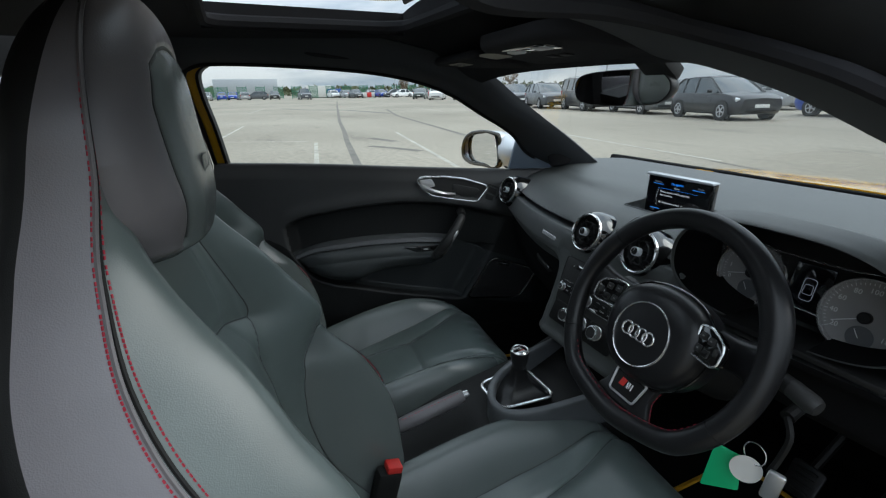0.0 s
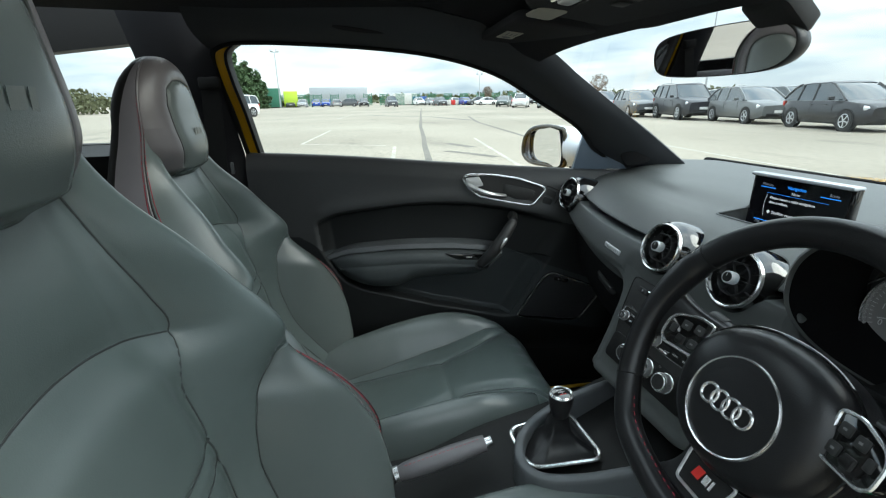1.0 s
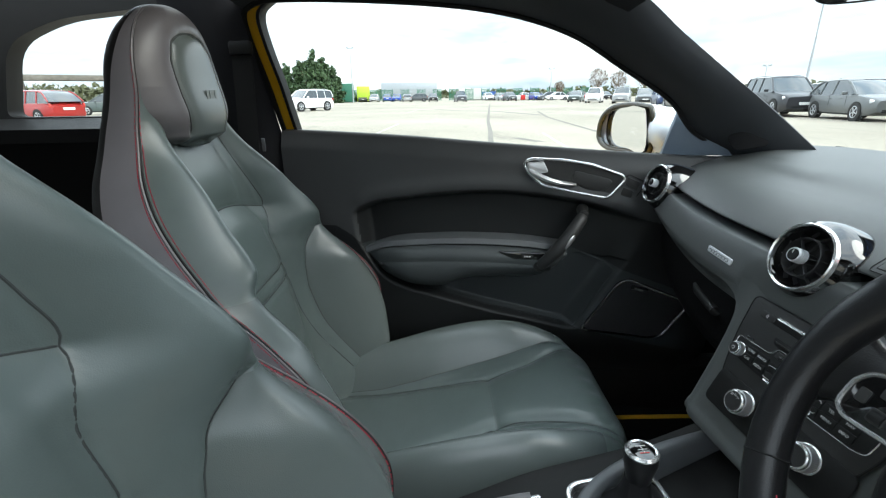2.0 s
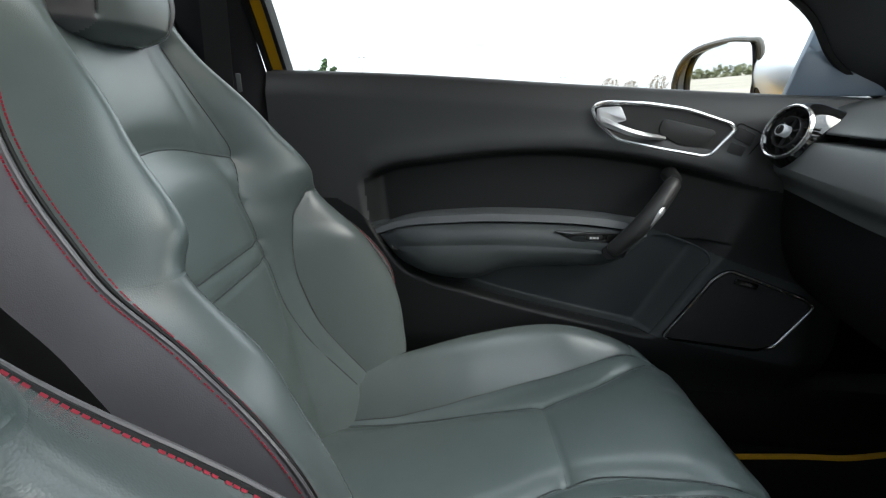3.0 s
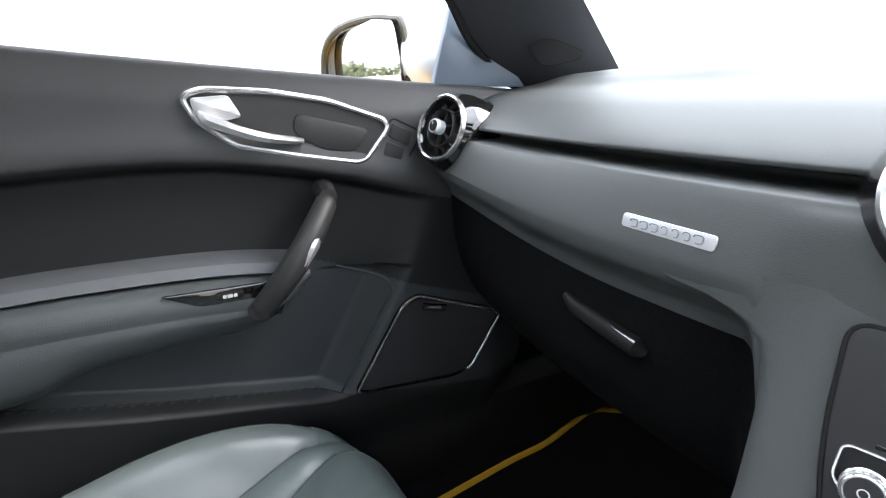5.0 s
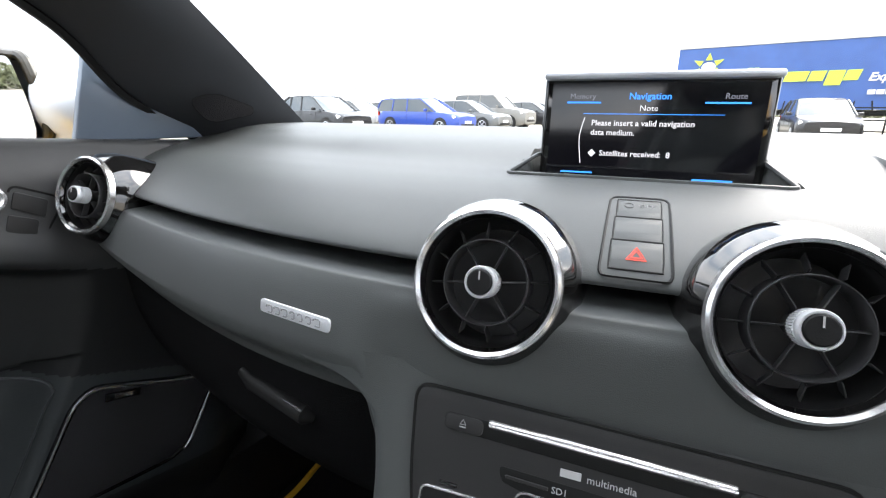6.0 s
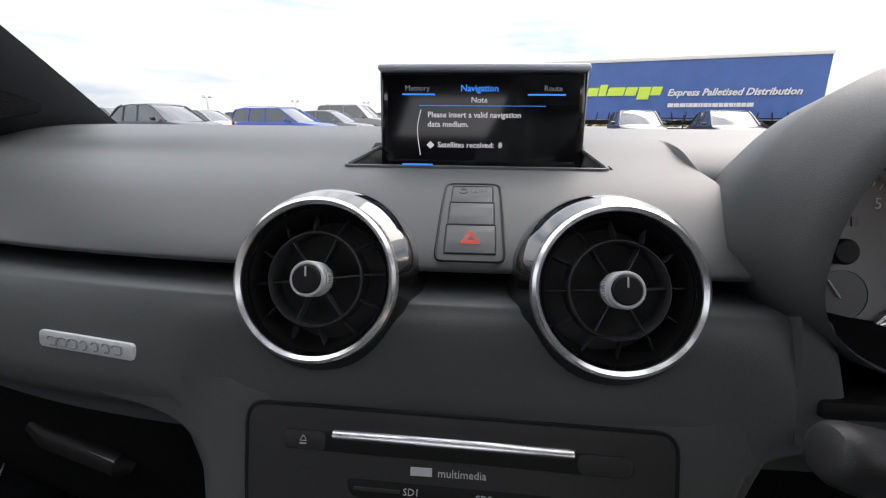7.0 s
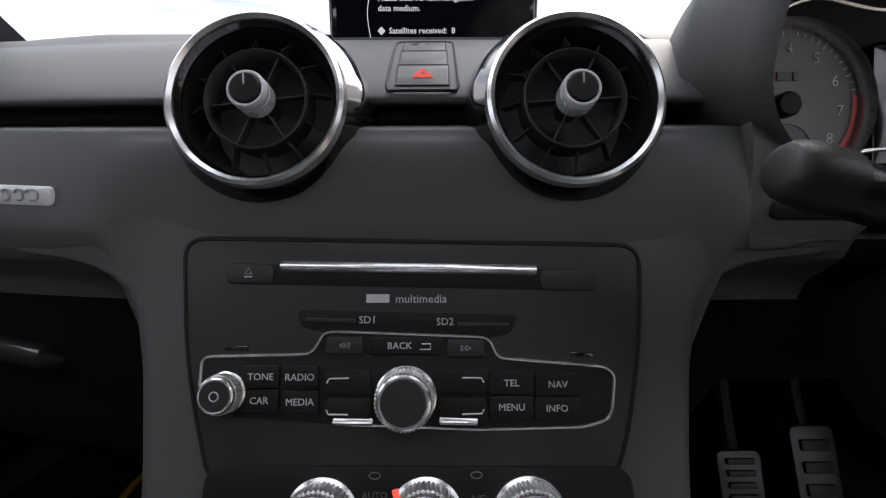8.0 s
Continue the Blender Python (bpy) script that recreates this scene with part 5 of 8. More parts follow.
# air vents
def air_vent(c, axis, house=True, turn=0.0):
    m = DO @ facing(c, axis) @ Matrix.Diagonal((0.957, 0.957, 1, 1))
    v = part("air_vent", lathe([(0.0405, 0.002), (0.0415, 0.004), (0.043, 0.004), (0.0455, -0.003), (0.0505, -0.008), (0.0555, -0.022), (0.0575, -0.06), (0.054, -0.09), (0.040, -0.09), (0.039, -0.03), (0.039, 0.0)], 64, m, closed=True), M_GLOSS, dash, "gloss black round vent housing")
    part("chrome_ring", lathe([(0.0405, 0.0), (0.0411, 0.0042), (0.0430, 0.0060), (0.0448, 0.0045), (0.0455, -0.001), (0.043, -0.003)], 72, m, closed=True), M_CHROME, v, "satin chrome ring")
    part("inner_wall", lathe([(0.0406, 0.0015), (0.0384, -0.003), (0.0362, -0.012), (0.0352, -0.03), (0.0, -0.034)], 48, m), M_VENT, v)
    part("blade_ring", lathe([(0.0248, 0.0025), (0.0254, 0.0034), (0.0261, 0.0025), (0.0264, -0.012), (0.0248, -0.012)], 56, m, closed=True), M_BLADE, v)
    for i in range(12):
        mm = m @ Matrix.Rotation(2 * math.pi * i / 12 + turn, 4, "Z")
        part("blade", box(0.0112, 0.0009, 0.0055, 0.0003, mm @ pose(0.0310, 0, -0.0050, 5, 38, 0), 1), M_BLADE, v)
        if i % 2 == 0:
            part("inner_blade", box(0.0165, 0.0009, 0.006, 0.0003, mm @ pose(0.0168, 0, -0.0030, 5, 0, 0), 1), M_BLADE, v)
    m = m @ Matrix.Diagonal((0.85, 0.85, 0.92, 1))
    kn = part("knob", lathe([(0.0090, 0.0005), (0.0104, 0.001), (0.0106, 0.0095), (0.0112, 0.0105), (0.0112, 0.0140), (0.0104, 0.0155), (0.0094, 0.0155), (0.0086, 0.0147)], 40, m), M_BADGE, v, "knurled chrome collar")
    part("stem", lathe([(0.0075, -0.018), (0.0088, 0.003)], 28, m), M_BLADE, kn)
    part("knob_cap", lathe([(0.0089, 0.0145), (0.0087, 0.0160), (0.0078, 0.0167), (0.0, 0.0170)], 32, m), M_BLACK, kn)
    part("knob_mark", box(0.0009, 0.006, 0.0005, 0, m @ Matrix.Rotation(turn * 0.3, 4, "Z") @ Matrix.Translation((0, 0.0045, 0.0173))), M_WHITE, kn)
    part("knurling", knurl(m, 0.0108, 0.0, 0.009, 40), M_BADGE, kn, smooth=False)
    return v


for (c, ax), turn in zip(VENTS, (0.12, 0.06, 0.3)):
    air_vent(c, Vector(ax).normalized(), turn=turn)

# buttons between the vents, following the curve of the dashboard
STRIP = dash_profile(0.003)
SY, SZ = [q[0] for q in STRIP[7:14]][::-1], [q[1] for q in STRIP[7:14]][::-1]


def on_strip(bm):
    """Bends a flat piece (x across, y up the slope, z outwards) on to the dashboard's face."""
    for v in bm.verts:
        y = 0.1105 + v.co.y * 0.885
        z0 = float(np.interp(y, SY, SZ))
        n = Vector((0, -0.485, 0.875))
        v.co = Vector((v.co.x + 0.003, y, z0)) + n * v.co.z
    return moved(bm, DO)


def bent_prism(x0, x1, y0, y1, top):
    rows_ = []
    for i, y in enumerate(np.linspace(y0, y1, 7)):
        e = 0.0007 if i in (0, 6) else 0.0
        rows_.append([(x0, y, -0.003), (x0, y, top - 0.0008), (x0 + 0.0008, y, top - e), (x1 - 0.0008, y, top - e), (x1, y, top - 0.0008), (x1, y, -0.003)])
    b = mesh_bm(grid_mesh(np.array(rows_)))
    bmesh.ops.holes_fill(b, edges=[e for e in b.edges if len(e.link_faces) == 1])
    bmesh.ops.recalc_face_normals(b, faces=b.faces[:])
    return on_strip(b)


def rim_line(pts, r, z=0.0004):
    fine = []
    for p, q in zip(pts, pts[1:] + pts[:1]):
        fine += [(p[0] + (q[0] - p[0]) * t, p[1] + (q[1] - p[1]) * t, z) for t in np.linspace(0, 1, 5)[:-1]]
    return on_strip(tube(fine, r, 5, closed=True))


bs = part("button_strip", rim_line(rounded([(-0.0195, -0.038), (0.0195, -0.038), (0.0175, 0.037), (-0.0175, 0.037)], 0.007), 0.0009), M_BLACK, dash, "thin dark outline round the switches")
for y, w in ((0.0220, 0.0130), (0.0005, 0.0137), (-0.0210, 0.0144)):
    part("button", bent_prism(-w, w, y - 0.0104, y + 0.0104, 0.0012), M_DASH, bs)
    part("button_gap", rim_line([(-w, y - 0.0106), (w, y - 0.0106), (w, y + 0.0106), (-w, y + 0.0106)], 0.0006), M_BLACK, bs)


def strip_words(text, size, x, y, mat_):
    ob = words(text, size, Matrix.Translation((x, y, 0.0014)), mat_, bs, depth=0.0001)
    b = on_strip(mesh_bm(ob.data))
    b.to_mesh(ob.data)
    b.free()


strip_words("OFF", 0.0058, 0.0045, 0.0230, M_GREYPRINT)
part("print_ring", on_strip(tube([(-0.006 + 0.0028 * math.cos(q), 0.0230 + 0.0028 * math.sin(q), 0.0014) for q in np.linspace(0, 2 * math.pi, 16, endpoint=False)], 0.0003, 4, closed=True)), M_GREYPRINT, bs)
for r in (0.0062, 0.0036):
    tri = [(r * math.cos(q), -0.0225 + r * math.sin(q), 0.0014) for q in (math.pi / 2, math.pi * 7 / 6, math.pi * 11 / 6)]
    part("hazard_mark", on_strip(tube(tri, 0.00045, 4, closed=True)), M_REDGLOW, bs)

# pop-up screen
SC = pose(0.007, 0.2315, 0.9085, -2, 0, 0)
SD = DO @ SC
scr = part("screen_housing", box(0.170, 0.014, 0.094, 0.004, SD @ Matrix.Translation((0, 0.004, 0)), 3), M_GLOSS, dash, "gloss black pop-up screen")
part("screen_top_edge", box(0.1695, 0.024, 0.006, 0.0025, SD @ Matrix.Translation((0, 0.0005, 0.0450))), M_SILVERMIRROR, scr, "satin silver top edge")
sf = SD @ axes((0, -0.0035, 0), (1, 0, 0), (0, 0, 1), (0, -1, 0))
part("screen_glass", prism(rounded([(-0.078, -0.045), (0.078, -0.045), (0.078, 0.040), (-0.078, 0.040)], 0.002), 0.0008, 0, sf), M_SCREEN, scr)
sw_ = sf @ Matrix.Translation((0, 0, 0.0012))
words("Navigation", 0.0072, sw_ @ Matrix.Translation((-0.002, 0.0295, 0)), M_SCRBLUE, scr, depth=0.0001, bold=0.0001)
words("Note", 0.0064, sw_ @ Matrix.Translation((-0.002, 0.0205, 0)), M_SCRWHITE, scr, depth=0.0001)
words("Please insert a valid navigation", 0.0063, sw_ @ Matrix.Translation((-0.0445, 0.0087, 0)), M_SCRWHITE, scr, align="LEFT", depth=0.0001, bold=0.00008)
words("data medium.", 0.0063, sw_ @ Matrix.Translation((-0.0445, 0.0012, 0)), M_SCRWHITE, scr, align="LEFT", depth=0.0001, bold=0.00008)
words("Satellites received:  8", 0.0063, sw_ @ Matrix.Translation((-0.036, -0.0155, 0)), M_SCRWHITE, scr, align="LEFT", depth=0.0001, bold=0.00008)
words("Memory", 0.0060, sw_ @ Matrix.Translation((-0.053, 0.0295, 0)), M_SCRDIM, scr, depth=0.0001)
words("Route", 0.0060, sw_ @ Matrix.Translation((0.057, 0.0295, 0)), M_SCRDIM, scr, depth=0.0001)
words("Map", 0.0058, sw_ @ Matrix.Translation((-0.058, -0.0355, 0)), M_SCRDIM, scr, depth=0.0001)
words("Settings", 0.0058, sw_ @ Matrix.Translation((0.052, -0.038, 0)), M_SCRDIM, scr, depth=0.0001)
words("14:38", 0.0058, sw_ @ Matrix.Translation((-0.002, -0.0368, 0)), M_SCRWHITE, scr, depth=0.0001)
for x, y, w in ((-0.052, 0.0248, 0.027), (0.052, 0.0248, 0.030), (-0.053, -0.0318, 0.026), (0.050, -0.0335, 0.028)):
    part("blue_bar", box(w, 0.0013, 0.0004, 0, sw_ @ Matrix.Translation((x, y, 0))), M_SCRBLUE, scr)
part("blue_line", box(0.103, 0.0004, 0.0004, 0, sw_ @ Matrix.Translation((0.0, 0.0160, 0))), M_SCRBLUE, scr)
part("bracket_line", moved(tube(smooth_line([(-0.050, 0.013, 0), (-0.053, -0.003, 0), (-0.0505, -0.024, 0)], 16), 0.00035, 4), sw_), M_SCRWHITE, scr)
part("satellite_mark", box(0.0045, 0.0045, 0.0003, 0, sw_ @ pose(-0.042, -0.0155, 0, 0, 0, 45)), M_SCRWHITE, scr)
# slot frame of the screen
slot = [(-0.096, 0.179), (0.101, 0.178), (0.092, 0.234), (-0.080, 0.234)]


def dash_top(y):
    pr = dash_profile(0.0)
    return float(np.interp(-y, [-q[0] for q in pr[:12]], [q[1] for q in pr[:12]]))


part("slot_frame", moved(tube([(x, y, dash_top(y) + 0.0002) for x, y in rounded(slot, 0.006)], 0.0018, 6, closed=True), DO), M_DASH, dash)
part("screen_slot", moved(box(0.20, 0.07, 0.004, 0.001, pose(0.004, 0.210, 0.860)), DO), M_GLOSS, dash, "gloss black screen slot")

# instrument hood: an arch over the gauges
HX = 0.335


def hood_ring(s, scale, drop=0.0):
    """One arch of the hood. s: 0 at its left foot, 1 at its right foot."""
    a = math.pi * (1.42 - 1.84 * s)
    x = HX + 0.168 * scale * math.copysign(abs(math.cos(a)) ** 0.72, math.cos(a))
    z = 0.853 + (0.094 if math.sin(a) > 0 else 0.070) * scale * math.copysign(abs(math.sin(a)) ** 0.85, math.sin(a))
    return x, z - drop


rows = []
for y, sc, drop in ((0.30, 0.82, 0.05), (0.22, 0.92, 0.02), (0.16, 1.03, 0.005), (0.10, 1.13, 0.0), (0.078, 1.095, 0.0), (0.062, 1.065, 0.0), (0.053, 1.042, 0.0), (0.050, 1.022, 0.001), (0.055, 1.006, 0.002), (0.09, 0.97, 0.003), (0.165, 0.93, 0.002)):
    rows.append([(x, y - 0.02 * (1 - abs(2 * s - 1)), z) for s in np.linspace(0, 1, 70) for x, z in [hood_ring(s, sc, drop)]])
me = grid_mesh(np.array(rows[:9]))
me.transform(DO)
hood = part("instrument_hood", me, M_DASH, dash, "arched soft plastic hood", angle=50)
# inner rows of the same hood, in near-black
me = grid_mesh(np.array(rows[8:]))
me.transform(DO)
part("hood_inside", me, M_CARPETSHADE, hood, "near-black inside of the hood", angle=50)
part("cluster_plate", moved(box(0.27, 0.01, 0.14, 0.01, pose(HX, 0.168, 0.838)), DO), M_BLACK, hood)
part("cluster_floor", moved(box(0.32, 0.12, 0.01, 0.003, pose(HX, 0.10, 0.770, -8)), DO), M_BLACK, hood)
gn = Vector((0.0, -0.97, 0.24)).normalized()


def gauge(c, numbers, start, sweep, small):
    m = DO @ facing(c, gn)
    g = part("gauge", lathe([(0.0, 0.0), (0.052, 0.0), (0.0535, 0.001)], 56, m), M_GAUGE, hood, "grey gauge dial with a silver ring")
    part("gauge_ring", lathe([(0.0525, 0.0), (0.0530, 0.006), (0.0560, 0.010), (0.0580, 0.006), (0.0580, -0.006)], 64, m, closed=True), M_CHROME, g, "silver gauge ring")
    for i, nm in enumerate(numbers):
        a = radians(start - sweep * i / (len(numbers) - 1))
        words(nm, 0.0105, m @ Matrix.Translation((0.039 * math.cos(a), 0.039 * math.sin(a), 0.0006)), M_WHITE, g, depth=0.0001)
    ticks = bmesh.new()
    for i in range(41):
        a = radians(start - sweep * i / 40)
        b = box(0.005 if i % 5 == 0 else 0.003, 0.0007, 0.0003, 0, m @ Matrix.Rotation(a, 4, "Z") @ Matrix.Translation((0.049, 0, 0.0006)))
        t = bpy.data.meshes.new("t")
        b.to_mesh(t)
        b.free()
        ticks.from_mesh(t)
        bpy.data.meshes.remove(t)
    part("scale_marks", ticks, M_WHITE, g, smooth=False)
    red = [(0.049 * math.cos(radians(a)), 0.049 * math.sin(radians(a)), 0.0008) for a in np.linspace(start - sweep * 0.82, start - sweep, 12)]
    part("red_band", moved(tube(red, 0.0022, 4, flat=0.2), m), M_REDPLASTIC, g)
    part("needle", box(0.044, 0.0014, 0.0008, 0, m @ Matrix.Rotation(radians(start - 8), 4, "Z") @ Matrix.Translation((0.018, 0, 0.004))), M_WHITE, g)
    part("needle_hub", lathe([(0.0085, 0.0), (0.0085, 0.006), (0.007, 0.0075), (0.0, 0.0078)], 24, m), M_BLACK, g)
    part("small_dial", lathe([(0.0, 0.0007), (0.0165, 0.0007), (0.0168, 0.0012)], 32, m @ Matrix.Translation((0.002, -0.029, 0))), M_TRIM, g)
    part("small_needle", box(0.014, 0.001, 0.0006, 0, m @ Matrix.Translation((0.0, -0.029, 0.002)) @ Matrix.Rotation(radians(125), 4, "Z") @ Matrix.Translation((0.005, 0, 0))), M_WHITE, g)
    if small:
        bars([0.004, 0.010, 0.0035], 0.006, m @ Matrix.Translation((0.0, 0.020, 0.0006)), M_GREYPRINT, g, gap=0.2)
        part("red_mark", box(0.0045, 0.006, 0.0004, 0, m @ Matrix.Translation((-0.0085, 0.020, 0.001))), M_REDPLASTIC, g)
    return g


gauge((0.246, 0.147, 0.831), ["0", "1", "2", "3", "4", "5", "6", "7", "8"], 205, 240, True)
gauge((0.422, 0.128, 0.829), ["20", "40", "60", "80", "100", "120", "140", "160", "180"], 215, 250, False)
dm = DO @ facing((0.3355, 0.150, 0.836), gn)
disp = part("trip_display", prism(rounded([(-0.028, -0.045), (0.028, -0.045), (0.028, 0.038), (-0.028, 0.038)], 0.003), 0.002, 0.0005, dm), M_SCREEN, hood)
part("car_symbol", moved(tube([(x, y, 0.003) for x, y in rounded([(-0.009, -0.020), (0.009, -0.020), (0.009, 0.016), (-0.009, 0.016)], 0.006)], 0.0006, 4, closed=True), dm), M_SCRDIM, disp)
part("car_symbol", moved(tube([(x, y, 0.003) for x, y in rounded([(-0.007, -0.010), (0.007, -0.010), (0.006, 0.006), (-0.006, 0.006)], 0.003)], 0.0005, 4, closed=True), dm), M_SCRDIM, disp)
part("cluster_trim", moved(tube(smooth_line([(0.19, 0.135, 0.776), (0.25, 0.130, 0.772), (0.29, 0.135, 0.80), (0.38, 0.135, 0.80), (0.42, 0.130, 0.772), (0.49, 0.135, 0.776)], 40), 0.0016, 6), DO), M_CHROME, hood)
part("cluster_trim", moved(tube(smooth_line([(0.19, 0.138, 0.86), (0.235, 0.132, 0.893), (0.29, 0.134, 0.888), (0.38, 0.134, 0.888), (0.44, 0.132, 0.893), (0.49, 0.138, 0.86)], 40), 0.0016, 6), DO), M_CHROME, hood)

# centre stack
SL = 0.42


def stack_y(z):
    return 0.040 - (0.764 - z) * SL if z > 0.60 else 0.040 - 0.164 * SL - (0.60 - z) * 0.9


def stack_hw(z):
    """Half width of the stack, which flares into the dashboard's face above."""
    return float(np.interp(z, [0.46, 0.60, 0.66, 0.70, 0.725, 0.738, 0.746, 0.751, 0.7545, 0.757, 0.775], [0.150, 0.1365, 0.138, 0.141, 0.146, 0.153, 0.164, 0.178, 0.196, 0.222, 0.240]))


rows = []
for z, back in [(q, 0.0) for q in np.concatenate([np.linspace(0.775, 0.757, 5), np.linspace(0.7555, 0.735, 24), np.linspace(0.73, 0.594, 30)])] + [(0.586, 0.004), (0.580, 0.014), (0.576, 0.04), (0.572, 0.12)]:
    hw = stack_hw(z)
    r = 0.018

    def front(x):
        k_ = float(sstep(0.105, 0.185, abs(x)))
        return (stack_y(z) + 0.004) * (1 - k_) + (face_y(x) + 0.0012) * k_ + back

    yl, yr = front(-hw + r), front(hw - r)
    row = [(-hw - 0.004, 0.30, z), (-hw, max(0.26, yl + 0.05), z), (-hw, yl + r, z)]
    row += [(-hw + r - r * math.cos(a), yl + r - r * math.sin(a), z) for a in np.linspace(0, math.pi / 2, 7)]
    row += [(x, front(x), z) for x in np.linspace(-hw + r + 0.004, hw - r - 0.004, 24)]
    row += [(hw - r + r * math.sin(a), yr + r - r * math.cos(a), z) for a in np.linspace(0, math.pi / 2, 7)]
    row += [(hw, yr + r, z), (hw, max(0.26, yr + 0.05), z), (hw + 0.004, 0.30, z)]
    rows.append(row)
P = np.array(rows)
me = grid_mesh(P[:, 2:-2])
me.transform(DO)
part("stack_housing", me, M_DASH, dash, "soft dark plastic centre stack", angle=0)
# carpet black on the stack's sides stands in for their shade
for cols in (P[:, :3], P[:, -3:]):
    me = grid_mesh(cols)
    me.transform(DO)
    part("stack_side_shade", me, M_CARPETSHADE, dash, "side of the stack, painted black for its shade")
sn = Vector((0, -1, SL)).normalized()
ST = DO @ facing((0, stack_y(0.700), 0.700), sn)
# face plate
PLATE = [(-0.1125, 0.0712), (0.1095, 0.0667), (0.107, 0.022), (0.0995, -0.0194), (0.092, -0.042), (-0.094, -0.042), (-0.104, -0.003), (-0.1085, 0.023)]
po = rounded(PLATE, [0.011, 0.011, 0.02, 0.02, 0.01, 0.01, 0.02, 0.02])
fp = part("radio_plate", prism(po, 0.0022, 0.001, ST @ Matrix.Translation((0, 0, -0.001))), M_PANEL, dash, "dark matt control panel")
part("plate_gap", moved(tube([(x * 1.006, y * 1.006, 0) for x, y in po], 0.0013, 6, closed=True), ST @ Matrix.Translation((0, 0, 0.0004))), M_BLACK, fp)
# disc slot
part("slot_recess", prism(rounded([(-0.092, 0.0492), (0.088, 0.0448), (0.088, 0.0552), (-0.092, 0.0592)], 0.005), 0.0016, 0.0004, ST), M_BLACK, fp)
part("slot_strip", box(0.124, 0.0042, 0.0042, 0.0008, ST @ pose(-0.003, 0.0562, 0.0022, -38, 0, -1.2)), M_CHROME, fp, "chrome strip over the disc slot")
part("eject_button", prism(rounded([(-0.0915, 0.0496), (-0.0682, 0.0490), (-0.0682, 0.0583), (-0.0915, 0.0588)], 0.004), 0.0026, 0.0006, ST), M_PANEL, fp)
part("blank_button", prism(rounded([(0.0605, 0.0458), (0.0872, 0.0452), (0.0872, 0.0547), (0.0605, 0.0553)], 0.004), 0.0024, 0.0006, ST), M_PANEL, fp)
part("eject_mark", moved(tube([(-0.082, 0.0538, 0), (-0.0785, 0.0538, 0), (-0.08025, 0.0566, 0)], 0.0003, 4, closed=True), ST @ Matrix.Translation((0, 0, 0.0029))), M_WHITE, fp)
part("eject_mark", box(0.0036, 0.0006, 0.0003, 0, ST @ Matrix.Translation((-0.08025, 0.0524, 0.0029))), M_WHITE, fp)
bars([0.0110], 0.0040, ST @ Matrix.Translation((-0.0178, 0.0417, 0.0016)), M_WHITE, fp)
words("multimedia", 0.0056, ST @ Matrix.Translation((0.0030, 0.0413, 0.0014)), M_WHITE, fp, depth=0.0001)
part("card_recess", prism(rounded([(-0.0567, 0.0366), (-0.0543, 0.0283), (-0.0393, 0.0250), (0.034, 0.0224), (0.0463, 0.0250), (0.0497, 0.0340)], 0.003), 0.0016, 0.0003, ST), M_BLACK, fp)
for x0, x1, y in ((-0.0522, -0.0285, 0.0315), (0.0205, 0.045, 0.0291)):
    part("card_slot", box(x1 - x0, 0.0018, 0.002, 0.0004, ST @ pose((x0 + x1) / 2, y, 0.0015, 0, 0, -1.2)), M_PANEL, fp)
words("SD1", 0.0050, ST @ Matrix.Translation((-0.0225, 0.0314, 0.0020)), M_WHITE, fp, depth=0.0001)
words("SD2", 0.0050, ST @ Matrix.Translation((0.0145, 0.0304, 0.0020)), M_WHITE, fp, depth=0.0001)
for x, y in ((-0.0845, 0.0185), (0.0795, 0.0148)):
    part("tool_slot", box(0.011, 0.0022, 0.0012, 0.0004, ST @ pose(x, y, 0.0010, 0, 0, -1.2)), M_GLOSS, fp)
# button field with chrome outline
FIELD = [(-0.1006, -0.003), (-0.1002, 0.0126), (-0.0977, 0.0147), (-0.0484, 0.0155), (-0.0433, 0.0251), (-0.0393, 0.0261), (0.0326, 0.0231), (0.0361, 0.0212), (0.0392, 0.0133), (0.0903, 0.0091), (0.0942, 0.0051), (0.0918, -0.0143), (0.0797, -0.018), (0.0306, -0.019), (-0.0382, -0.0161), (-0.0846, -0.0128)]
fo = rounded(FIELD, 0.005, 4)
bf = part("button_field", prism(fo, 0.0012, 0.0004, ST @ Matrix.Translation((0, 0, 0.001))), M_BLACK, fp, "gloss black button field")
part("chrome_outline", moved(tube([(x, y, 0.0024) for x, y in fo[:-8]], 0.0008, 6), ST), M_CHROME, bf, "thin chrome outline")
keys = [("TONE", -0.0717, 0.0054, 0.0172, 0.0102), ("RADIO", -0.0535, 0.0051, 0.0172, 0.0102), ("CAR", -0.0720, -0.0054, 0.0172, 0.0102), ("MEDIA", -0.0531, -0.0061, 0.0172, 0.0102), ("TEL", 0.0454, 0.0020, 0.0205, 0.0102), ("NAV", 0.0669, 0.0013, 0.0205, 0.0102), ("MENU", 0.0452, -0.0089, 0.0205, 0.0102), ("INFO", 0.0662, -0.0095, 0.0205, 0.0102), ("BACK", -0.0040, 0.0193, 0.0350, 0.0078)]
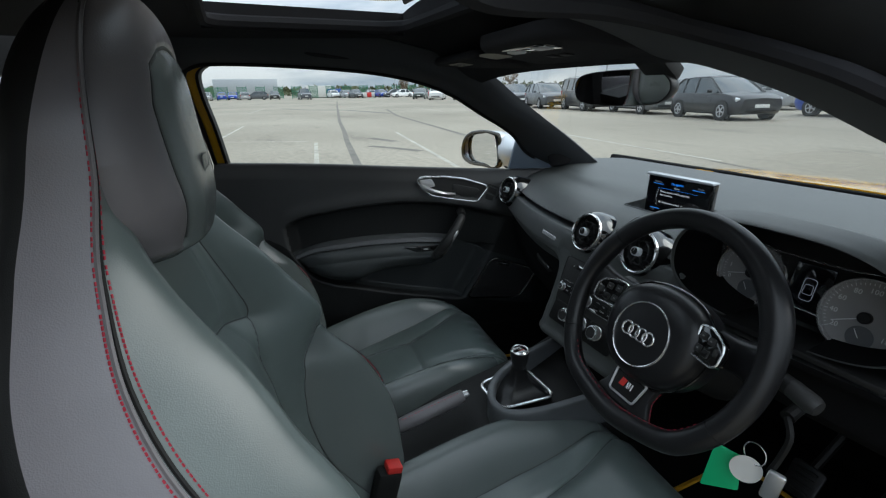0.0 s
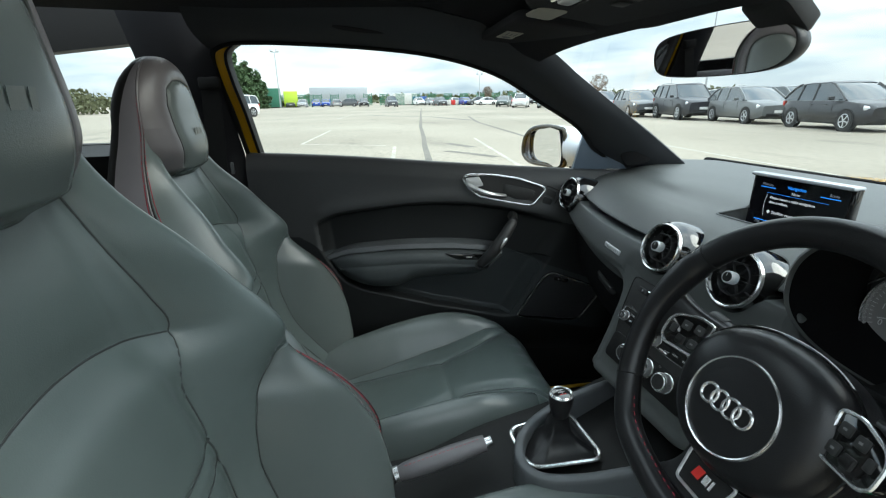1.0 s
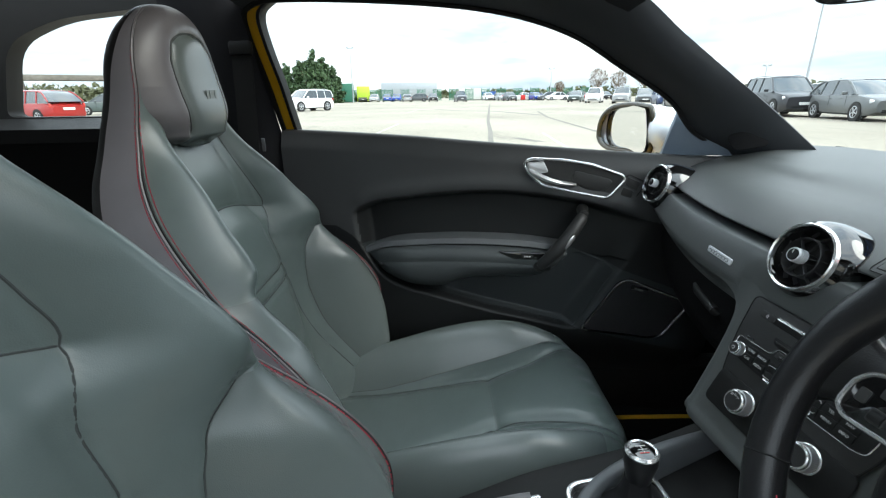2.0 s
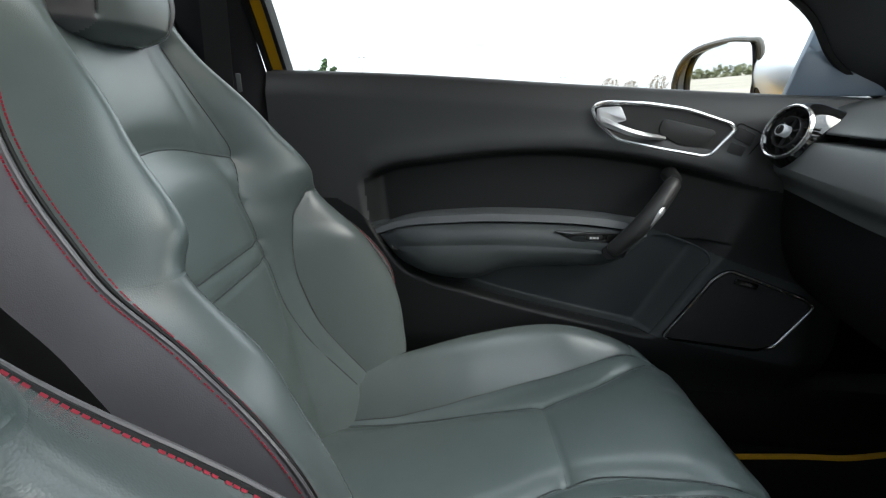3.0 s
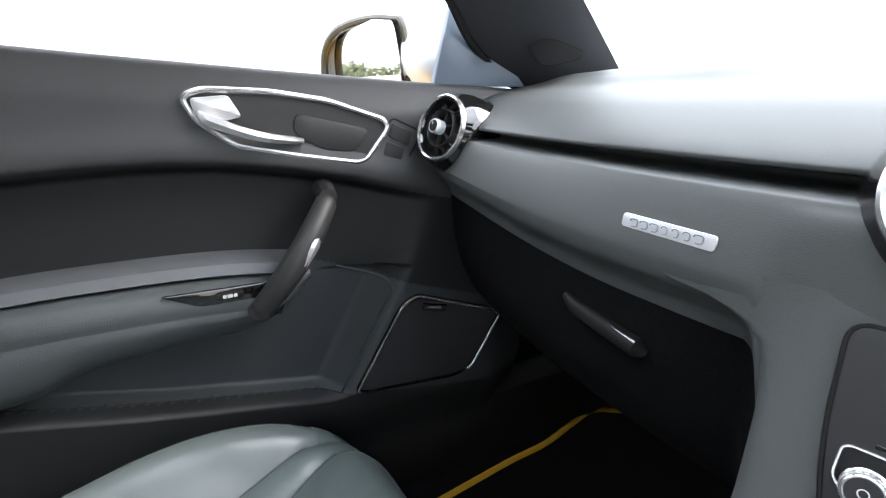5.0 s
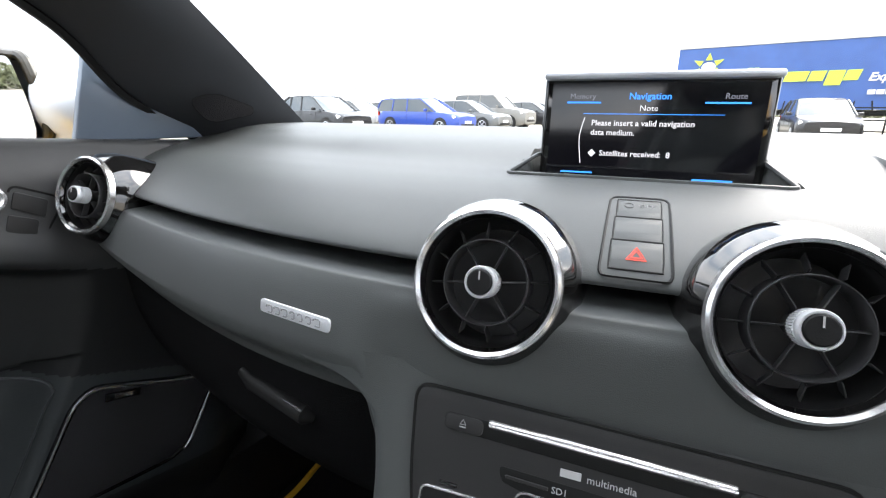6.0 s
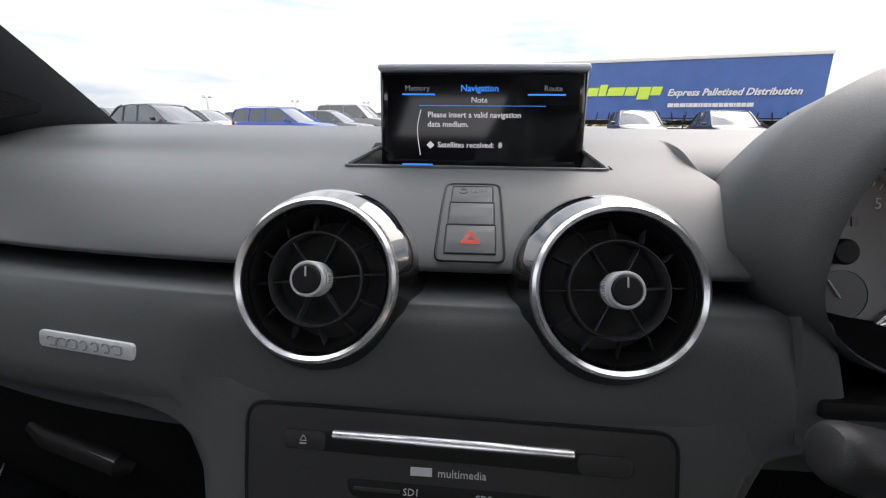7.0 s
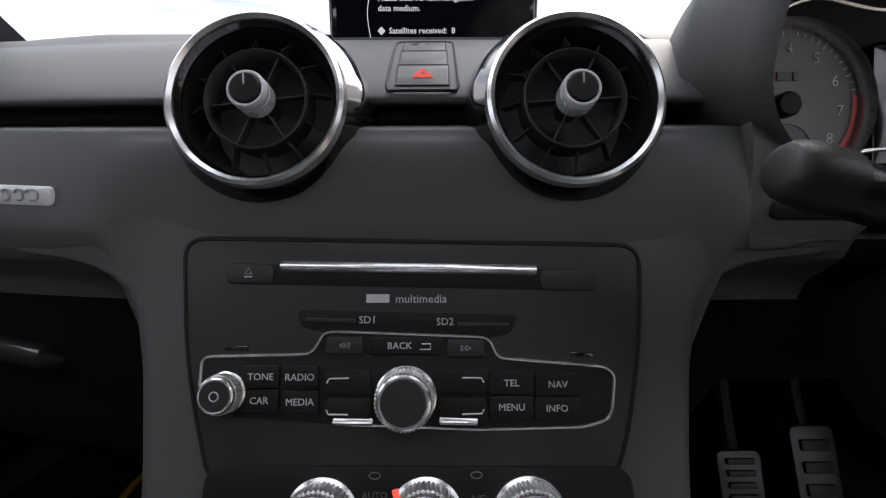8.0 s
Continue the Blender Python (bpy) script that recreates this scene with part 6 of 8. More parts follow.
for t, x, y, w, h in keys:
    kb = part("key", prism(rounded([(x - w / 2, y - h / 2), (x + w / 2, y - h / 2), (x + w / 2, y + h / 2), (x - w / 2, y + h / 2)], 0.0012), 0.0022, 0.0005, ST @ Matrix.Translation((0, 0, 0.0015))), M_BLACK, bf)
    words(t, 0.0045, ST @ Matrix.Translation((x - (0.003 if t == "BACK" else 0), y, 0.0039)), M_WHITE, kb, depth=0.0001)
    if t == "BACK":
        part("arrow_mark", moved(tube([(x + 0.0065, y - 0.0016, 0.0040), (x + 0.0115, y - 0.0016, 0.0040), (x + 0.0115, y + 0.0010, 0.0040), (x + 0.0075, y + 0.0010, 0.0040)], 0.0003, 4), ST), M_WHITE, kb)
for x, y, d in ((-0.0329, 0.0197, -1), (0.0242, 0.0181, 1)):
    kb = part("key", prism(rounded([(x - 0.0090, y - 0.0039), (x + 0.0090, y - 0.0039), (x + 0.0082, y + 0.0039), (x - 0.0082, y + 0.0039)], 0.0012), 0.0022, 0.0005, ST @ Matrix.Translation((0, 0, 0.0015))), M_PANEL, bf)
    for o in (-0.0012, 0.0012):
        part("skip_mark", moved(tube([(x + o + d * 0.001, y, 0), (x + o - d * 0.001, y + 0.0013, 0), (x + o - d * 0.001, y - 0.0013, 0)], 0.00025, 4, closed=True), ST @ Matrix.Translation((0, 0, 0.0039))), M_WHITE, kb)
KX, KY = -0.0042, -0.0035
for sx, sy in ((-1, 1), (-1, -1), (1, 1), (1, -1)):
    kb = part("key", prism(rounded([(KX + sx * 0.0155, KY + sy * 0.0008), (KX + sx * 0.037, KY + sy * 0.0008), (KX + sx * 0.039, KY + sy * 0.0118), (KX + sx * 0.0165, KY + sy * 0.0118)], 0.002), 0.0022, 0.0005, ST @ Matrix.Translation((0, 0, 0.0015))), M_BLACK, bf)
    part("corner_mark", moved(tube([(KX + sx * 0.0265, KY + sy * 0.0082, 0.0040), (KX + sx * 0.0355, KY + sy * 0.0080, 0.0040), (KX + sx * 0.0365, KY + sy * 0.0060, 0.0040)], 0.0004, 4), ST), M_WHITE, kb)


def rotary(c, r, h, parent, m, cap=M_PANEL, n=44):
    mm = m @ Matrix.Translation(c)
    kn = part("rotary_knob", lathe([(r * 1.12, 0.0), (r * 1.12, 0.002), (r, 0.003), (r * 0.98, h * 0.82), (r * 0.94, h * 0.95), (r * 0.86, h), (r * 0.78, h * 0.99)], 48, mm), M_CHROME, parent, "knurled chrome knob")
    part("knob_cap", lathe([(r * 0.80, h * 0.985), (r * 0.77, h * 1.01), (r * 0.6, h * 1.005), (0.0, h * 0.995)], 40, mm), cap, kn)
    part("knurling", knurl(mm, r, h * 0.17, h * 0.80, n), M_ALU, kn, smooth=False)
    return kn


rotary((-0.0880, -0.0015, 0.002), 0.0086, 0.012, fp, ST)
part("power_mark", moved(tube([(-0.0880 + 0.0020 * math.cos(a), -0.0015 + 0.0020 * math.sin(a), 0.0144) for a in np.linspace(0, 2 * math.pi, 14, endpoint=False)], 0.0003, 4, closed=True), ST), M_WHITE, fp)
rotary((-0.0040, -0.0040, 0.002), 0.0128, 0.016, fp, ST)
for x0, x1 in ((-0.0377, -0.0190), (0.0115, 0.0294)):
    part("knob_chrome_bar", box(x1 - x0, 0.0030, 0.0030, 0.0006, ST @ pose((x0 + x1) / 2, -0.0150, 0.003, -38, 0, -1.5)), M_CHROME, fp, "chrome bar beside the main knob")
# climate panel, painted darker than the radio plate for light falling off below
cp = part("climate_panel", prism(rounded([(-0.098, -0.084), (0.102, -0.086), (0.100, -0.036), (-0.096, -0.034)], 0.010), 0.002, 0.001, ST @ Matrix.Translation((0, 0, 0.0004))), M_BLACK, dash)
for x in (-0.0415, 0.0055, 0.0520):
    kn = rotary((x, -0.0555, 0.002), 0.0148, 0.018, cp, ST)
    if x < 0.05:
        for i, t in enumerate(("20", "22", "24")):
            a = radians(125 - 35 * i)
            words(t, 0.0042, ST @ Matrix.Translation((x + 0.0085 * math.cos(a), -0.0555 + 0.0085 * math.sin(a), 0.0212)), M_WHITE, kn, depth=0.0001)
part("red_lamp", box(0.0030, 0.008, 0.002, 0.0006, ST @ pose(-0.0065, -0.0445, 0.014, 0, 0, 15)), M_REDGLOW, cp)
words("AUTO", 0.0042, ST @ Matrix.Translation((-0.0179, -0.0475, 0.0028)), M_GREYPRINT, cp, depth=0.0001)
words("A/C", 0.0042, ST @ Matrix.Translation((0.0290, -0.0490, 0.0028)), M_GREYPRINT, cp, depth=0.0001)
for x in (-0.018, 0.0285):
    part("print_symbol", moved(tube([(x + 0.0026 * math.cos(a), -0.0388 + 0.0015 * math.sin(a), 0.0028) for a in np.linspace(0, 2 * math.pi, 10, endpoint=False)], 0.0003, 4, closed=True), ST), M_GREYPRINT, cp)

# ---- steering column, wheel ----
WC = Vector((0.277, -0.118, 0.808))
WN = Vector((-0.064, -0.904, 0.422)).normalized()
WM = facing(WC, WN)
wheel = thing("steering_wheel", WM, "black leather flat-bottomed steering wheel with metal trim", "steering wheel")


def rim_r(a):
    """Radius of the rim at an angle; flat below."""
    s = math.sin(a)
    return 0.1665 - 0.014 * float(sstep(-0.72, -1.0, s))


pts = []
for a in np.linspace(0, 2 * math.pi, 120, endpoint=False):
    r = rim_r(a)
    pts.append((r * math.cos(a), r * math.sin(a), 0.0))
rim = part("rim", tube(pts, [0.0158 + 0.002 * math.exp(-((((i / 120 * 360) - 150) % 360) / 18) ** 2) + 0.002 * math.exp(-((((i / 120 * 360) - 30)) / 18) ** 2) for i in range(120)], 18, closed=True), M_WHEEL, wheel, "worn black leather rim")
for a in (0.66, 2.48, 3.62, 5.80):
    r = rim_r(a)
    c = Vector((r * math.cos(a), r * math.sin(a), 0))
    t = Vector((-math.sin(a), math.cos(a), 0))
    rr = Vector((math.cos(a), math.sin(a), 0))
    part("seam", tube([c + rr * (0.0163 * math.cos(b)) + Vector((0, 0, 0.0163 * math.sin(b))) for b in np.linspace(0, 2 * math.pi, 20, endpoint=False)], 0.0008, 5, closed=True), M_BLACK, rim)
for a0, a1 in ((2.55, 3.6), (-0.5, 0.6), (3.8, 5.7)):
    st = [((rim_r(a) - 0.0159) * math.cos(a), (rim_r(a) - 0.0159) * math.sin(a), 0.004) for a in np.linspace(a0, a1, 60)]
    part("stitching", stitches(st, 0.004, 0.003, 0.0007), M_RED, rim, "red stitching", smooth=False)
# hub and airbag pad
ol = [(0.087 * math.copysign(abs(math.cos(q)) ** 0.92, math.cos(q)), 0.0035 + (0.0655 if math.sin(q) > 0 else 0.0845) * math.copysign(abs(math.sin(q)) ** 0.92, math.sin(q))) for q in np.linspace(0, 2 * math.pi, 64, endpoint=False)]
rows = []
for sc, z in ((1.0, -0.05), (1.03, -0.022), (1.0, -0.006), (0.94, 0.004), (0.83, 0.011), (0.68, 0.0155), (0.5, 0.018), (0.3, 0.019), (0.02, 0.0195)):
    rows.append([(p[0] * sc, p[1] * sc - 0.010, z) for p in ol])
pad = part("airbag_pad", grid_mesh(np.array(rows), close_v=True), M_WHEEL, wheel, "black padded hub", angle=0)
pad_edge = [(p[0] * 1.05, p[1] * 1.05 - 0.010, -0.014) for p in ol]
part("pad_gap", tube(pad_edge, 0.0016, 6, closed=True), M_GLOSS, pad)
HUB = Matrix.Translation((0, -0.021, -0.0035))
part("pad_ring", lathe([(0.0468, 0.019), (0.0476, 0.0222), (0.0490, 0.0230), (0.0502, 0.021), (0.0502, 0.014)], 64, HUB), M_CHROME, pad, "thin chrome circle")
part("pad_disc", lathe([(0.047, 0.0205), (0.030, 0.0235), (0.0, 0.0245)], 48, HUB), M_WHEEL, pad)
for i in range(4):
    cx = (i - 1.5) * 0.0138
    part("ring_emblem", tube([(cx + 0.0096 * math.cos(a), -0.021 + 0.0096 * math.sin(a), 0.0225 + 0.0006 * (i % 2)) for a in np.linspace(0, 2 * math.pi, 28, endpoint=False)], 0.0017, 6, closed=True), M_CHROME, pad, "chrome ring")
# spokes, set back behind the pad
for side in (-1, 1):
    rows = []
    for s in np.linspace(0, 1, 16):
        x = side * (0.060 + 0.102 * s)
        top = 0.036 + 0.004 * s + 0.022 * s ** 5
        low = -0.018 + 0.020 * s - 0.030 * s ** 6
        z = -0.032 + 0.034 * s ** 1.6
        rows.append([(x, top, z - 0.010), (x, top - 0.003, z - 0.002), (x, top - 0.010, z + 0.001), (x, (top + low) / 2, z + 0.002), (x, low + 0.010, z + 0.001), (x, low + 0.003, z - 0.002), (x, low, z - 0.010), (x, (top + low) / 2, z - 0.018)])
    s_ob = part("spoke", grid_mesh(np.array(rows), close_v=True, flip=side > 0), M_WHEEL, wheel, "black leather spoke", angle=0)
    SW = Matrix.Translation((side * 0.007, 0, -0.016)) @ Matrix.Rotation(radians(-side * 14), 4, "Y")
    bo = rounded([(side * 0.066, 0.034), (side * 0.086, 0.036), (side * 0.112, 0.026), (side * 0.118, 0.016), (side * 0.118, -0.004), (side * 0.110, -0.010), (side * 0.072, -0.008)], 0.005, 4)
    part("switch_face", moved(prism(bo, 0.010, 0.001), SW @ Matrix.Translation((0, 0, -0.006))), M_GLOSS, s_ob)
    part("switch_trim", moved(tube([(x, y, 0.0042) for x, y in bo], 0.0017, 6, closed=True), SW), M_CHROME, s_ob, "satin chrome switch surround")
    for bx, by in ((0.079, 0.022), (0.095, 0.020), (0.079, 0.004), (0.094, 0.002), (0.108, 0.010)):
        ww = 0.0055 if bx < 0.1 else 0.0035
        part("switch_key", moved(prism(rounded([(side * bx - ww, by - 0.0052), (side * bx + ww, by - 0.0052), (side * bx + ww, by + 0.0052), (side * bx - ww, by + 0.0052)], 0.002), 0.0020, 0.0007), SW @ Matrix.Translation((0, 0, 0.004))), M_PANEL, s_ob)
        if bx < 0.1:
            part("key_print", box(0.0034, 0.0020, 0.0003, 0, SW @ Matrix.Translation((side * bx, by, 0.0063))), M_GREYPRINT, s_ob)
    part("scroll_wheel", moved(tube([(side * 0.094 - 0.004, 0.002, 0.004), (side * 0.094 + 0.004, 0.002, 0.004)], 0.0048, 12), SW), M_BLACK, s_ob)
low = prism(rounded([(-0.046, -0.060), (0.046, -0.060), (0.040, -0.112), (0.060, -0.146), (-0.060, -0.146), (-0.040, -0.112)], 0.014), 0.016, 0.006, Matrix.Translation((0, 0, -0.046)) @ Matrix.Rotation(radians(-9), 4, "X"), both=True)
l_ob = part("lower_spoke", low, M_WHEEL, wheel, "black lower spoke with a metal-edged plate")
LP = Matrix.Translation((0, -0.105, -0.0130)) @ Matrix.Rotation(radians(-9), 4, "X")
po = rounded([(-0.031, 0.016), (0.031, 0.016), (0.025, -0.020), (-0.025, -0.020)], 0.005)
part("spoke_plate", moved(prism(po, 0.004, 0.0012), LP), M_BLACK, l_ob)
part("plate_trim", moved(tube([(x, y, 0.0042) for x, y in po], 0.0019, 6, closed=True), LP), M_ALU, l_ob, "satin metal plate edge")
part("red_mark", prism([(-0.014, -0.006), (-0.004, -0.006), (-0.002, 0.006), (-0.012, 0.006)], 0.001, 0, LP @ Matrix.Translation((0, 0, 0.0042))), M_REDPLASTIC, l_ob)
bars([0.007, 0.003], 0.010, LP @ Matrix.Translation((0.006, 0, 0.0048)), M_CHROME, l_ob, gap=0.2)
for x0 in (0.043, 0.047):
    part("stitching", stitches([(x0, -0.082, -0.026), (x0 - 0.005, -0.108, -0.022), (x0 + 0.008, -0.134, -0.018)], 0.004, 0.003, 0.0007), M_RED, wheel, "red stitching", smooth=False)
part("column_cover", tube([(0, -0.01, -0.04), (0, -0.02, -0.09), (0, -0.03, -0.20)], [0.045, 0.055, 0.06], 20), M_BLACK, wheel)
# stalks
st1 = thing("indicator_stalk", pose(0.160, -0.016, 0.797), "black plastic indicator stalk on the steering column", "stalk")
part("arm", tube([(0.085, 0.002, -0.026), (0.03, -0.006, -0.010), (-0.014, -0.008, 0.003)], [0.0105, 0.0110, 0.0120], 18, flat=0.86), M_WHEEL, st1)
part("tip", tube([(-0.013, -0.008, 0.003), (-0.0145, -0.008, 0.0035), (-0.026, -0.009, 0.0065), (-0.031, -0.009, 0.0078), (-0.0335, -0.009, 0.0084), (-0.0345, -0.009, 0.0087)], [0.0122, 0.0131, 0.0128, 0.0118, 0.0098, 0.0070], 20, flat=0.88), M_PANEL, st1, "satin grey stalk tip")
bars([0.0045, 0.0045, 0.005], 0.0036, Matrix.Translation((0.003, -0.0195, 0.0045)) @ facing((0, 0, 0), (-0.05, -0.97, 0.2)), M_GREYPRINT, st1, gap=0.4)
st2 = thing("wiper_stalk", pose(0.385, -0.03, 0.785), "black plastic wiper stalk on the steering column", "stalk")
part("arm", tube([(-0.06, 0.01, -0.005), (0.0, -0.002, -0.006), (0.05, -0.012, -0.012)], [0.011, 0.0115, 0.0125], 14), M_BLACK, st2)
part("tip", tube([(0.048, -0.011, -0.0115), (0.078, -0.018, -0.016), (0.086, -0.019, -0.017)], [0.0125, 0.0132, 0.010], 16), M_PANEL, st2, "satin grey stalk tip")
bars([0.006, 0.004, 0.006], 0.004, Matrix.Translation((0.025, -0.0225, -0.006)) @ facing((0, 0, 0), (0.1, -0.95, 0.25)), M_WHITE, st2, gap=0.4)
# keys hanging at the ignition
kr = thing("car_keys", pose(0.425, -0.012, 0.69), "bunch of car keys with green and white tags", "keys")
part("key_blade", tube([(0.0, 0.05, 0.035), (0.0, 0.0, 0.02)], [0.008, 0.010], 10), M_BLACK, kr)
part("chain", tube(smooth_line([(0.0, 0.0, 0.02), (0.015, -0.012, 0.0), (0.010, -0.014, -0.04), (0.002, -0.012, -0.07)], 20), 0.005, 6), M_BLACK, kr)
part("key_fob", box(0.022, 0.010, 0.055, 0.004, pose(0.012, -0.016, -0.085, 8, 6, 20)), M_ALU, kr)
part("key_ring", tube([(-0.02 + 0.016 * math.cos(a), -0.014, -0.055 + 0.018 * math.sin(a)) for a in np.linspace(0, 2 * math.pi, 24, endpoint=False)], 0.001, 6, closed=True), M_CHROME, kr)
part("paper_tag", lathe([(0.0, 0.0), (0.021, 0.0), (0.021, 0.0012), (0.0, 0.0012)], 30, pose(-0.024, -0.020, -0.084, 80, 10, 30)), M_PAPER, kr, "round white paper tag")
part("green_tag", prism(rounded([(-0.028, -0.036), (0.024, -0.032), (0.030, 0.022), (-0.004, 0.036)], 0.004), 0.002, 0.0005, pose(-0.060, -0.022, -0.108, 75, -12, 30)), M_GREEN, kr, "bright green card tag")

# driver side lower panel
part("light_switch", moved(box(0.07, 0.02, 0.06, 0.008, pose(0.60, 0.03, 0.70, -10)), DO), M_PANEL, dash)
part("panel_key", moved(box(0.018, 0.006, 0.012, 0.002, pose(0.56, 0.018, 0.685, -10)), DO), M_TRIM, dash)

# pedals
for nm, x, lab in (("clutch_pedal", 0.32, "metal clutch pedal with rubber strips"), ("brake_pedal", 0.433, "metal brake pedal with rubber strips"), ("accelerator_pedal", 0.542, "metal accelerator pedal with rubber strips")):
    pd = thing(nm, pose(x, 0.36, 0.335, -28), lab, "pedal")
    h = 0.14 if nm.startswith("acc") else 0.075
    part("arm", tube([(0, 0.01, 0.02), (0.01, 0.03, 0.12), (0.01, 0.02, 0.26)], 0.009, 8), M_BLACK, pd)
    part("plate", prism(rounded([(-0.03, -h / 2), (0.03, -h / 2), (0.032, h / 2), (-0.032, h / 2)], 0.012), 0.006, 0.002, pose(0, 0, 0, 90)), M_PEDAL, pd, "worn brushed metal plate, darkened for footwell shade")
    for i in range(4):
        part("rubber_strip", box(0.040, 0.006, h * 0.11, 0.002, Matrix.Translation((0, -0.008, (i - 1.5) * h * 0.21))), M_BLACK, pd)

# ---- centre console ----
con = thing("centre_console", pose(-0.05, -0.20, 0.175), "dark plastic centre console with gear lever opening", "console")
CO = con.matrix_world.inverted()
rows = []
for y in np.linspace(0.06, -0.90, 40):
    z = float(curve_at([(-0.90, 0.44), (-0.55, 0.44), (-0.40, 0.43), (-0.25, 0.47), (-0.05, 0.50), (0.06, 0.53)], y))
    c = -0.045 + 0.06 * (y + 0.1) * 0.8
    hw = float(curve_at([(-0.90, 0.085), (-0.40, 0.088), (-0.2, 0.105), (0.06, 0.135)], y))
    row = [(c - hw - 0.03, y, 0.17), (c - hw - 0.012, y, z - 0.10), (c - hw - 0.002, y, z - 0.02), (c - hw + 0.006, y, z - 0.004), (c - hw + 0.02, y, z), (c, y, z - 0.004), (c + hw - 0.02, y, z), (c + hw - 0.006, y, z - 0.004), (c + hw + 0.002, y, z - 0.02), (c + hw + 0.012, y, z - 0.10), (c + hw + 0.03, y, 0.17)]
    rows.append(row)
me = grid_mesh(np.array(rows))
me.transform(CO)
part("body", me, M_BLACK, con, angle=40)
# raised rail round the gear lever tray
RAIL = [(-0.126, 0.10, 0.552), (-0.118, 0.04, 0.548), (-0.101, -0.07, 0.541), (-0.074, -0.155, 0.535), (-0.038, -0.212, 0.529), (0.012, -0.238, 0.525), (0.056, -0.222, 0.524), (0.080, -0.16, 0.527), (0.094, -0.07, 0.534), (0.112, 0.04, 0.542), (0.118, 0.10, 0.548)]
rows = []
sm = [Vector(q) for q in smooth_line(RAIL, 80)]
for i, q in enumerate(sm):
    d = (sm[min(i + 1, len(sm) - 1)] - sm[max(i - 1, 0)]).normalized()
    sd = d.cross(Vector((0, 0, 1))).normalized()
    rows.append([q + sd * w + Vector((0, 0, h)) for w, h in ((0.004, -0.075), (0.0055, -0.01), (0.005, -0.002), (0.003, 0.0), (-0.007, 0.0015), (-0.010, -0.001), (-0.012, -0.008), (-0.016, -0.075))])
part("tray_rail", moved(mesh_bm(grid_mesh(np.array([[tuple(v) for v in r] for r in rows]))), CO), M_TRIM, con, "satin grey raised rail", angle=50)
gl = thing("gear_lever", pose(-0.03, -0.145, 0.50), "gear lever with chrome-ringed knob and leather gaiter", "gear lever")
fo = rounded([(-0.050, -0.075), (0.050, -0.075), (0.062, 0.055), (-0.062, 0.055)], 0.025)
part("chrome_frame", tube([(x, y, 0.004) for x, y in fo], 0.0042, 8, closed=True, flat=0.8), M_CHROME, gl, "chrome frame round the gaiter")
rows = []
for s, sc in ((0.0, 0.95), (0.006, 0.88), (0.012, 0.66), (0.020, 0.44), (0.030, 0.31), (0.042, 0.25), (0.060, 0.21)):
    rows.append([(x * sc * (1 + 0.05 * math.sin(i * 1.9 + s * 90)), y * sc * (1 + 0.05 * math.sin(i * 1.9 + s * 90)), s) for i, (x, y) in enumerate(fo)])
part("gaiter", grid_mesh(np.array(rows), close_v=True), M_WHEEL, gl, "creased black leather gaiter", angle=0)
part("stem", tube([(0, 0, 0.055), (0, 0.0, 0.085)], [0.013, 0.012], 14), M_BLACK, gl)
part("knob", lathe([(0.0, 0.058), (0.015, 0.058), (0.0165, 0.066), (0.0205, 0.083), (0.0215, 0.093), (0.0205, 0.099)], 32, Matrix.Identity(4)), M_WHEEL, gl)
part("knob_ring", lathe([(0.0155, 0.098), (0.0205, 0.0975), (0.0208, 0.1005), (0.0175, 0.1035), (0.0155, 0.1025)], 32, closed=True), M_CHROME, gl, "chrome knob ring")
part("knob_top", lathe([(0.016, 0.1018), (0.010, 0.1030), (0.0, 0.1034)], 24), M_GLOSS, gl)
part("gear_print", tube([(-0.006, 0.006, 0.1036), (-0.006, -0.006, 0.1036)], 0.0006, 4), M_WHITE, gl)
part("gear_print", tube([(0.0, 0.006, 0.1036), (0.0, -0.006, 0.1036)], 0.0006, 4), M_WHITE, gl)
part("gear_print", tube([(0.006, 0.006, 0.1036), (0.006, -0.006, 0.1036)], 0.0006, 4), M_REDPLASTIC, gl)
part("gear_print", tube([(-0.006, 0.0, 0.1036), (0.006, 0.0, 0.1036)], 0.0006, 4), M_WHITE, gl)
# handbrake
hb = thing("handbrake", pose(-0.06, -0.40, 0.44), "leather handbrake lever with metal button", "handbrake")
p0, p1 = Vector((-0.005, -0.03, 0.025)), Vector((0.002, 0.128, 0.062))
part("grip", tube([p0.lerp(p1, s) for s in np.linspace(0, 1, 12)], [0.012, 0.0155, 0.0165, 0.017, 0.017, 0.017, 0.017, 0.017, 0.0165, 0.016, 0.0155, 0.014], 14), M_LEATHER2, hb, "black leather grip")
part("button", tube([p1, p1 + Vector((0, 0.012, 0.003))], [0.0095, 0.0085], 14), M_CHROME, hb, "chrome button")
part("collar", tube([p0 + Vector((0, -0.004, -0.001)), p0 + Vector((0, 0.004, 0.001))], 0.0145, 14), M_CHROME, hb, "chrome collar")
part("lever_base", tube([p0, p0 + Vector((0, -0.10, -0.06))], [0.011, 0.014], 10), M_BLACK, hb)
part("stitching", stitches([p0.lerp(p1, s) + Vector((0.004, -0.002, 0.0162)) for s in np.linspace(0.1, 0.95, 10)], 0.004, 0.003, 0.0006), M_RED, hb, "red stitching", smooth=False)
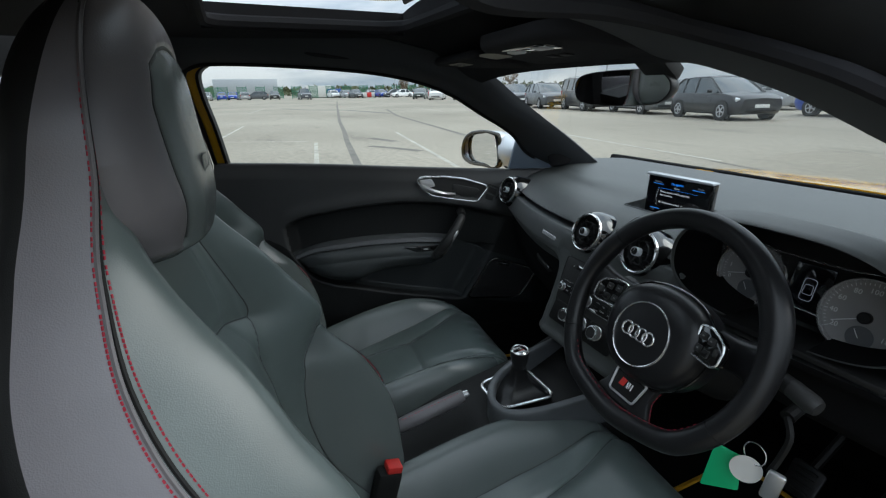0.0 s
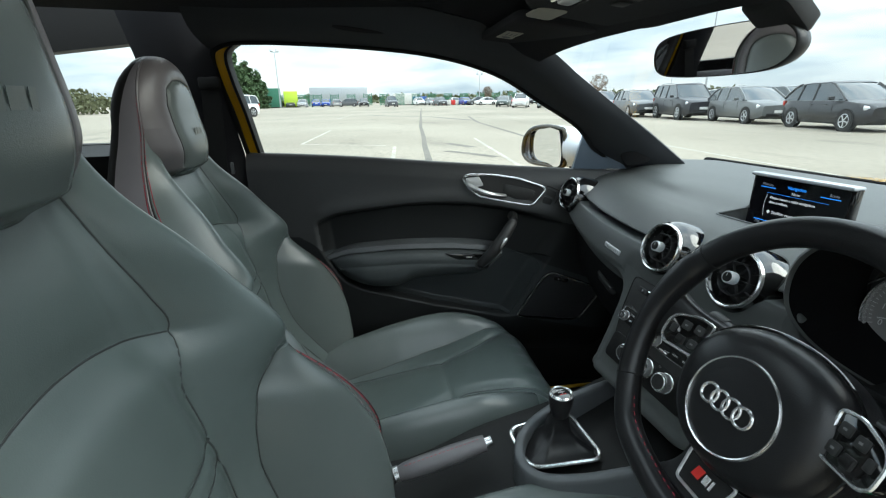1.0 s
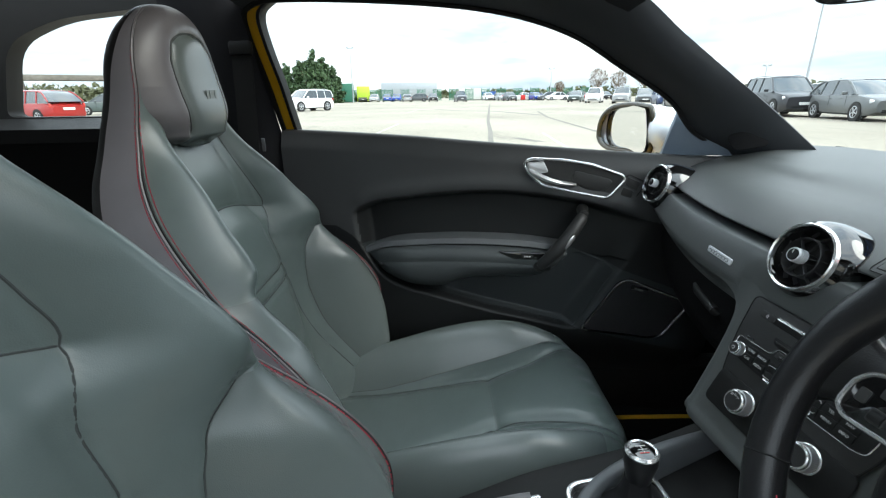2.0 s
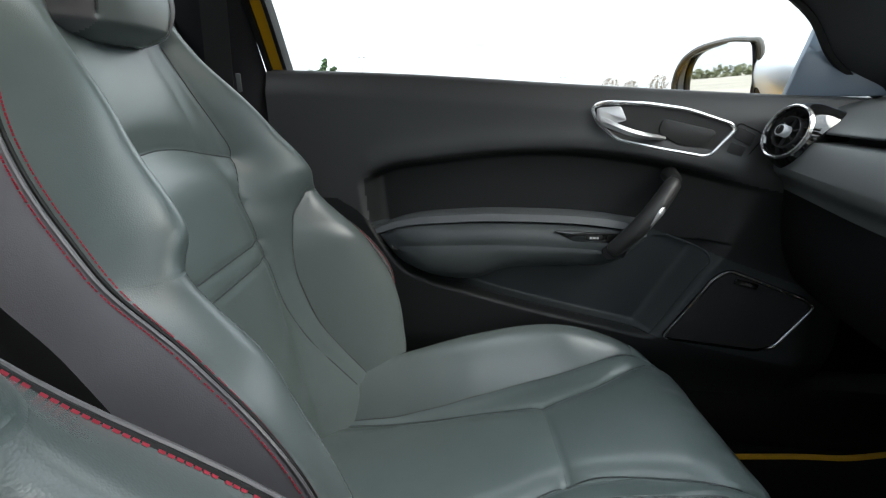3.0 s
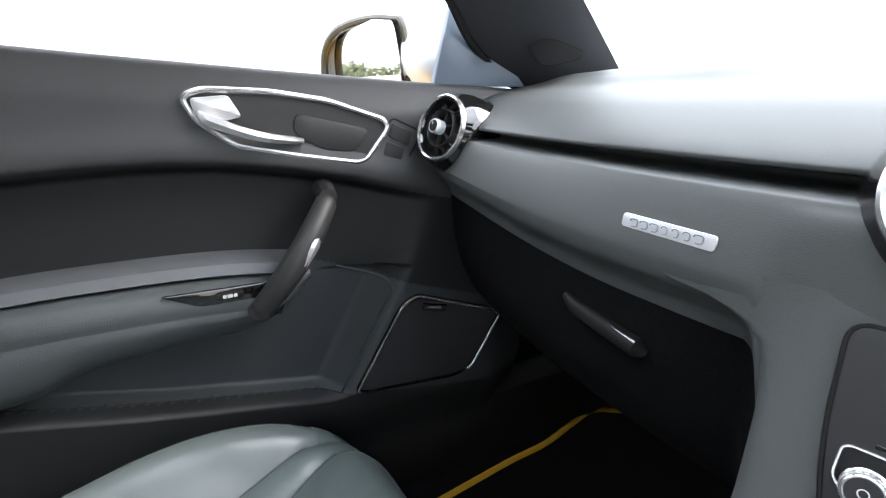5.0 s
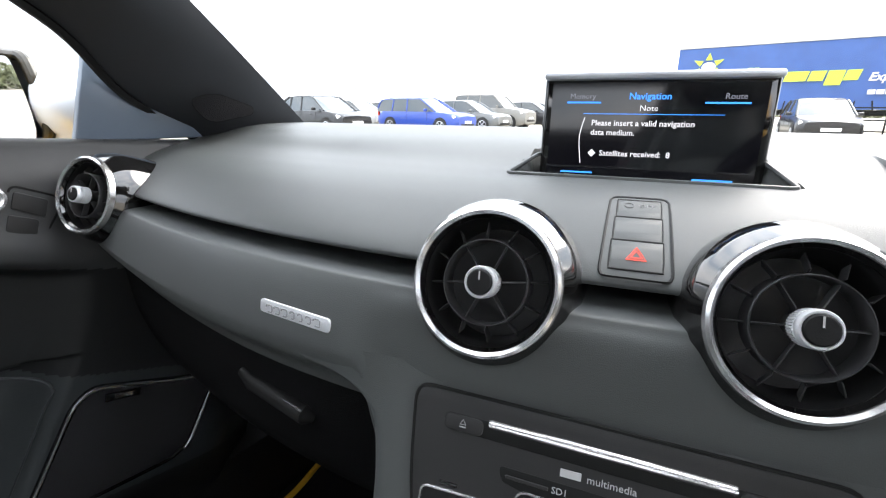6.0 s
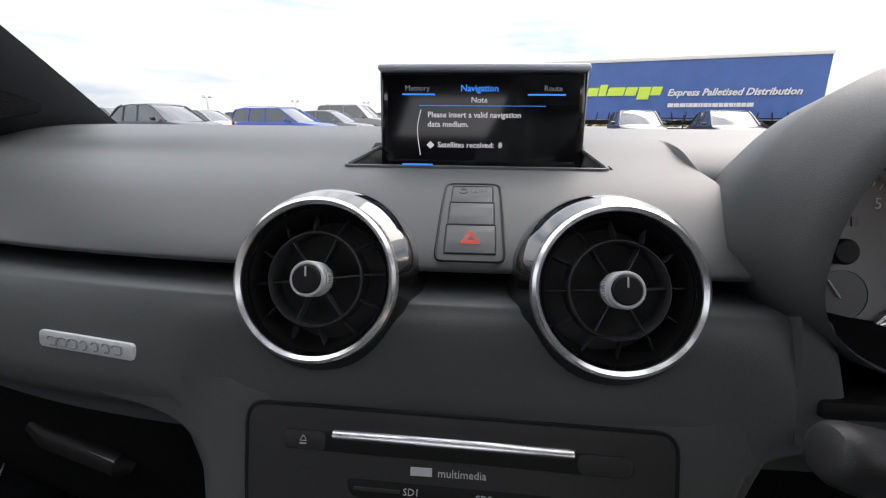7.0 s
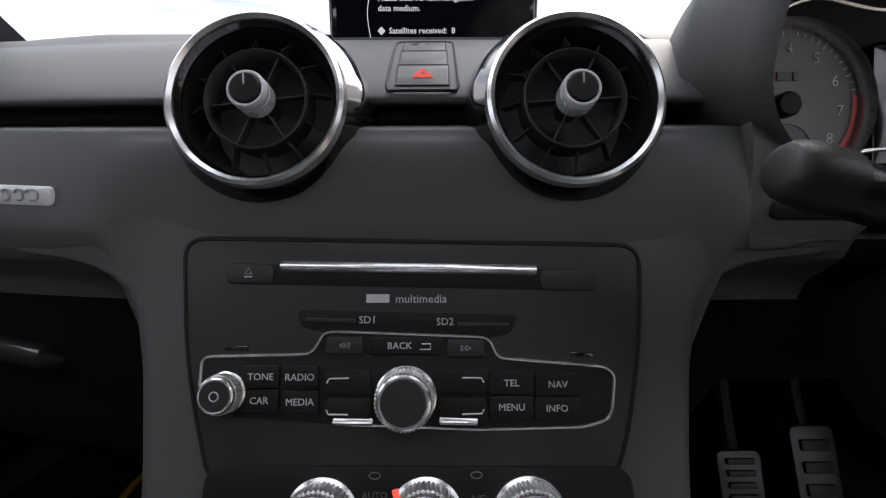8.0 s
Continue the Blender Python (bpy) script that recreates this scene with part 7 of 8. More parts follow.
# buckle
for x, y, z in ((0.078, -0.485, 0.512), (-0.145, -0.50, 0.44)):
    bk = thing("belt_buckle", pose(x, y, z, -15, 0, 0), "black belt buckle with a red release button", "belt buckle", "belt buckles")
    part("body", box(0.03, 0.045, 0.08, 0.007, Matrix.Translation((0, 0, -0.045))), M_BLACK, bk)
    part("release", box(0.026, 0.028, 0.014, 0.003, Matrix.Translation((0, 0.006, 0.0))), M_REDPLASTIC, bk, "red release button")
    part("stalk", box(0.02, 0.02, 0.10, 0.004, Matrix.Translation((0, 0, -0.12))), M_BLACK, bk)

# ---- roof fittings ----
mr = thing("rear_view_mirror", facing((-0.018, 0.052, 1.143), Vector((0.08, -0.99, -0.08)).normalized()), "oval interior mirror in a black frame", "mirror")
ol = smooth_line([(-0.095, 0.0), (-0.086, 0.023), (-0.05, 0.032), (0.02, 0.034), (0.07, 0.030), (0.093, 0.012), (0.093, -0.010), (0.07, -0.028), (0.02, -0.033), (-0.05, -0.032), (-0.086, -0.024)], 55, closed=True)
ol = [(p[0] * 1.24, p[1]) for p in ol]
rows = [[(p[0] * sc, p[1] * sc, z) for p in ol] for sc, z in ((0.955, 0.003), (0.975, 0.0055), (1.0, 0.002), (1.0, -0.008), (0.94, -0.025), (0.75, -0.038), (0.3, -0.044), (0.02, -0.045))]
part("frame", grid_mesh(np.array(rows), close_v=True), M_PANEL, mr, angle=0)
bm = bmesh.new()
bm.faces.new([bm.verts.new((p[0] * 0.962, p[1] * 0.962, 0.0032)) for p in ol])
part("mirror_glass", bm, M_MIRROR, mr, smooth=False)
part("stem", tube([(0.03, 0.0, -0.035), (0.045, 0.03, -0.06), (0.05, 0.065, -0.075)], [0.016, 0.017, 0.022], 12), M_BLACK, mr)
# mirror mount on the glass
bm = prism(rounded([(-0.028, -0.032), (0.034, -0.032), (0.032, 0.036), (-0.032, 0.036)], 0.015), 0.024, 0.008)
alone("mirror_mount", moved(bm, facing((0.066, 0.062, 1.188), Vector((0.05, -0.55, -0.80)).normalized())), M_PANEL, "dark plastic sensor cover behind the mirror", "mirror mount")
# passenger sun visor
vz = thing("sun_visor", pose(-0.345, -0.085, 1.208, -7, 0, -6), "dark cloth sun visor with a warning label", "sun visor", "sun visors")
part("pad", prism(rounded([(-0.15, -0.075), (0.15, -0.075), (0.15, 0.075), (-0.15, 0.075)], 0.03), 0.018, 0.006, Matrix.Translation((0, 0, -0.010)), both=True), M_LINER, vz)
part("warning_label", box(0.085, 0.032, 0.001, 0, Matrix.Translation((-0.005, -0.044, -0.0115))), M_LABEL, vz, "beige warning label")
for i in range(3):
    part("print_line", box(0.03, 0.0022, 0.0004, 0, Matrix.Translation((0.010, -0.036 - 0.008 * i, -0.0124))), M_GREYPRINT, vz)
part("label_disc", lathe([(0.0, -0.0127), (0.009, -0.0127), (0.009, -0.0122)], 20, Matrix.Translation((-0.027, -0.044, 0))), M_GREYPRINT, vz)
# roof console with reading lamps
rc = thing("roof_console", pose(0.0, -0.085, 1.224, -7, 0, -5), "dark roof console with reading lamps and switches", "roof console")
part("body", prism(rounded([(-0.19, -0.11), (0.19, -0.11), (0.16, 0.13), (-0.16, 0.13)], 0.08, 8), 0.026, 0.018, pose(0, 0, 0, 180), 5), M_LINER, rc)
part("lamp_lens", prism(rounded([(-0.085, 0.062), (0.085, 0.062), (0.072, 0.104), (-0.072, 0.104)], 0.016), 0.006, 0.002, pose(0, 0, -0.0215, 180)), M_GLOSS, rc, "gloss dark lamp lens")
for x in (-0.045, 0.045):
    part("reading_lamp", prism(rounded([(x - 0.024, 0.072), (x + 0.024, 0.072), (x + 0.020, 0.094), (x - 0.020, 0.094)], 0.009), 0.0035, 0.0012, pose(0, 0, -0.0255, 180)), M_SILVERMIRROR, rc, "clear lamp lens")
for x in (-0.02, 0.02):
    part("switch", box(0.026, 0.02, 0.005, 0.002, Matrix.Translation((x, -0.02, -0.026))), M_BLACK, rc)
part("label_plate", prism(rounded([(-0.185, 0.055), (-0.105, 0.055), (-0.11, 0.10), (-0.18, 0.10)], 0.012), 0.003, 0.001, pose(0, 0, -0.0245, 180)), M_LABEL, rc)
# grab handle over the passenger window
gh = thing("grab_handle", pose(-0.555, -0.36, 1.245), "black folding grab handle on the roof rail", "grab handle")
part("bar", tube(smooth_line([(0.0, -0.11, 0.012), (0.012, -0.09, -0.006), (0.016, 0.0, -0.014), (0.012, 0.09, -0.006), (0.0, 0.11, 0.010)], 24), 0.011, 10, flat=0.7), M_LINER, gh)
# tweeter grille on the front pillar
tw_n = Vector((0.70, -0.55, 0.45)).normalized()
tw = facing(Vector((-0.5135, 0.304, 0.925)) + tw_n * 0.007, tw_n)
tg = thing("pillar_tweeter", tw, "dark oval tweeter grille on the front pillar", "tweeter")
inv = tw.inverted()
oval = rounded([tuple((inv @ Vector(p))[:2]) for p in ((-0.522, 0.262, 0.944), (-0.517, 0.300, 0.946), (-0.506, 0.348, 0.913), (-0.511, 0.348, 0.900), (-0.521, 0.288, 0.900))], 0.014)
part("grille", prism(oval, 0.003, 0.0012, Matrix.Translation((0, 0, -0.0005))), M_CARPETSHADE, tg)
part("rim", tube([(x, y, 0.0015) for x, y in oval], 0.0010, 6, closed=True), M_CARPETSHADE, tg)


# ---- the car park ----
def ground_material():
    m = bpy.data.materials.new("worn_concrete")
    m.use_nodes = True
    nt = m.node_tree
    b = nt.nodes["Principled BSDF"]
    tc = nt.nodes.new("ShaderNodeTexCoord")
    n1 = nt.nodes.new("ShaderNodeTexNoise")
    n1.inputs["Scale"].default_value, n1.inputs["Detail"].default_value = 0.12, 8
    n2 = nt.nodes.new("ShaderNodeTexNoise")
    n2.inputs["Scale"].default_value, n2.inputs["Detail"].default_value = 9.0, 6
    r1 = nt.nodes.new("ShaderNodeValToRGB")
    r1.color_ramp.elements[0].position, r1.color_ramp.elements[0].color = 0.33, (0.235, 0.208, 0.160, 1)
    r1.color_ramp.elements[1].position, r1.color_ramp.elements[1].color = 0.68, (0.335, 0.298, 0.235, 1)
    r2 = nt.nodes.new("ShaderNodeValToRGB")
    r2.color_ramp.elements[0].position, r2.color_ramp.elements[0].color = 0.3, (0.78, 0.78, 0.78, 1)
    r2.color_ramp.elements[1].position, r2.color_ramp.elements[1].color = 0.7, (1.1, 1.1, 1.1, 1)
    mx = nt.nodes.new("ShaderNodeMixRGB")
    mx.blend_type, mx.inputs["Fac"].default_value = "MULTIPLY", 1.0
    for n in (n1, n2):
        nt.links.new(tc.outputs["Object"], n.inputs["Vector"])
    nt.links.new(n1.outputs["Fac"], r1.inputs["Fac"])
    nt.links.new(n2.outputs["Fac"], r2.inputs["Fac"])
    nt.links.new(r1.outputs["Color"], mx.inputs["Color1"])
    nt.links.new(r2.outputs["Color"], mx.inputs["Color2"])
    # damp smears and oil patches
    mp = nt.nodes.new("ShaderNodeMapping")
    mp.inputs["Scale"].default_value = (0.12, 0.45, 1)
    n3 = nt.nodes.new("ShaderNodeTexNoise")
    n3.inputs["Scale"].default_value, n3.inputs["Detail"].default_value = 1.6, 9
    n3.inputs["Roughness"].default_value = 0.68
    nt.links.new(tc.outputs["Object"], mp.inputs["Vector"])
    nt.links.new(mp.outputs["Vector"], n3.inputs["Vector"])
    r3 = nt.nodes.new("ShaderNodeValToRGB")
    r3.color_ramp.elements[0].position, r3.color_ramp.elements[0].color = 0.56, (1, 1, 1, 1)
    r3.color_ramp.elements[1].position, r3.color_ramp.elements[1].color = 0.70, (0.62, 0.62, 0.63, 1)
    nt.links.new(n3.outputs["Fac"], r3.inputs["Fac"])
    mx2 = nt.nodes.new("ShaderNodeMixRGB")
    mx2.blend_type, mx2.inputs["Fac"].default_value = "MULTIPLY", 1.0
    nt.links.new(mx.outputs["Color"], mx2.inputs["Color1"])
    nt.links.new(r3.outputs["Color"], mx2.inputs["Color2"])
    nt.links.new(mx2.outputs["Color"], b.inputs["Base Color"])
    b.inputs["Roughness"].default_value = 0.8
    bump = nt.nodes.new("ShaderNodeBump")
    bump.inputs["Strength"].default_value, bump.inputs["Distance"].default_value = 0.4, 0.01
    nt.links.new(n2.outputs["Fac"], bump.inputs["Height"])
    nt.links.new(bump.outputs["Normal"], b.inputs["Normal"])
    return m


M_GROUND = ground_material()
M_LINE = material("line_paint", (0.385, 0.36, 0.305), 0.8, stain=0.3, stain_size=3)
M_TAR = material("tar_seal", (0.15, 0.137, 0.115), 0.8, stain=0.3, stain_size=4)
M_TYRE = material("tyre", (0.02, 0.02, 0.02), 0.8, grain=0.3, grain_size=60)
M_RIM = material("alloy", (0.55, 0.56, 0.58), 0.35, metal=0.9, stain=0.1)
M_CARGLASS = material("car_glass", (0.03, 0.04, 0.045), 0.06, coat=0.8)
M_HEADLAMP = material("headlamp", (0.75, 0.77, 0.8), 0.12, coat=0.8)
M_TAIL = material("tail_lamp", (0.42, 0.03, 0.02), 0.25, coat=0.5)
M_PLATE = material("plate_white", (0.7, 0.7, 0.68), 0.5)
M_FENCE = material("green_fence", (0.035, 0.16, 0.10), 0.6, stain=0.15)
M_STEEL = material("galvanised", (0.42, 0.44, 0.46), 0.5, metal=0.6, stain=0.15)
M_BARK = material("bark", (0.10, 0.075, 0.05), 0.9, grain=0.6, grain_size=20)
M_LEAF = material("leaf", (0.045, 0.085, 0.03), 0.7, stain=0.4, stain_size=2)
M_LEAF2 = material("leaf_far", (0.10, 0.11, 0.055), 0.8, stain=0.4, stain_size=1)
M_BRANCH = material("bare_twigs", (0.16, 0.12, 0.085), 0.9, stain=0.2)
M_TARP = material("blue_tarpaulin", (0.035, 0.095, 0.30), 0.45, stain=0.12, stain_size=1.5, grain=0.3, grain_size=3)
M_LIME = material("lime_print", (0.50, 0.66, 0.06), 0.6)

bm = bmesh.new()
bmesh.ops.create_grid(bm, x_segments=4, y_segments=4, size=1500)
alone("ground", bm, M_GROUND, "worn beige concrete car park reaching to the horizon", "ground", "structure")


def flat_strip(name, pts, width, mat, label, z=0.004):
    rows = []
    P = [Vector((*p, 0)) for p in pts]
    for i, p in enumerate(P):
        d = (P[min(i + 1, len(P) - 1)] - P[max(i - 1, 0)]).normalized()
        s = Vector((-d.y, d.x, 0)) * width / 2
        rows.append([p + s + Vector((0, 0, z)), p - s + Vector((0, 0, z))])
    return alone(name, grid_mesh(np.array(rows)), mat, label, "marking", "structure")


CAR_PAINT = {}


def paint(color, name):
    if name not in CAR_PAINT:
        CAR_PAINT[name] = material("paint_" + name, color, 0.3, coat=0.5, stain=0.04, spec=0.35)
    return CAR_PAINT[name]


def parked_car(x, y, heading, color, cname, L=4.2, W=1.76, H=1.46, style="hatch", label="", detail=True, dark=False):
    """A parked car. heading: degrees from +y, clockwise, in which its nose points."""
    c = thing("parked_car", pose(x, y, 0, 0, 0, -heading), label or (cname + " parked " + style), "car", "parked cars")
    mat = paint(color, cname)
    hl = L / 2
    belt = 0.62 * H
    if style == "estate":
        roof = [(-hl * 0.97, 0.70 * H), (-hl * 0.90, 0.93 * H), (-hl * 0.70, H), (0.0, H), (hl * 0.10, 0.98 * H), (hl * 0.50, belt)]
    elif style == "suv":
        roof = [(-hl * 0.96, 0.66 * H), (-hl * 0.90, 0.95 * H), (-hl * 0.75, H), (0.05, H), (hl * 0.16, 0.97 * H), (hl * 0.47, belt)]
    elif style == "van":
        roof = [(-hl * 0.98, 0.60 * H), (-hl * 0.97, 0.97 * H), (-hl * 0.9, H), (hl * 0.25, H), (hl * 0.36, 0.97 * H), (hl * 0.66, belt)]
    elif style == "pickup":
        roof = [(-hl * 0.30, belt), (-hl * 0.22, 0.96 * H), (-hl * 0.15, H), (hl * 0.12, H), (hl * 0.18, 0.98 * H), (hl * 0.45, belt)]
    elif style == "saloon":
        roof = [(-hl * 0.72, belt), (-hl * 0.42, 0.96 * H), (-hl * 0.25, H), (0.0, H), (hl * 0.10, 0.98 * H), (hl * 0.50, belt)]
    else:
        roof = [(-hl * 0.95, 0.66 * H), (-hl * 0.74, 0.92 * H), (-hl * 0.50, 0.99 * H), (-hl * 0.15, H), (hl * 0.10, 0.97 * H), (hl * 0.52, belt)]
    # lower body: sections along the length
    secs = []
    for s in np.linspace(-1, 1, 25):
        yy = s * hl
        end = abs(s)
        w = W / 2 * (1 - 0.16 * max(0, (end - 0.72) / 0.28) ** 2)
        top = belt
        if s > 0.45:
            top = belt - (belt - 0.52 * H) * ((s - 0.45) / 0.55) ** 1.6
        if s < -0.9 and style not in ("pickup",):
            top = belt - 0.04 * H
        bot = 0.20 + 0.08 * max(0, (end - 0.85) / 0.15)
        if s in (-1, 1):
            w *= 0.94
            bot += 0.06
            top -= 0.06
        secs.append([(-w * 0.93, yy, bot), (-w, yy, bot + 0.12), (-w * 1.01, yy, bot + 0.35 * (top - bot)), (-w * 0.985, yy, bot + 0.75 * (top - bot)), (-w * 0.93, yy, top - 0.02), (-w * 0.86, yy, top), (0, yy, top + 0.035), (w * 0.86, yy, top), (w * 0.93, yy, top - 0.02), (w * 0.985, yy, bot + 0.75 * (top - bot)), (w * 1.01, yy, bot + 0.35 * (top - bot)), (w, yy, bot + 0.12), (w * 0.93, yy, bot)])
    bm = mesh_bm(grid_mesh(np.array(secs), close_v=True))
    bmesh.ops.holes_fill(bm, edges=[e for e in bm.edges if len(e.link_faces) == 1])
    bmesh.ops.recalc_face_normals(bm, faces=bm.faces[:])
    body = part("body", bm, mat, c, angle=50)
    # glasshouse: dark glass block, roof skin and pillars over it
    base = belt - 0.02
    rows = []
    for yy, zz in smooth_line(roof, 24):
        t = (zz - base) / (H - base)
        w = W / 2 * (0.90 - 0.17 * max(0, t))
        rows.append([(-W / 2 * 0.90, yy, base), (-w, yy, zz - 0.02), (-w * 0.92, yy, zz), (0, yy, zz + 0.02 * max(0, t)), (w * 0.92, yy, zz), (w, yy, zz - 0.02), (W / 2 * 0.90, yy, base)])
    bm = mesh_bm(grid_mesh(np.array(rows)))
    bmesh.ops.holes_fill(bm, edges=[e for e in bm.edges if len(e.link_faces) == 1])
    bmesh.ops.recalc_face_normals(bm, faces=bm.faces[:])
    gh_ = part("windows", bm, M_CARGLASS, c, "dark reflecting glass", angle=50)
    line = smooth_line(roof, 24)
    topi = [i for i, (yy, zz) in enumerate(line) if zz > 0.955 * H]
    rows = []
    for yy, zz in [line[i] for i in topi]:
        t = (zz - base) / (H - base)
        w = W / 2 * (0.90 - 0.17 * max(0, t))
        rows.append([(-w * 1.012, yy, zz - 0.045), (-w * 1.005, yy, zz - 0.015), (-w * 0.92, yy, zz + 0.008), (0, yy, zz + 0.028), (w * 0.92, yy, zz + 0.008), (w * 1.005, yy, zz - 0.015), (w * 1.012, yy, zz - 0.045)])
    part("roof", grid_mesh(np.array(rows)), mat, c, angle=50)
    for side in (-1, 1):
        for idx0, frac in ((0, None), (len(line) - 1, None)):
            pts = []
            rng = range(0, topi[0] + 1) if idx0 == 0 else range(topi[-1], len(line))
            for i in rng:
                yy, zz = line[i]
                t = max(0, (zz - base) / (H - base))
                pts.append((side * W / 2 * (0.905 - 0.17 * t), yy, zz - 0.005))
            if len(pts) > 1:
                part("pillar", tube(pts, 0.035, 6), mat, c)
        yb = -0.10 * L if style != "pickup" else -0.02 * L
        part("pillar", tube([(side * W / 2 * 0.905, yb, base), (side * W / 2 * 0.745, yb - 0.05, H - 0.04)], 0.03, 6), M_BLACK if dark else mat, c)
        if style in ("estate", "suv", "hatch"):
            yb = -0.29 * L
            part("pillar", tube([(side * W / 2 * 0.905, yb, base), (side * W / 2 * 0.755, yb + 0.02, H - 0.06)], 0.03, 6), mat, c)
        part("mirror", box(0.18, 0.09, 0.12, 0.03, pose(side * W * 0.54, 0.155 * L, belt + 0.06)), mat, c)
        part("tail_lamp", box(0.10, 0.10, 0.20, 0.03, pose(side * W * 0.42, -hl * 0.955, belt - 0.10)), M_TAIL, c)
        part("headlamp", box(0.34, 0.26, 0.13, 0.045, pose(side * W * 0.365, hl * 0.90, 0.485 * H, -22, 0, -side * 24)), M_HEADLAMP, c, "clear headlamp")
        if detail:
            for yy in (-0.09 * L, 0.16 * L):
                part("door_gap", box(0.006, 0.012, belt * 0.55, 0, pose(side * W * 0.5, yy, 0.62)), M_BLACK, body)
            for yy in (-0.06 * L, 0.10 * L):
                part("door_handle", box(0.03, 0.16, 0.03, 0.008, pose(side * W * 0.497, yy - 0.10, belt - 0.13)), mat, body)
            part("sill_trim", box(0.03, L * 0.46, 0.06, 0.01, pose(side * W * 0.475, 0, 0.23)), M_BLACK, body)
    if style == "pickup":
        part("load_bed", box(W * 0.86, hl * 0.62, 0.02, 0.005, pose(0, -hl * 0.64, belt + 0.045)), M_BLACK, c)
    if style in ("suv", "estate"):
        for side in (-1, 1):
            part("roof_rail", tube([(side * W * 0.34, -hl * 0.72, H + 0.02), (side * W * 0.34, -hl * 0.6, H + 0.06), (side * W * 0.34, hl * 0.0, H + 0.06), (side * W * 0.34, hl * 0.08, H + 0.01)], 0.018, 6), M_STEEL, c)
    part("grille", box(W * 0.48, 0.05, 0.11, 0.02, pose(0, hl * 0.985, 0.43 * H)), M_BLACK, c)
    part("lower_grille", box(W * 0.60, 0.05, 0.12, 0.02, pose(0, hl * 0.99, 0.25 * H)), M_BLACK, c)
    part("number_plate", box(0.52, 0.012, 0.11, 0.004, pose(0, hl * 1.01, 0.33 * H)), M_PLATE, c)
    part("number_plate", box(0.52, 0.012, 0.11, 0.004, pose(0, -hl * 1.0, 0.45 * H)), M_PLATE, c)
    r = 0.315 if H < 1.6 else 0.36
    for yy in (hl * 0.63, -hl * 0.60):
        for side in (-1, 1):
            wm = pose(side * (W / 2 - 0.09), yy, r, 0, 90 * side, 0)
            part("wheel_arch", lathe([(r * 1.13, 0.088), (r * 1.13, 0.104), (0.0, 0.104)], 24, wm), M_BLACK, c)
            wh = part("wheel", lathe([(r * 0.62, 0.10), (r * 0.70, 0.112), (r * 0.93, 0.112), (r, 0.09), (r, -0.09), (r * 0.6, -0.09)], 28, wm), M_TYRE, c, "black tyre on an alloy rim")
            rim = [lathe([(r * 0.66, 0.118), (r * 0.60, 0.124), (r * 0.57, 0.110)], 28, wm, closed=True), lathe([(r * 0.16, 0.118), (r * 0.12, 0.128), (0, 0.128)], 12, wm)]
            for i in range(5):
                rim.append(box(r * 0.50, r * 0.13, 0.02, 0.006, wm @ Matrix.Rotation(2 * math.pi * i / 5, 4, "Z") @ Matrix.Translation((r * 0.36, 0, 0.113)), 1))
            part("rim", join(*rim), M_RIM, wh, "silver alloy rim")
            part("disc", lathe([(r * 0.58, 0.106), (0, 0.106)], 20, wm), M_BLACK, wh)
    return c


def at(az, r, ex=0.3, ey=-0.3):
    return ex + r * math.sin(radians(az)), ey + r * math.cos(radians(az))


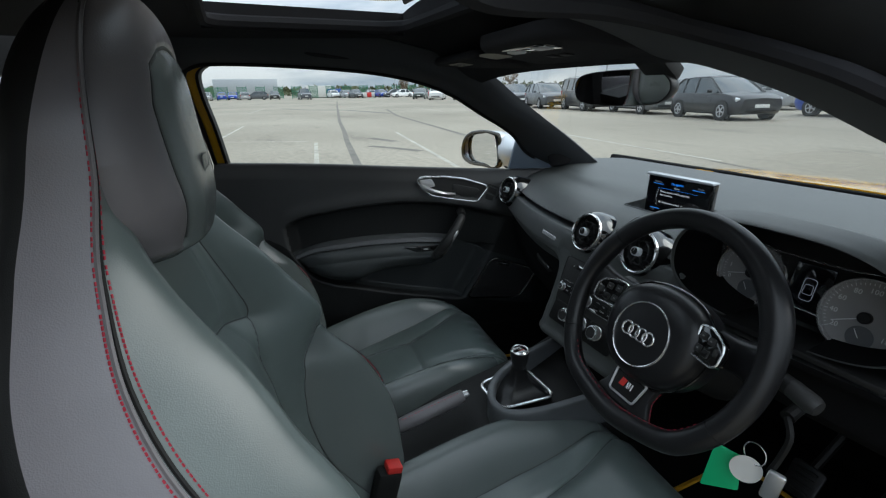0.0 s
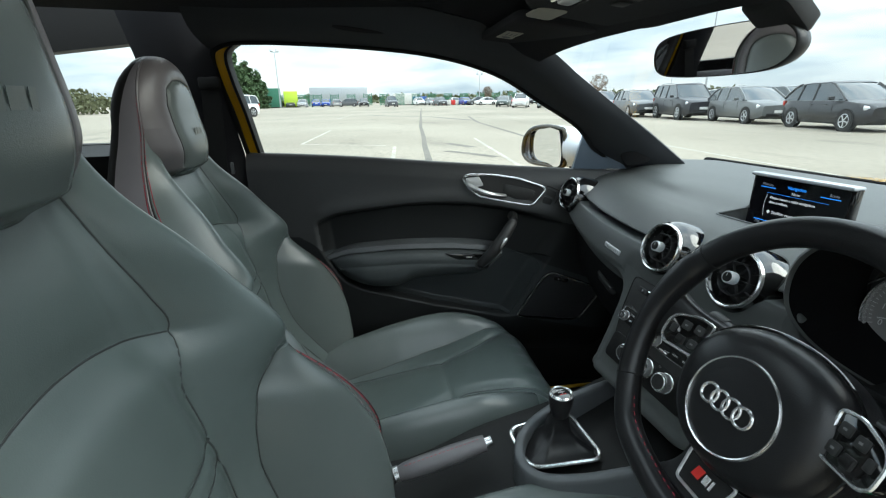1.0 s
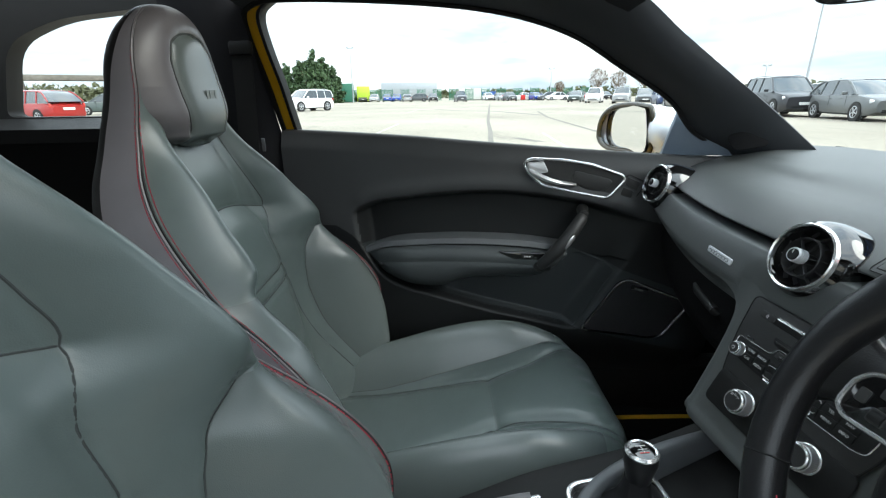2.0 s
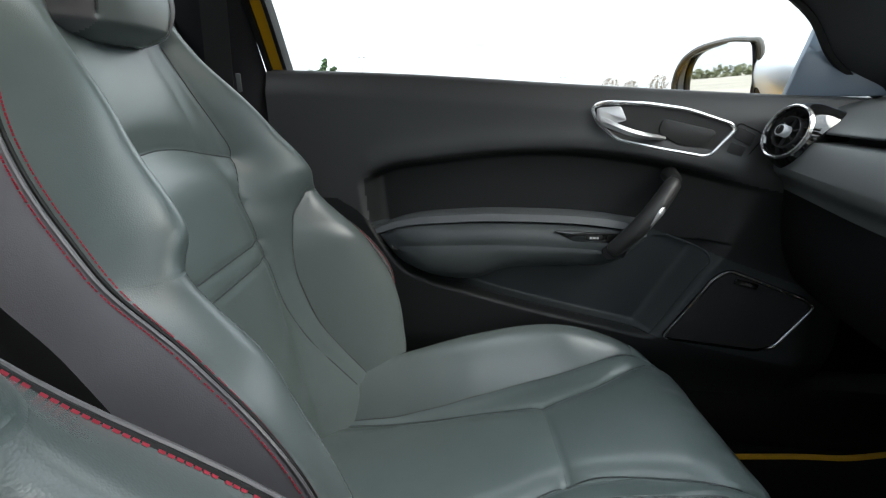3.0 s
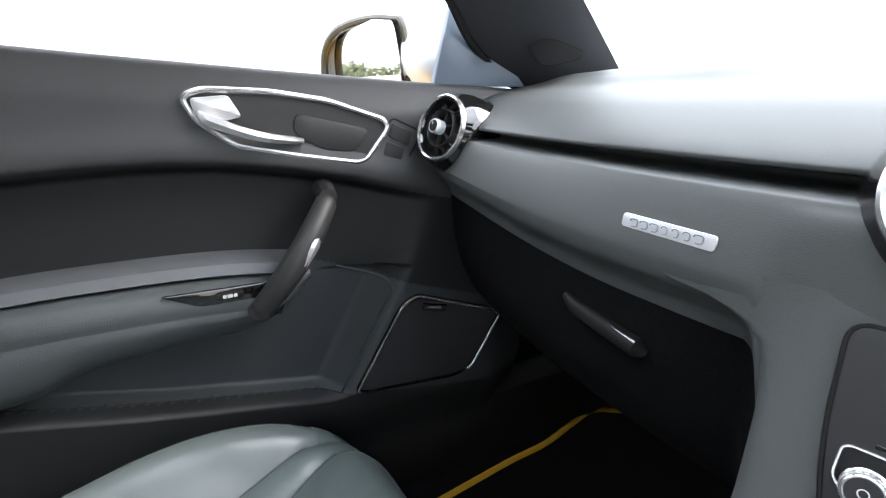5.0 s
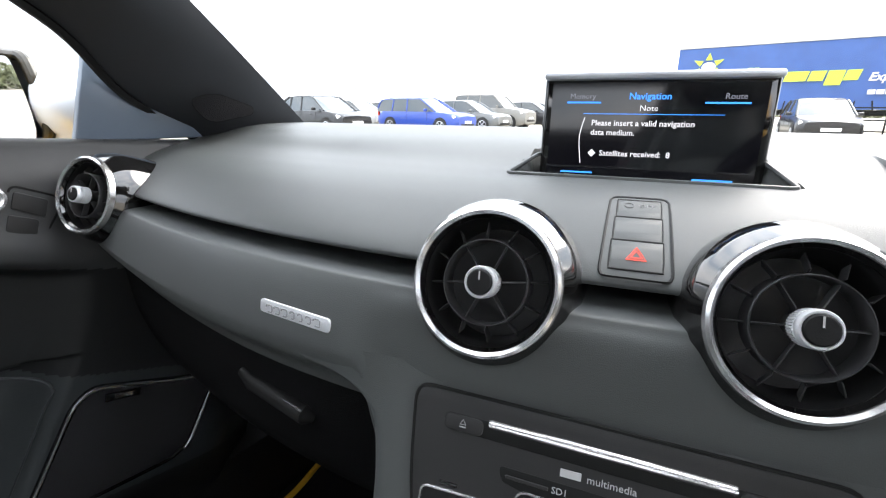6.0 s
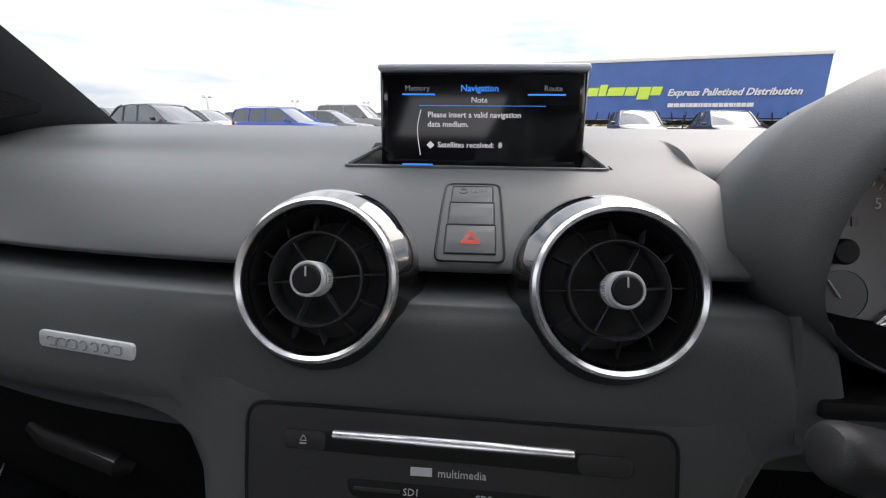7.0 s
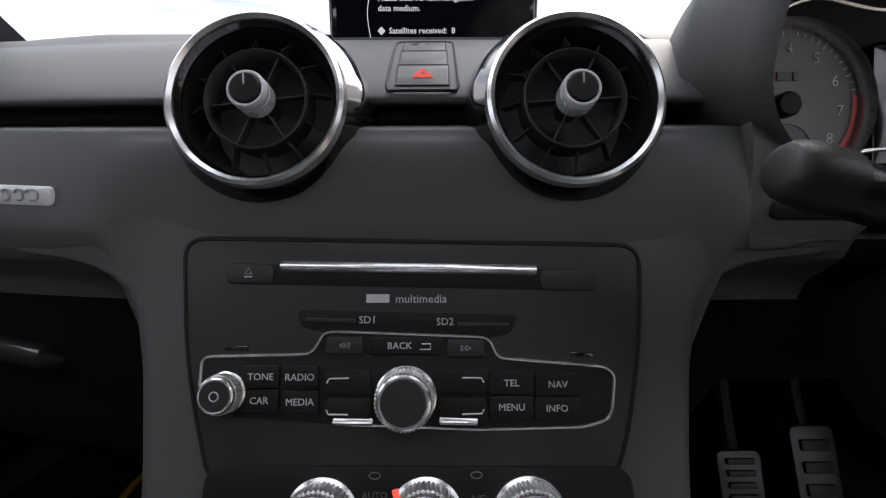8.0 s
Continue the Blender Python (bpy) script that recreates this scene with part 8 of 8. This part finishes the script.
BLACKP, GREYP, SILVERP, BLUEP, WHITEP, REDP = (0.012, 0.012, 0.014), (0.08, 0.085, 0.09), (0.36, 0.37, 0.38), (0.02, 0.06, 0.32), (0.75, 0.75, 0.75), (0.30, 0.015, 0.012)
CARS = [
    (-35.4, 20.0, 108, BLACKP, "black", 4.0, 1.46, "hatch", "black parked hatchback with a red tail lamp"),
    (-43.0, 23.8, 108, (0.11, 0.115, 0.115), "grey", 4.3, 1.44, "hatch", "metallic grey parked hatchback with bright alloy wheels"),
    (-49.0, 27.0, 108, (0.02, 0.02, 0.024), "dark blue", 4.5, 1.66, "suv", "black parked people carrier with a clear headlamp"),
    (-53.8, 30.5, 108, GREYP, "slate", 4.3, 1.46, "hatch", "slate grey parked hatchback"),
    (-57.5, 35.0, 108, GREYP, "slate", 4.3, 1.46, "saloon", "slate grey parked saloon"),
    (-23.6, 21.8, 104, BLUEP, "blue", 4.5, 1.46, "estate", "bright blue parked estate car with roof rails"),
    (-18.4, 24.6, 104, (0.13, 0.135, 0.135), "steel grey", 4.2, 1.44, "hatch", "steel grey parked hatchback"),
    (-15.4, 28.0, 104, (0.20, 0.195, 0.18), "sand grey", 4.7, 1.84, "suv", "sand grey parked off-roader with roof rails"),
    (-31.5, 28.5, 104, (0.33, 0.34, 0.35), "silver", 4.2, 1.46, "hatch", "silver parked hatchback in the second row"),
    (-39.5, 28.0, 104, (0.16, 0.17, 0.17), "pewter", 4.2, 1.48, "hatch", "pewter parked hatchback in the second row"),
    (-44.8, 33.0, 104, WHITEP, "white", 4.2, 1.46, "hatch", "white parked hatchback in the second row"),
    (-26.5, 31.0, 104, GREYP, "slate", 4.3, 1.46, "hatch", "slate grey parked hatchback in the second row"),
    (-10.8, 30.5, 104, BLACKP, "black", 4.3, 1.5, "hatch", "black parked hatchback in the second row"),
    (16.4, 21.0, 186, BLACKP, "black", 4.0, 1.46, "hatch", "black parked small hatchback facing the windscreen"),
    (25.2, 21.6, 190, BLACKP, "black", 4.3, 1.46, "hatch", "black parked hatchback beside the trailer"),
    (33.5, 22.5, 190, (0.10, 0.03, 0.03), "maroon", 4.2, 1.46, "hatch", "maroon parked hatchback beside the trailer"),
    (-100.0, 40.0, 128, WHITEP, "white", 4.5, 1.60, "suv", "white parked off-roader alone on the concrete"),
    (-124.4, 30.0, 205, REDP, "red", 4.1, 1.48, "hatch", "glossy red parked hatchback by the scrub bank"),
    (-119.2, 43.0, 150, (0.06, 0.08, 0.075), "dark green", 4.1, 1.46, "hatch", "dark green parked hatchback"),
    (-126.8, 42.0, 200, GREYP, "slate", 4.2, 1.5, "hatch", "slate grey parked hatchback beside a red one"),
    (-116.0, 50.0, 150, SILVERP, "silver", 4.1, 1.46, "hatch", "silver parked hatchback near the scrub bank"),
    (-82.0, 86.0, 90, (0.07, 0.075, 0.085), "gunmetal", 5.1, 1.78, "pickup", "dark grey parked pick-up truck by the far fence"),
    (-66.6, 62.0, 120, WHITEP, "white", 4.6, 1.75, "suv", "white parked off-roader across the concrete"),
    (-63.7, 58.0, 120, SILVERP, "silver", 4.6, 1.75, "suv", "silver parked people carrier across the concrete"),
    (-68.6, 70.0, 120, (0.05, 0.07, 0.06), "dark green", 4.3, 1.5, "hatch", "dark green parked hatchback across the concrete"),
    (-61.3, 52.0, 118, GREYP, "slate", 4.4, 1.5, "hatch", "slate grey parked hatchback across the concrete"),
    (-59.3, 44.0, 112, (0.03, 0.05, 0.12), "navy", 4.3, 1.5, "hatch", "navy parked hatchback across the concrete"),
]
for az, r, hd_, col, cn, L_, H_, sty, lab in CARS:
    px, py = at(az, r)
    parked_car(px, py, hd_, col, cn, L_, 1.78, H_, sty, lab, detail=r < 45)
rnd = random.Random(4)
for i in range(26):
    az = -99 + i * 1.35 + rnd.uniform(-0.3, 0.3)
    if -84.5 < az < -79.5:
        continue
    r = rnd.uniform(92, 104)
    px, py = at(az, r)
    cn, col = rnd.choice((("white", WHITEP), ("silver", SILVERP), ("slate", GREYP), ("black", BLACKP), ("blue", BLUEP), ("red", REDP)))
    parked_car(px, py, rnd.choice((85, 95, 270, 180)), col, cn, 4.2, 1.76, rnd.uniform(1.42, 1.6), rnd.choice(("hatch", "saloon", "estate")), cn + " parked car by the far fence", detail=False)

# trailer with a tarpaulin side
TA, TB = Vector((2.07, 26.13, 0)), Vector((14.7, 21.85, 0))
td = (TB - TA).normalized()
tn = Vector((td.y, -td.x, 0))
TRM = axes(TA, td, (0, 0, 1), tn)
tr = thing("lorry_trailer", TRM, "curtain-sided lorry trailer with blue tarpaulin and lime print", "trailer")
TL = 13.33
rows = []
for x in np.linspace(0.05, TL - 0.05, 60):
    rows.append([(x, z, 0.02 * math.sin(x * 2.1) * (1 - (z - 1.15) / 3.0) + (0.03 * math.sin(x * 9.0 + z * 3) if z < 1.7 else 0)) for z in np.linspace(1.15, 3.86, 16)])
part("tarpaulin", grid_mesh(np.array(rows)), M_TARP, tr, "blue tarpaulin side with strap creases", angle=0)
part("roof_rail", box(TL, 0.16, 0.10, 0.02, Matrix.Translation((TL / 2, 3.93, 0.0))), M_PAPER, tr, "cream roof rail")
part("body", box(TL - 0.04, 2.7, 2.4, 0.02, Matrix.Translation((TL / 2, 2.52, -1.26))), M_STEEL, tr)
part("chassis", box(TL * 0.98, 0.22, 1.0, 0.02, Matrix.Translation((TL / 2, 1.02, -1.2))), M_BLACK, tr)
for x in (8.6, 9.9, 11.2):
    part("wheel", lathe([(0.30, 0.16), (0.36, 0.18), (0.50, 0.16), (0.51, 0.0), (0.50, -0.16), (0.3, -0.16)], 28, Matrix.Translation((x, 0.51, -0.25))), M_TYRE, tr)
for x in (2.4,):
    part("landing_leg", box(0.12, 0.95, 0.12, 0.01, Matrix.Translation((x, 0.5, -0.4))), M_STEEL, tr)
for i in range(22):
    x = 0.5 + i * 0.58
    part("strap", box(0.05, 0.42, 0.012, 0, pose(x, 1.28, 0.06, 0, 0, 12 * math.sin(i * 1.7))), M_BLACK, tr)
# star emblem and the name as plain shapes
star = []
for i in range(6):
    a = radians(90 + 60 * i)
    pts = [(1.38 + 0.62 * math.cos(a) * 1.15, 3.02 + 0.62 * math.sin(a)), (1.38 + 0.36 * math.cos(a + 0.42), 3.02 + 0.32 * math.sin(a + 0.42)), (1.38 + 0.36 * math.cos(a - 0.42), 3.02 + 0.32 * math.sin(a - 0.42))]
    part("star_point", prism(pts, 0.01, 0, Matrix.Translation((0, 0, 0.05))), M_LIME, tr)
part("star_eye", lathe([(0.0, 0.06), (0.26, 0.06)], 24, Matrix.Translation((1.40, 3.02, 0)) @ Matrix.Diagonal((1.15, 0.8, 1, 1))), M_PAPER, tr)
x = 1.80
for w, h0, h1 in ((0.50, 2.28, 2.86), (0.52, 2.28, 2.68), (0.18, 2.28, 2.90), (0.18, 2.28, 2.90), (0.52, 2.28, 2.68), (0.36, 2.28, 2.82), (0.78, 2.28, 2.68), (0.52, 2.28, 2.68), (0.54, 2.10, 2.68), (0.46, 2.28, 2.68)):
    part("name_shape", prism([(x, h0), (x + w, h0), (x + w + 0.10, h1), (x + 0.10, h1)], 0.008, 0, Matrix.Translation((0, 0, 0.05))), M_LIME, tr)
    x += w + 0.05
words("Express Palletised Distribution", 0.43, Matrix.Translation((7.12, 2.38, 0.06)), M_PAPER, tr, align="LEFT", depth=0.003, bold=0.012, shear=0.25)
x = 7.2
for w in (0.24, 0.24, 0.24, 0.07, 0.19, 0.18, 0.08, 0.08, 0.18, 0.13, 0.25, 0.18, 0.18, 0.17, 0.07, 0.17, 0.18, 0.27):
    part("print_bar", box(w, 0.18, 0.004, 0, Matrix.Translation((x + w / 2, 1.82, 0.06))), M_PAPER, tr)
    x += w + 0.025

# dark bar fence under the trailer
fd = thing("bar_fence", pose(10.5, 21.2, 0, 0, 0, -20), "dark steel bar fence by the trailer", "fence")
for i in range(6):
    part("post", box(0.06, 0.06, 1.35, 0.008, Matrix.Translation((-3.0 + i * 1.3, 0, 0.675))), M_BLACK, fd)
for z in (0.35, 0.75, 1.2):
    part("rail", box(6.6, 0.04, 0.05, 0.006, Matrix.Translation((0.25, 0, z))), M_BLACK, fd)

# floodlight masts
for az, r, h in ((-47.3, 55, 9.6), (-94.6, 92, 9.4), (-50.6, 110, 5.6), (-71.5, 105, 6.0), (-31.0, 90, 4.6), (-22.0, 95, 4.4), (-14.0, 100, 4.6)):
    px, py = at(az, r)
    mast = thing("floodlight_mast", pose(px, py, 0, 0, 0, -az + 90), "galvanised mast with twin floodlights", "mast", "masts")
    part("pole", tube([(0, 0, 0), (0, 0, h)], [0.11, 0.06], 8), M_STEEL, mast)
    part("crossbar", box(0.08, 1.1, 0.08, 0.01, Matrix.Translation((0, 0, h))), M_STEEL, mast)
    for s in (-1, 1):
        part("floodlight", box(0.25, 0.55, 0.45, 0.04, pose(0.1, s * 0.48, h + 0.28, 0, 25, 0)), M_STEEL, mast)

# far green fence in panels
fence = thing("green_fence", pose(0, 0, 0), "green steel mesh fence along the far edge", "fence")
for i in range(34):
    az0 = -98.5 + i * 0.95
    a, b = Vector((*at(az0, 106), 0)), Vector((*at(az0 + 0.95, 106), 0))
    d = b - a
    part("post", tube([a, a + Vector((0, 0, 2.6))], 0.05, 5), M_FENCE, fence)
    if i % 2 == 0 or i < 8:
        bmf = bmesh.new()
        for k2 in range(14):
            p = a + d * (k2 + 0.5) / 14
            for dz in (0,):
                vs = [bmf.verts.new(p + d.normalized() * sx + Vector((0, 0, zz))) for sx, zz in ((-0.03, 0.1), (0.03, 0.1), (0.03, 2.4), (-0.03, 2.4))]
                bmf.faces.new(vs)
        for zz in (0.3, 1.3, 2.3):
            vs = [bmf.verts.new(p) for p in (a + Vector((0, 0, zz)), b + Vector((0, 0, zz)), b + Vector((0, 0, zz + 0.08)), a + Vector((0, 0, zz + 0.08)))]
            bmf.faces.new(vs)
        part("panel", bmf, M_FENCE, fence, smooth=False)


def leaf_cloud(seed, n, spots, size):
    """Many small leaf faces spread through the given balls (centre, radii)."""
    rr = np.random.RandomState(seed)
    verts, faces = [], []
    weights = np.array([s[1][0] * s[1][1] * s[1][2] for s in spots])
    pick = rr.choice(len(spots), n, p=weights / weights.sum())
    for i in pick:
        c, rad = spots[i]
        v = rr.normal(size=3)
        v = v / np.linalg.norm(v) * rr.uniform(0.55, 1.05) * np.array(rad)
        p = np.array(c) + v
        u, w = rr.normal(size=3), rr.normal(size=3)
        u /= np.linalg.norm(u)
        w -= u * (u @ w)
        w /= np.linalg.norm(w)
        s = size * rr.uniform(0.5, 1.3)
        k2 = len(verts)
        verts += [tuple(p + u * s), tuple(p + w * s * 0.6), tuple(p - u * s), tuple(p - w * s * 0.6)]
        faces.append((k2, k2 + 1, k2 + 2, k2 + 3))
    me = bpy.data.meshes.new("leaves")
    me.from_pydata(verts, [], faces)
    return me


def tree(x, y, h, seed, conifer=True, label="dense dark green conifer beyond the car park"):
    t = thing("tree", pose(x, y, 0), label, "tree", "far trees")
    rr = random.Random(seed)
    part("trunk", tube([(0, 0, 0), (0.1, 0, h * 0.4), (0.05, 0.1, h * 0.9)], [0.28, 0.2, 0.05], 8), M_BARK, t)
    spots = []
    for i in range(14):
        z = h * (0.08 + 0.86 * i / 13)
        wide = h * 0.36 * (1 - ((i / 13) ** 1.8) * 0.80)
        for k2 in range(3):
            a = rr.uniform(0, 6.28)
            off = wide * rr.uniform(0.1, 0.7)
            spots.append(((off * math.cos(a), off * math.sin(a), z + rr.uniform(-0.3, 0.3)), (wide * 0.55, wide * 0.55, h * 0.07)))
            if k2 == 0:
                part("limb", tube([(0.05, 0, z * 0.9), (off * math.cos(a), off * math.sin(a), z)], [0.07, 0.03], 5), M_BARK, t)
    part("crown", leaf_cloud(seed, 6500, spots, 0.30), M_LEAF, t, smooth=False)
    return t


for i, (az, r, h) in enumerate(((-101.8, 92, 6.6), (-100.3, 90, 7.2), (-98.9, 88, 8.6), (-97.9, 90, 8.0), (-96.7, 93, 6.4), (-103.2, 95, 6.4))):
    px, py = at(az, r)
    tree(px, py, h, 20 + i)
# bare trees and scrub to the right of the far fence
for i, (az, r, h) in enumerate(((-66.3, 150, 8.5), (-64.2, 150, 7.5), (-61.5, 150, 9.0), (-58.0, 150, 8.0), (-70.5, 170, 5.5))):
    px, py = at(az, r)
    t = thing("bare_tree", pose(px, py, 0), "leafless brown tree far beyond the fence", "tree", "far trees")
    rr = random.Random(50 + i)
    part("trunk", tube([(0, 0, 0), (0.1, 0, h * 0.5)], [0.3, 0.15], 6), M_BARK, t)
    for k2 in range(9):
        a, e = rr.uniform(0, 6.28), rr.uniform(0.5, 1.3)
        L3 = h * rr.uniform(0.35, 0.6)
        part("limb", tube([(0, 0, h * 0.35), (L3 * math.cos(a) * math.cos(e) * 0.6, L3 * math.sin(a) * math.cos(e) * 0.6, h * 0.35 + L3 * math.sin(e) * 0.7), (L3 * math.cos(a) * math.cos(e), L3 * math.sin(a) * math.cos(e), h * 0.4 + L3 * math.sin(e))], [0.12, 0.06, 0.02], 4), M_BRANCH, t)
    part("twigs", leaf_cloud(70 + i, 700, [((0, 0, h * 0.65), (h * 0.33, h * 0.33, h * 0.33))], 0.22), M_BRANCH, t, smooth=False)
# far hedge line round the horizon
spots = []
rr = random.Random(9)
for i in range(190):
    az = -150 + i * 1.0
    r = rr.uniform(215, 240)
    px, py = at(az, r)
    spots.append(((px, py, 1.6), (4.5, 4.5, rr.uniform(1.6, 3.0))))
hedge = alone("far_hedge", leaf_cloud(99, 9000, spots, 1.3), M_LEAF2, "far belt of scrub and trees along the horizon", "hedge", "stuff")

# green lorries, cabin and barriers at the far edge
for az, r, w, h, d, mat_, lab in ((-95.2, 100, 2.5, 3.4, 6.0, M_FENCE, "green lorry body parked by the trees"), (-93.4, 102, 2.6, 2.9, 5.0, M_LIME, "bright green skip by the fence"), (-78.6, 112, 3.2, 1.7, 3.0, M_TARP, "blue storage container by the far fence"), (-80.3, 112, 5.5, 2.4, 2.6, M_PAPER, "pale site cabin by the far fence"), (-88.0, 125, 14.0, 4.2, 6.0, M_STEEL, "long pale shed beyond the fence")):
    px, py = at(az, r)
    tcont = thing("container", pose(px, py, 0, 0, 0, -az), lab, "container")
    part("body", box(w, d, h, 0.05, Matrix.Translation((0, 0, h / 2 + 0.15))), mat_, tcont)
    for k2 in range(max(3, int(w / 0.5))):
        part("rib", box(0.08, 0.06, h * 0.92, 0.01, Matrix.Translation((-w / 2 + (k2 + 0.5) * w / max(3, int(w / 0.5)), -d / 2 - 0.02, h / 2 + 0.15))), mat_, tcont)
    part("base", box(w * 0.9, d * 0.9, 0.16, 0, Matrix.Translation((0, 0, 0.08))), M_BLACK, tcont)
for i in range(9):
    px, py = at(-76.8 + i * 0.55, 98)
    bar = thing("road_barrier", pose(px, py, 0, 0, 0, 78), "red and white plastic road barrier", "barrier", "barriers")
    part("panel", box(0.9, 0.12, 0.9, 0.03, Matrix.Translation((0, 0, 0.55))), M_REDPLASTIC if i % 2 == 0 else M_PAPER, bar)
    part("foot", box(0.3, 0.5, 0.1, 0.02, Matrix.Translation((0, 0, 0.05))), M_BLACK, bar)

# scrub bank and a flat trailer behind the red car
spots = []
for i in range(24):
    px, py = at(-133 + i * 0.9, 66 + (i % 3) * 2)
    spots.append(((px, py, 1.2), (2.2, 2.2, 1.5)))
alone("scrub_bank", leaf_cloud(5, 4200, spots, 0.35), M_LEAF2, "low brown and green scrub bank", "scrub", "stuff")
px, py = at(-122.0, 60)
ft = thing("flat_trailer", pose(px, py, 0, 0, 0, 122 - 90 + 90), "empty flat lorry trailer on stands", "trailer")
part("deck", box(11, 2.4, 0.5, 0.05, Matrix.Translation((0, 0, 3.1))), M_TAR, ft)
for s in (-4.5, -3.2, 3.5):
    part("support", box(0.4, 1.8, 2.85, 0.05, Matrix.Translation((s, 0, 1.42))), M_TAR, ft)

# painted bay lines and tar seams
for nm, pts, w, mat_, lab in (
    ("bay_line", [(-18.5, -0.2), (-12.4, -1.1)], 0.085, M_LINE, "worn white bay line"), ("bay_line", [(-12.4, -1.1), (-11.2, 1.0)], 0.085, M_LINE, "worn white bay line"),
    ("bay_line", [(-10.8, 1.15), (-6.5, 0.45)], 0.085, M_LINE, "worn white bay line"), ("bay_line", [(-12.5, 3.75), (-5.8, 2.5)], 0.085, M_LINE, "worn white bay line"),
    ("bay_line", [(-26.0, 0.0), (-26.6, 2.4)], 0.085, M_LINE, "worn white bay line"), ("bay_line", [(-33, 12.0), (-24, 10.4)], 0.085, M_LINE, "worn white bay line"), ("bay_line", [(-40, 2.0), (-30, 0.4)], 0.085, M_LINE, "worn white bay line"),
    ("long_line", [(-9.6, 7.35), (-6.1, 6.72), (-4.2, 6.4)], 0.085, M_LINE, "long worn white line across the concrete"),
    ("tar_seam", [(-4.3, 6.3), (-2.9, 6.0), (-1.6, 5.6), (0.5, 5.2)], 0.07, M_TAR, "dark tar seam in the concrete"),
    ("tar_seam", [(-62, 12.4), (-40, 7.8), (-19.1, 3.5), (-13.5, 2.45), (-10.8, 1.9), (-7.0, 1.2), (-4.0, 0.8)], 0.13, M_TAR, "dark tar seam in the concrete"),
    ("tar_seam", [(-30, 9.0), (-21.7, 6.9), (-10.4, 5.0)], 0.16, M_TAR, "dark tar seam in the concrete"),
    ("tar_patch", [(-38, 3.0), (-34, 4.2), (-30.5, 6.5), (-24, 7.4)], 0.5, M_TAR, "dark oily patch on the concrete"),
    ("tar_patch", [(-9.4, 2.1), (-8.6, 2.5), (-8.0, 2.75)], 0.22, M_TAR, "dark oily patch on the concrete"), ("tar_patch", [(-11.2, 2.6), (-10.0, 2.9)], 0.25, M_TAR, "dark oily patch on the concrete")):
    flat_strip(nm, pts, w, mat_, lab)
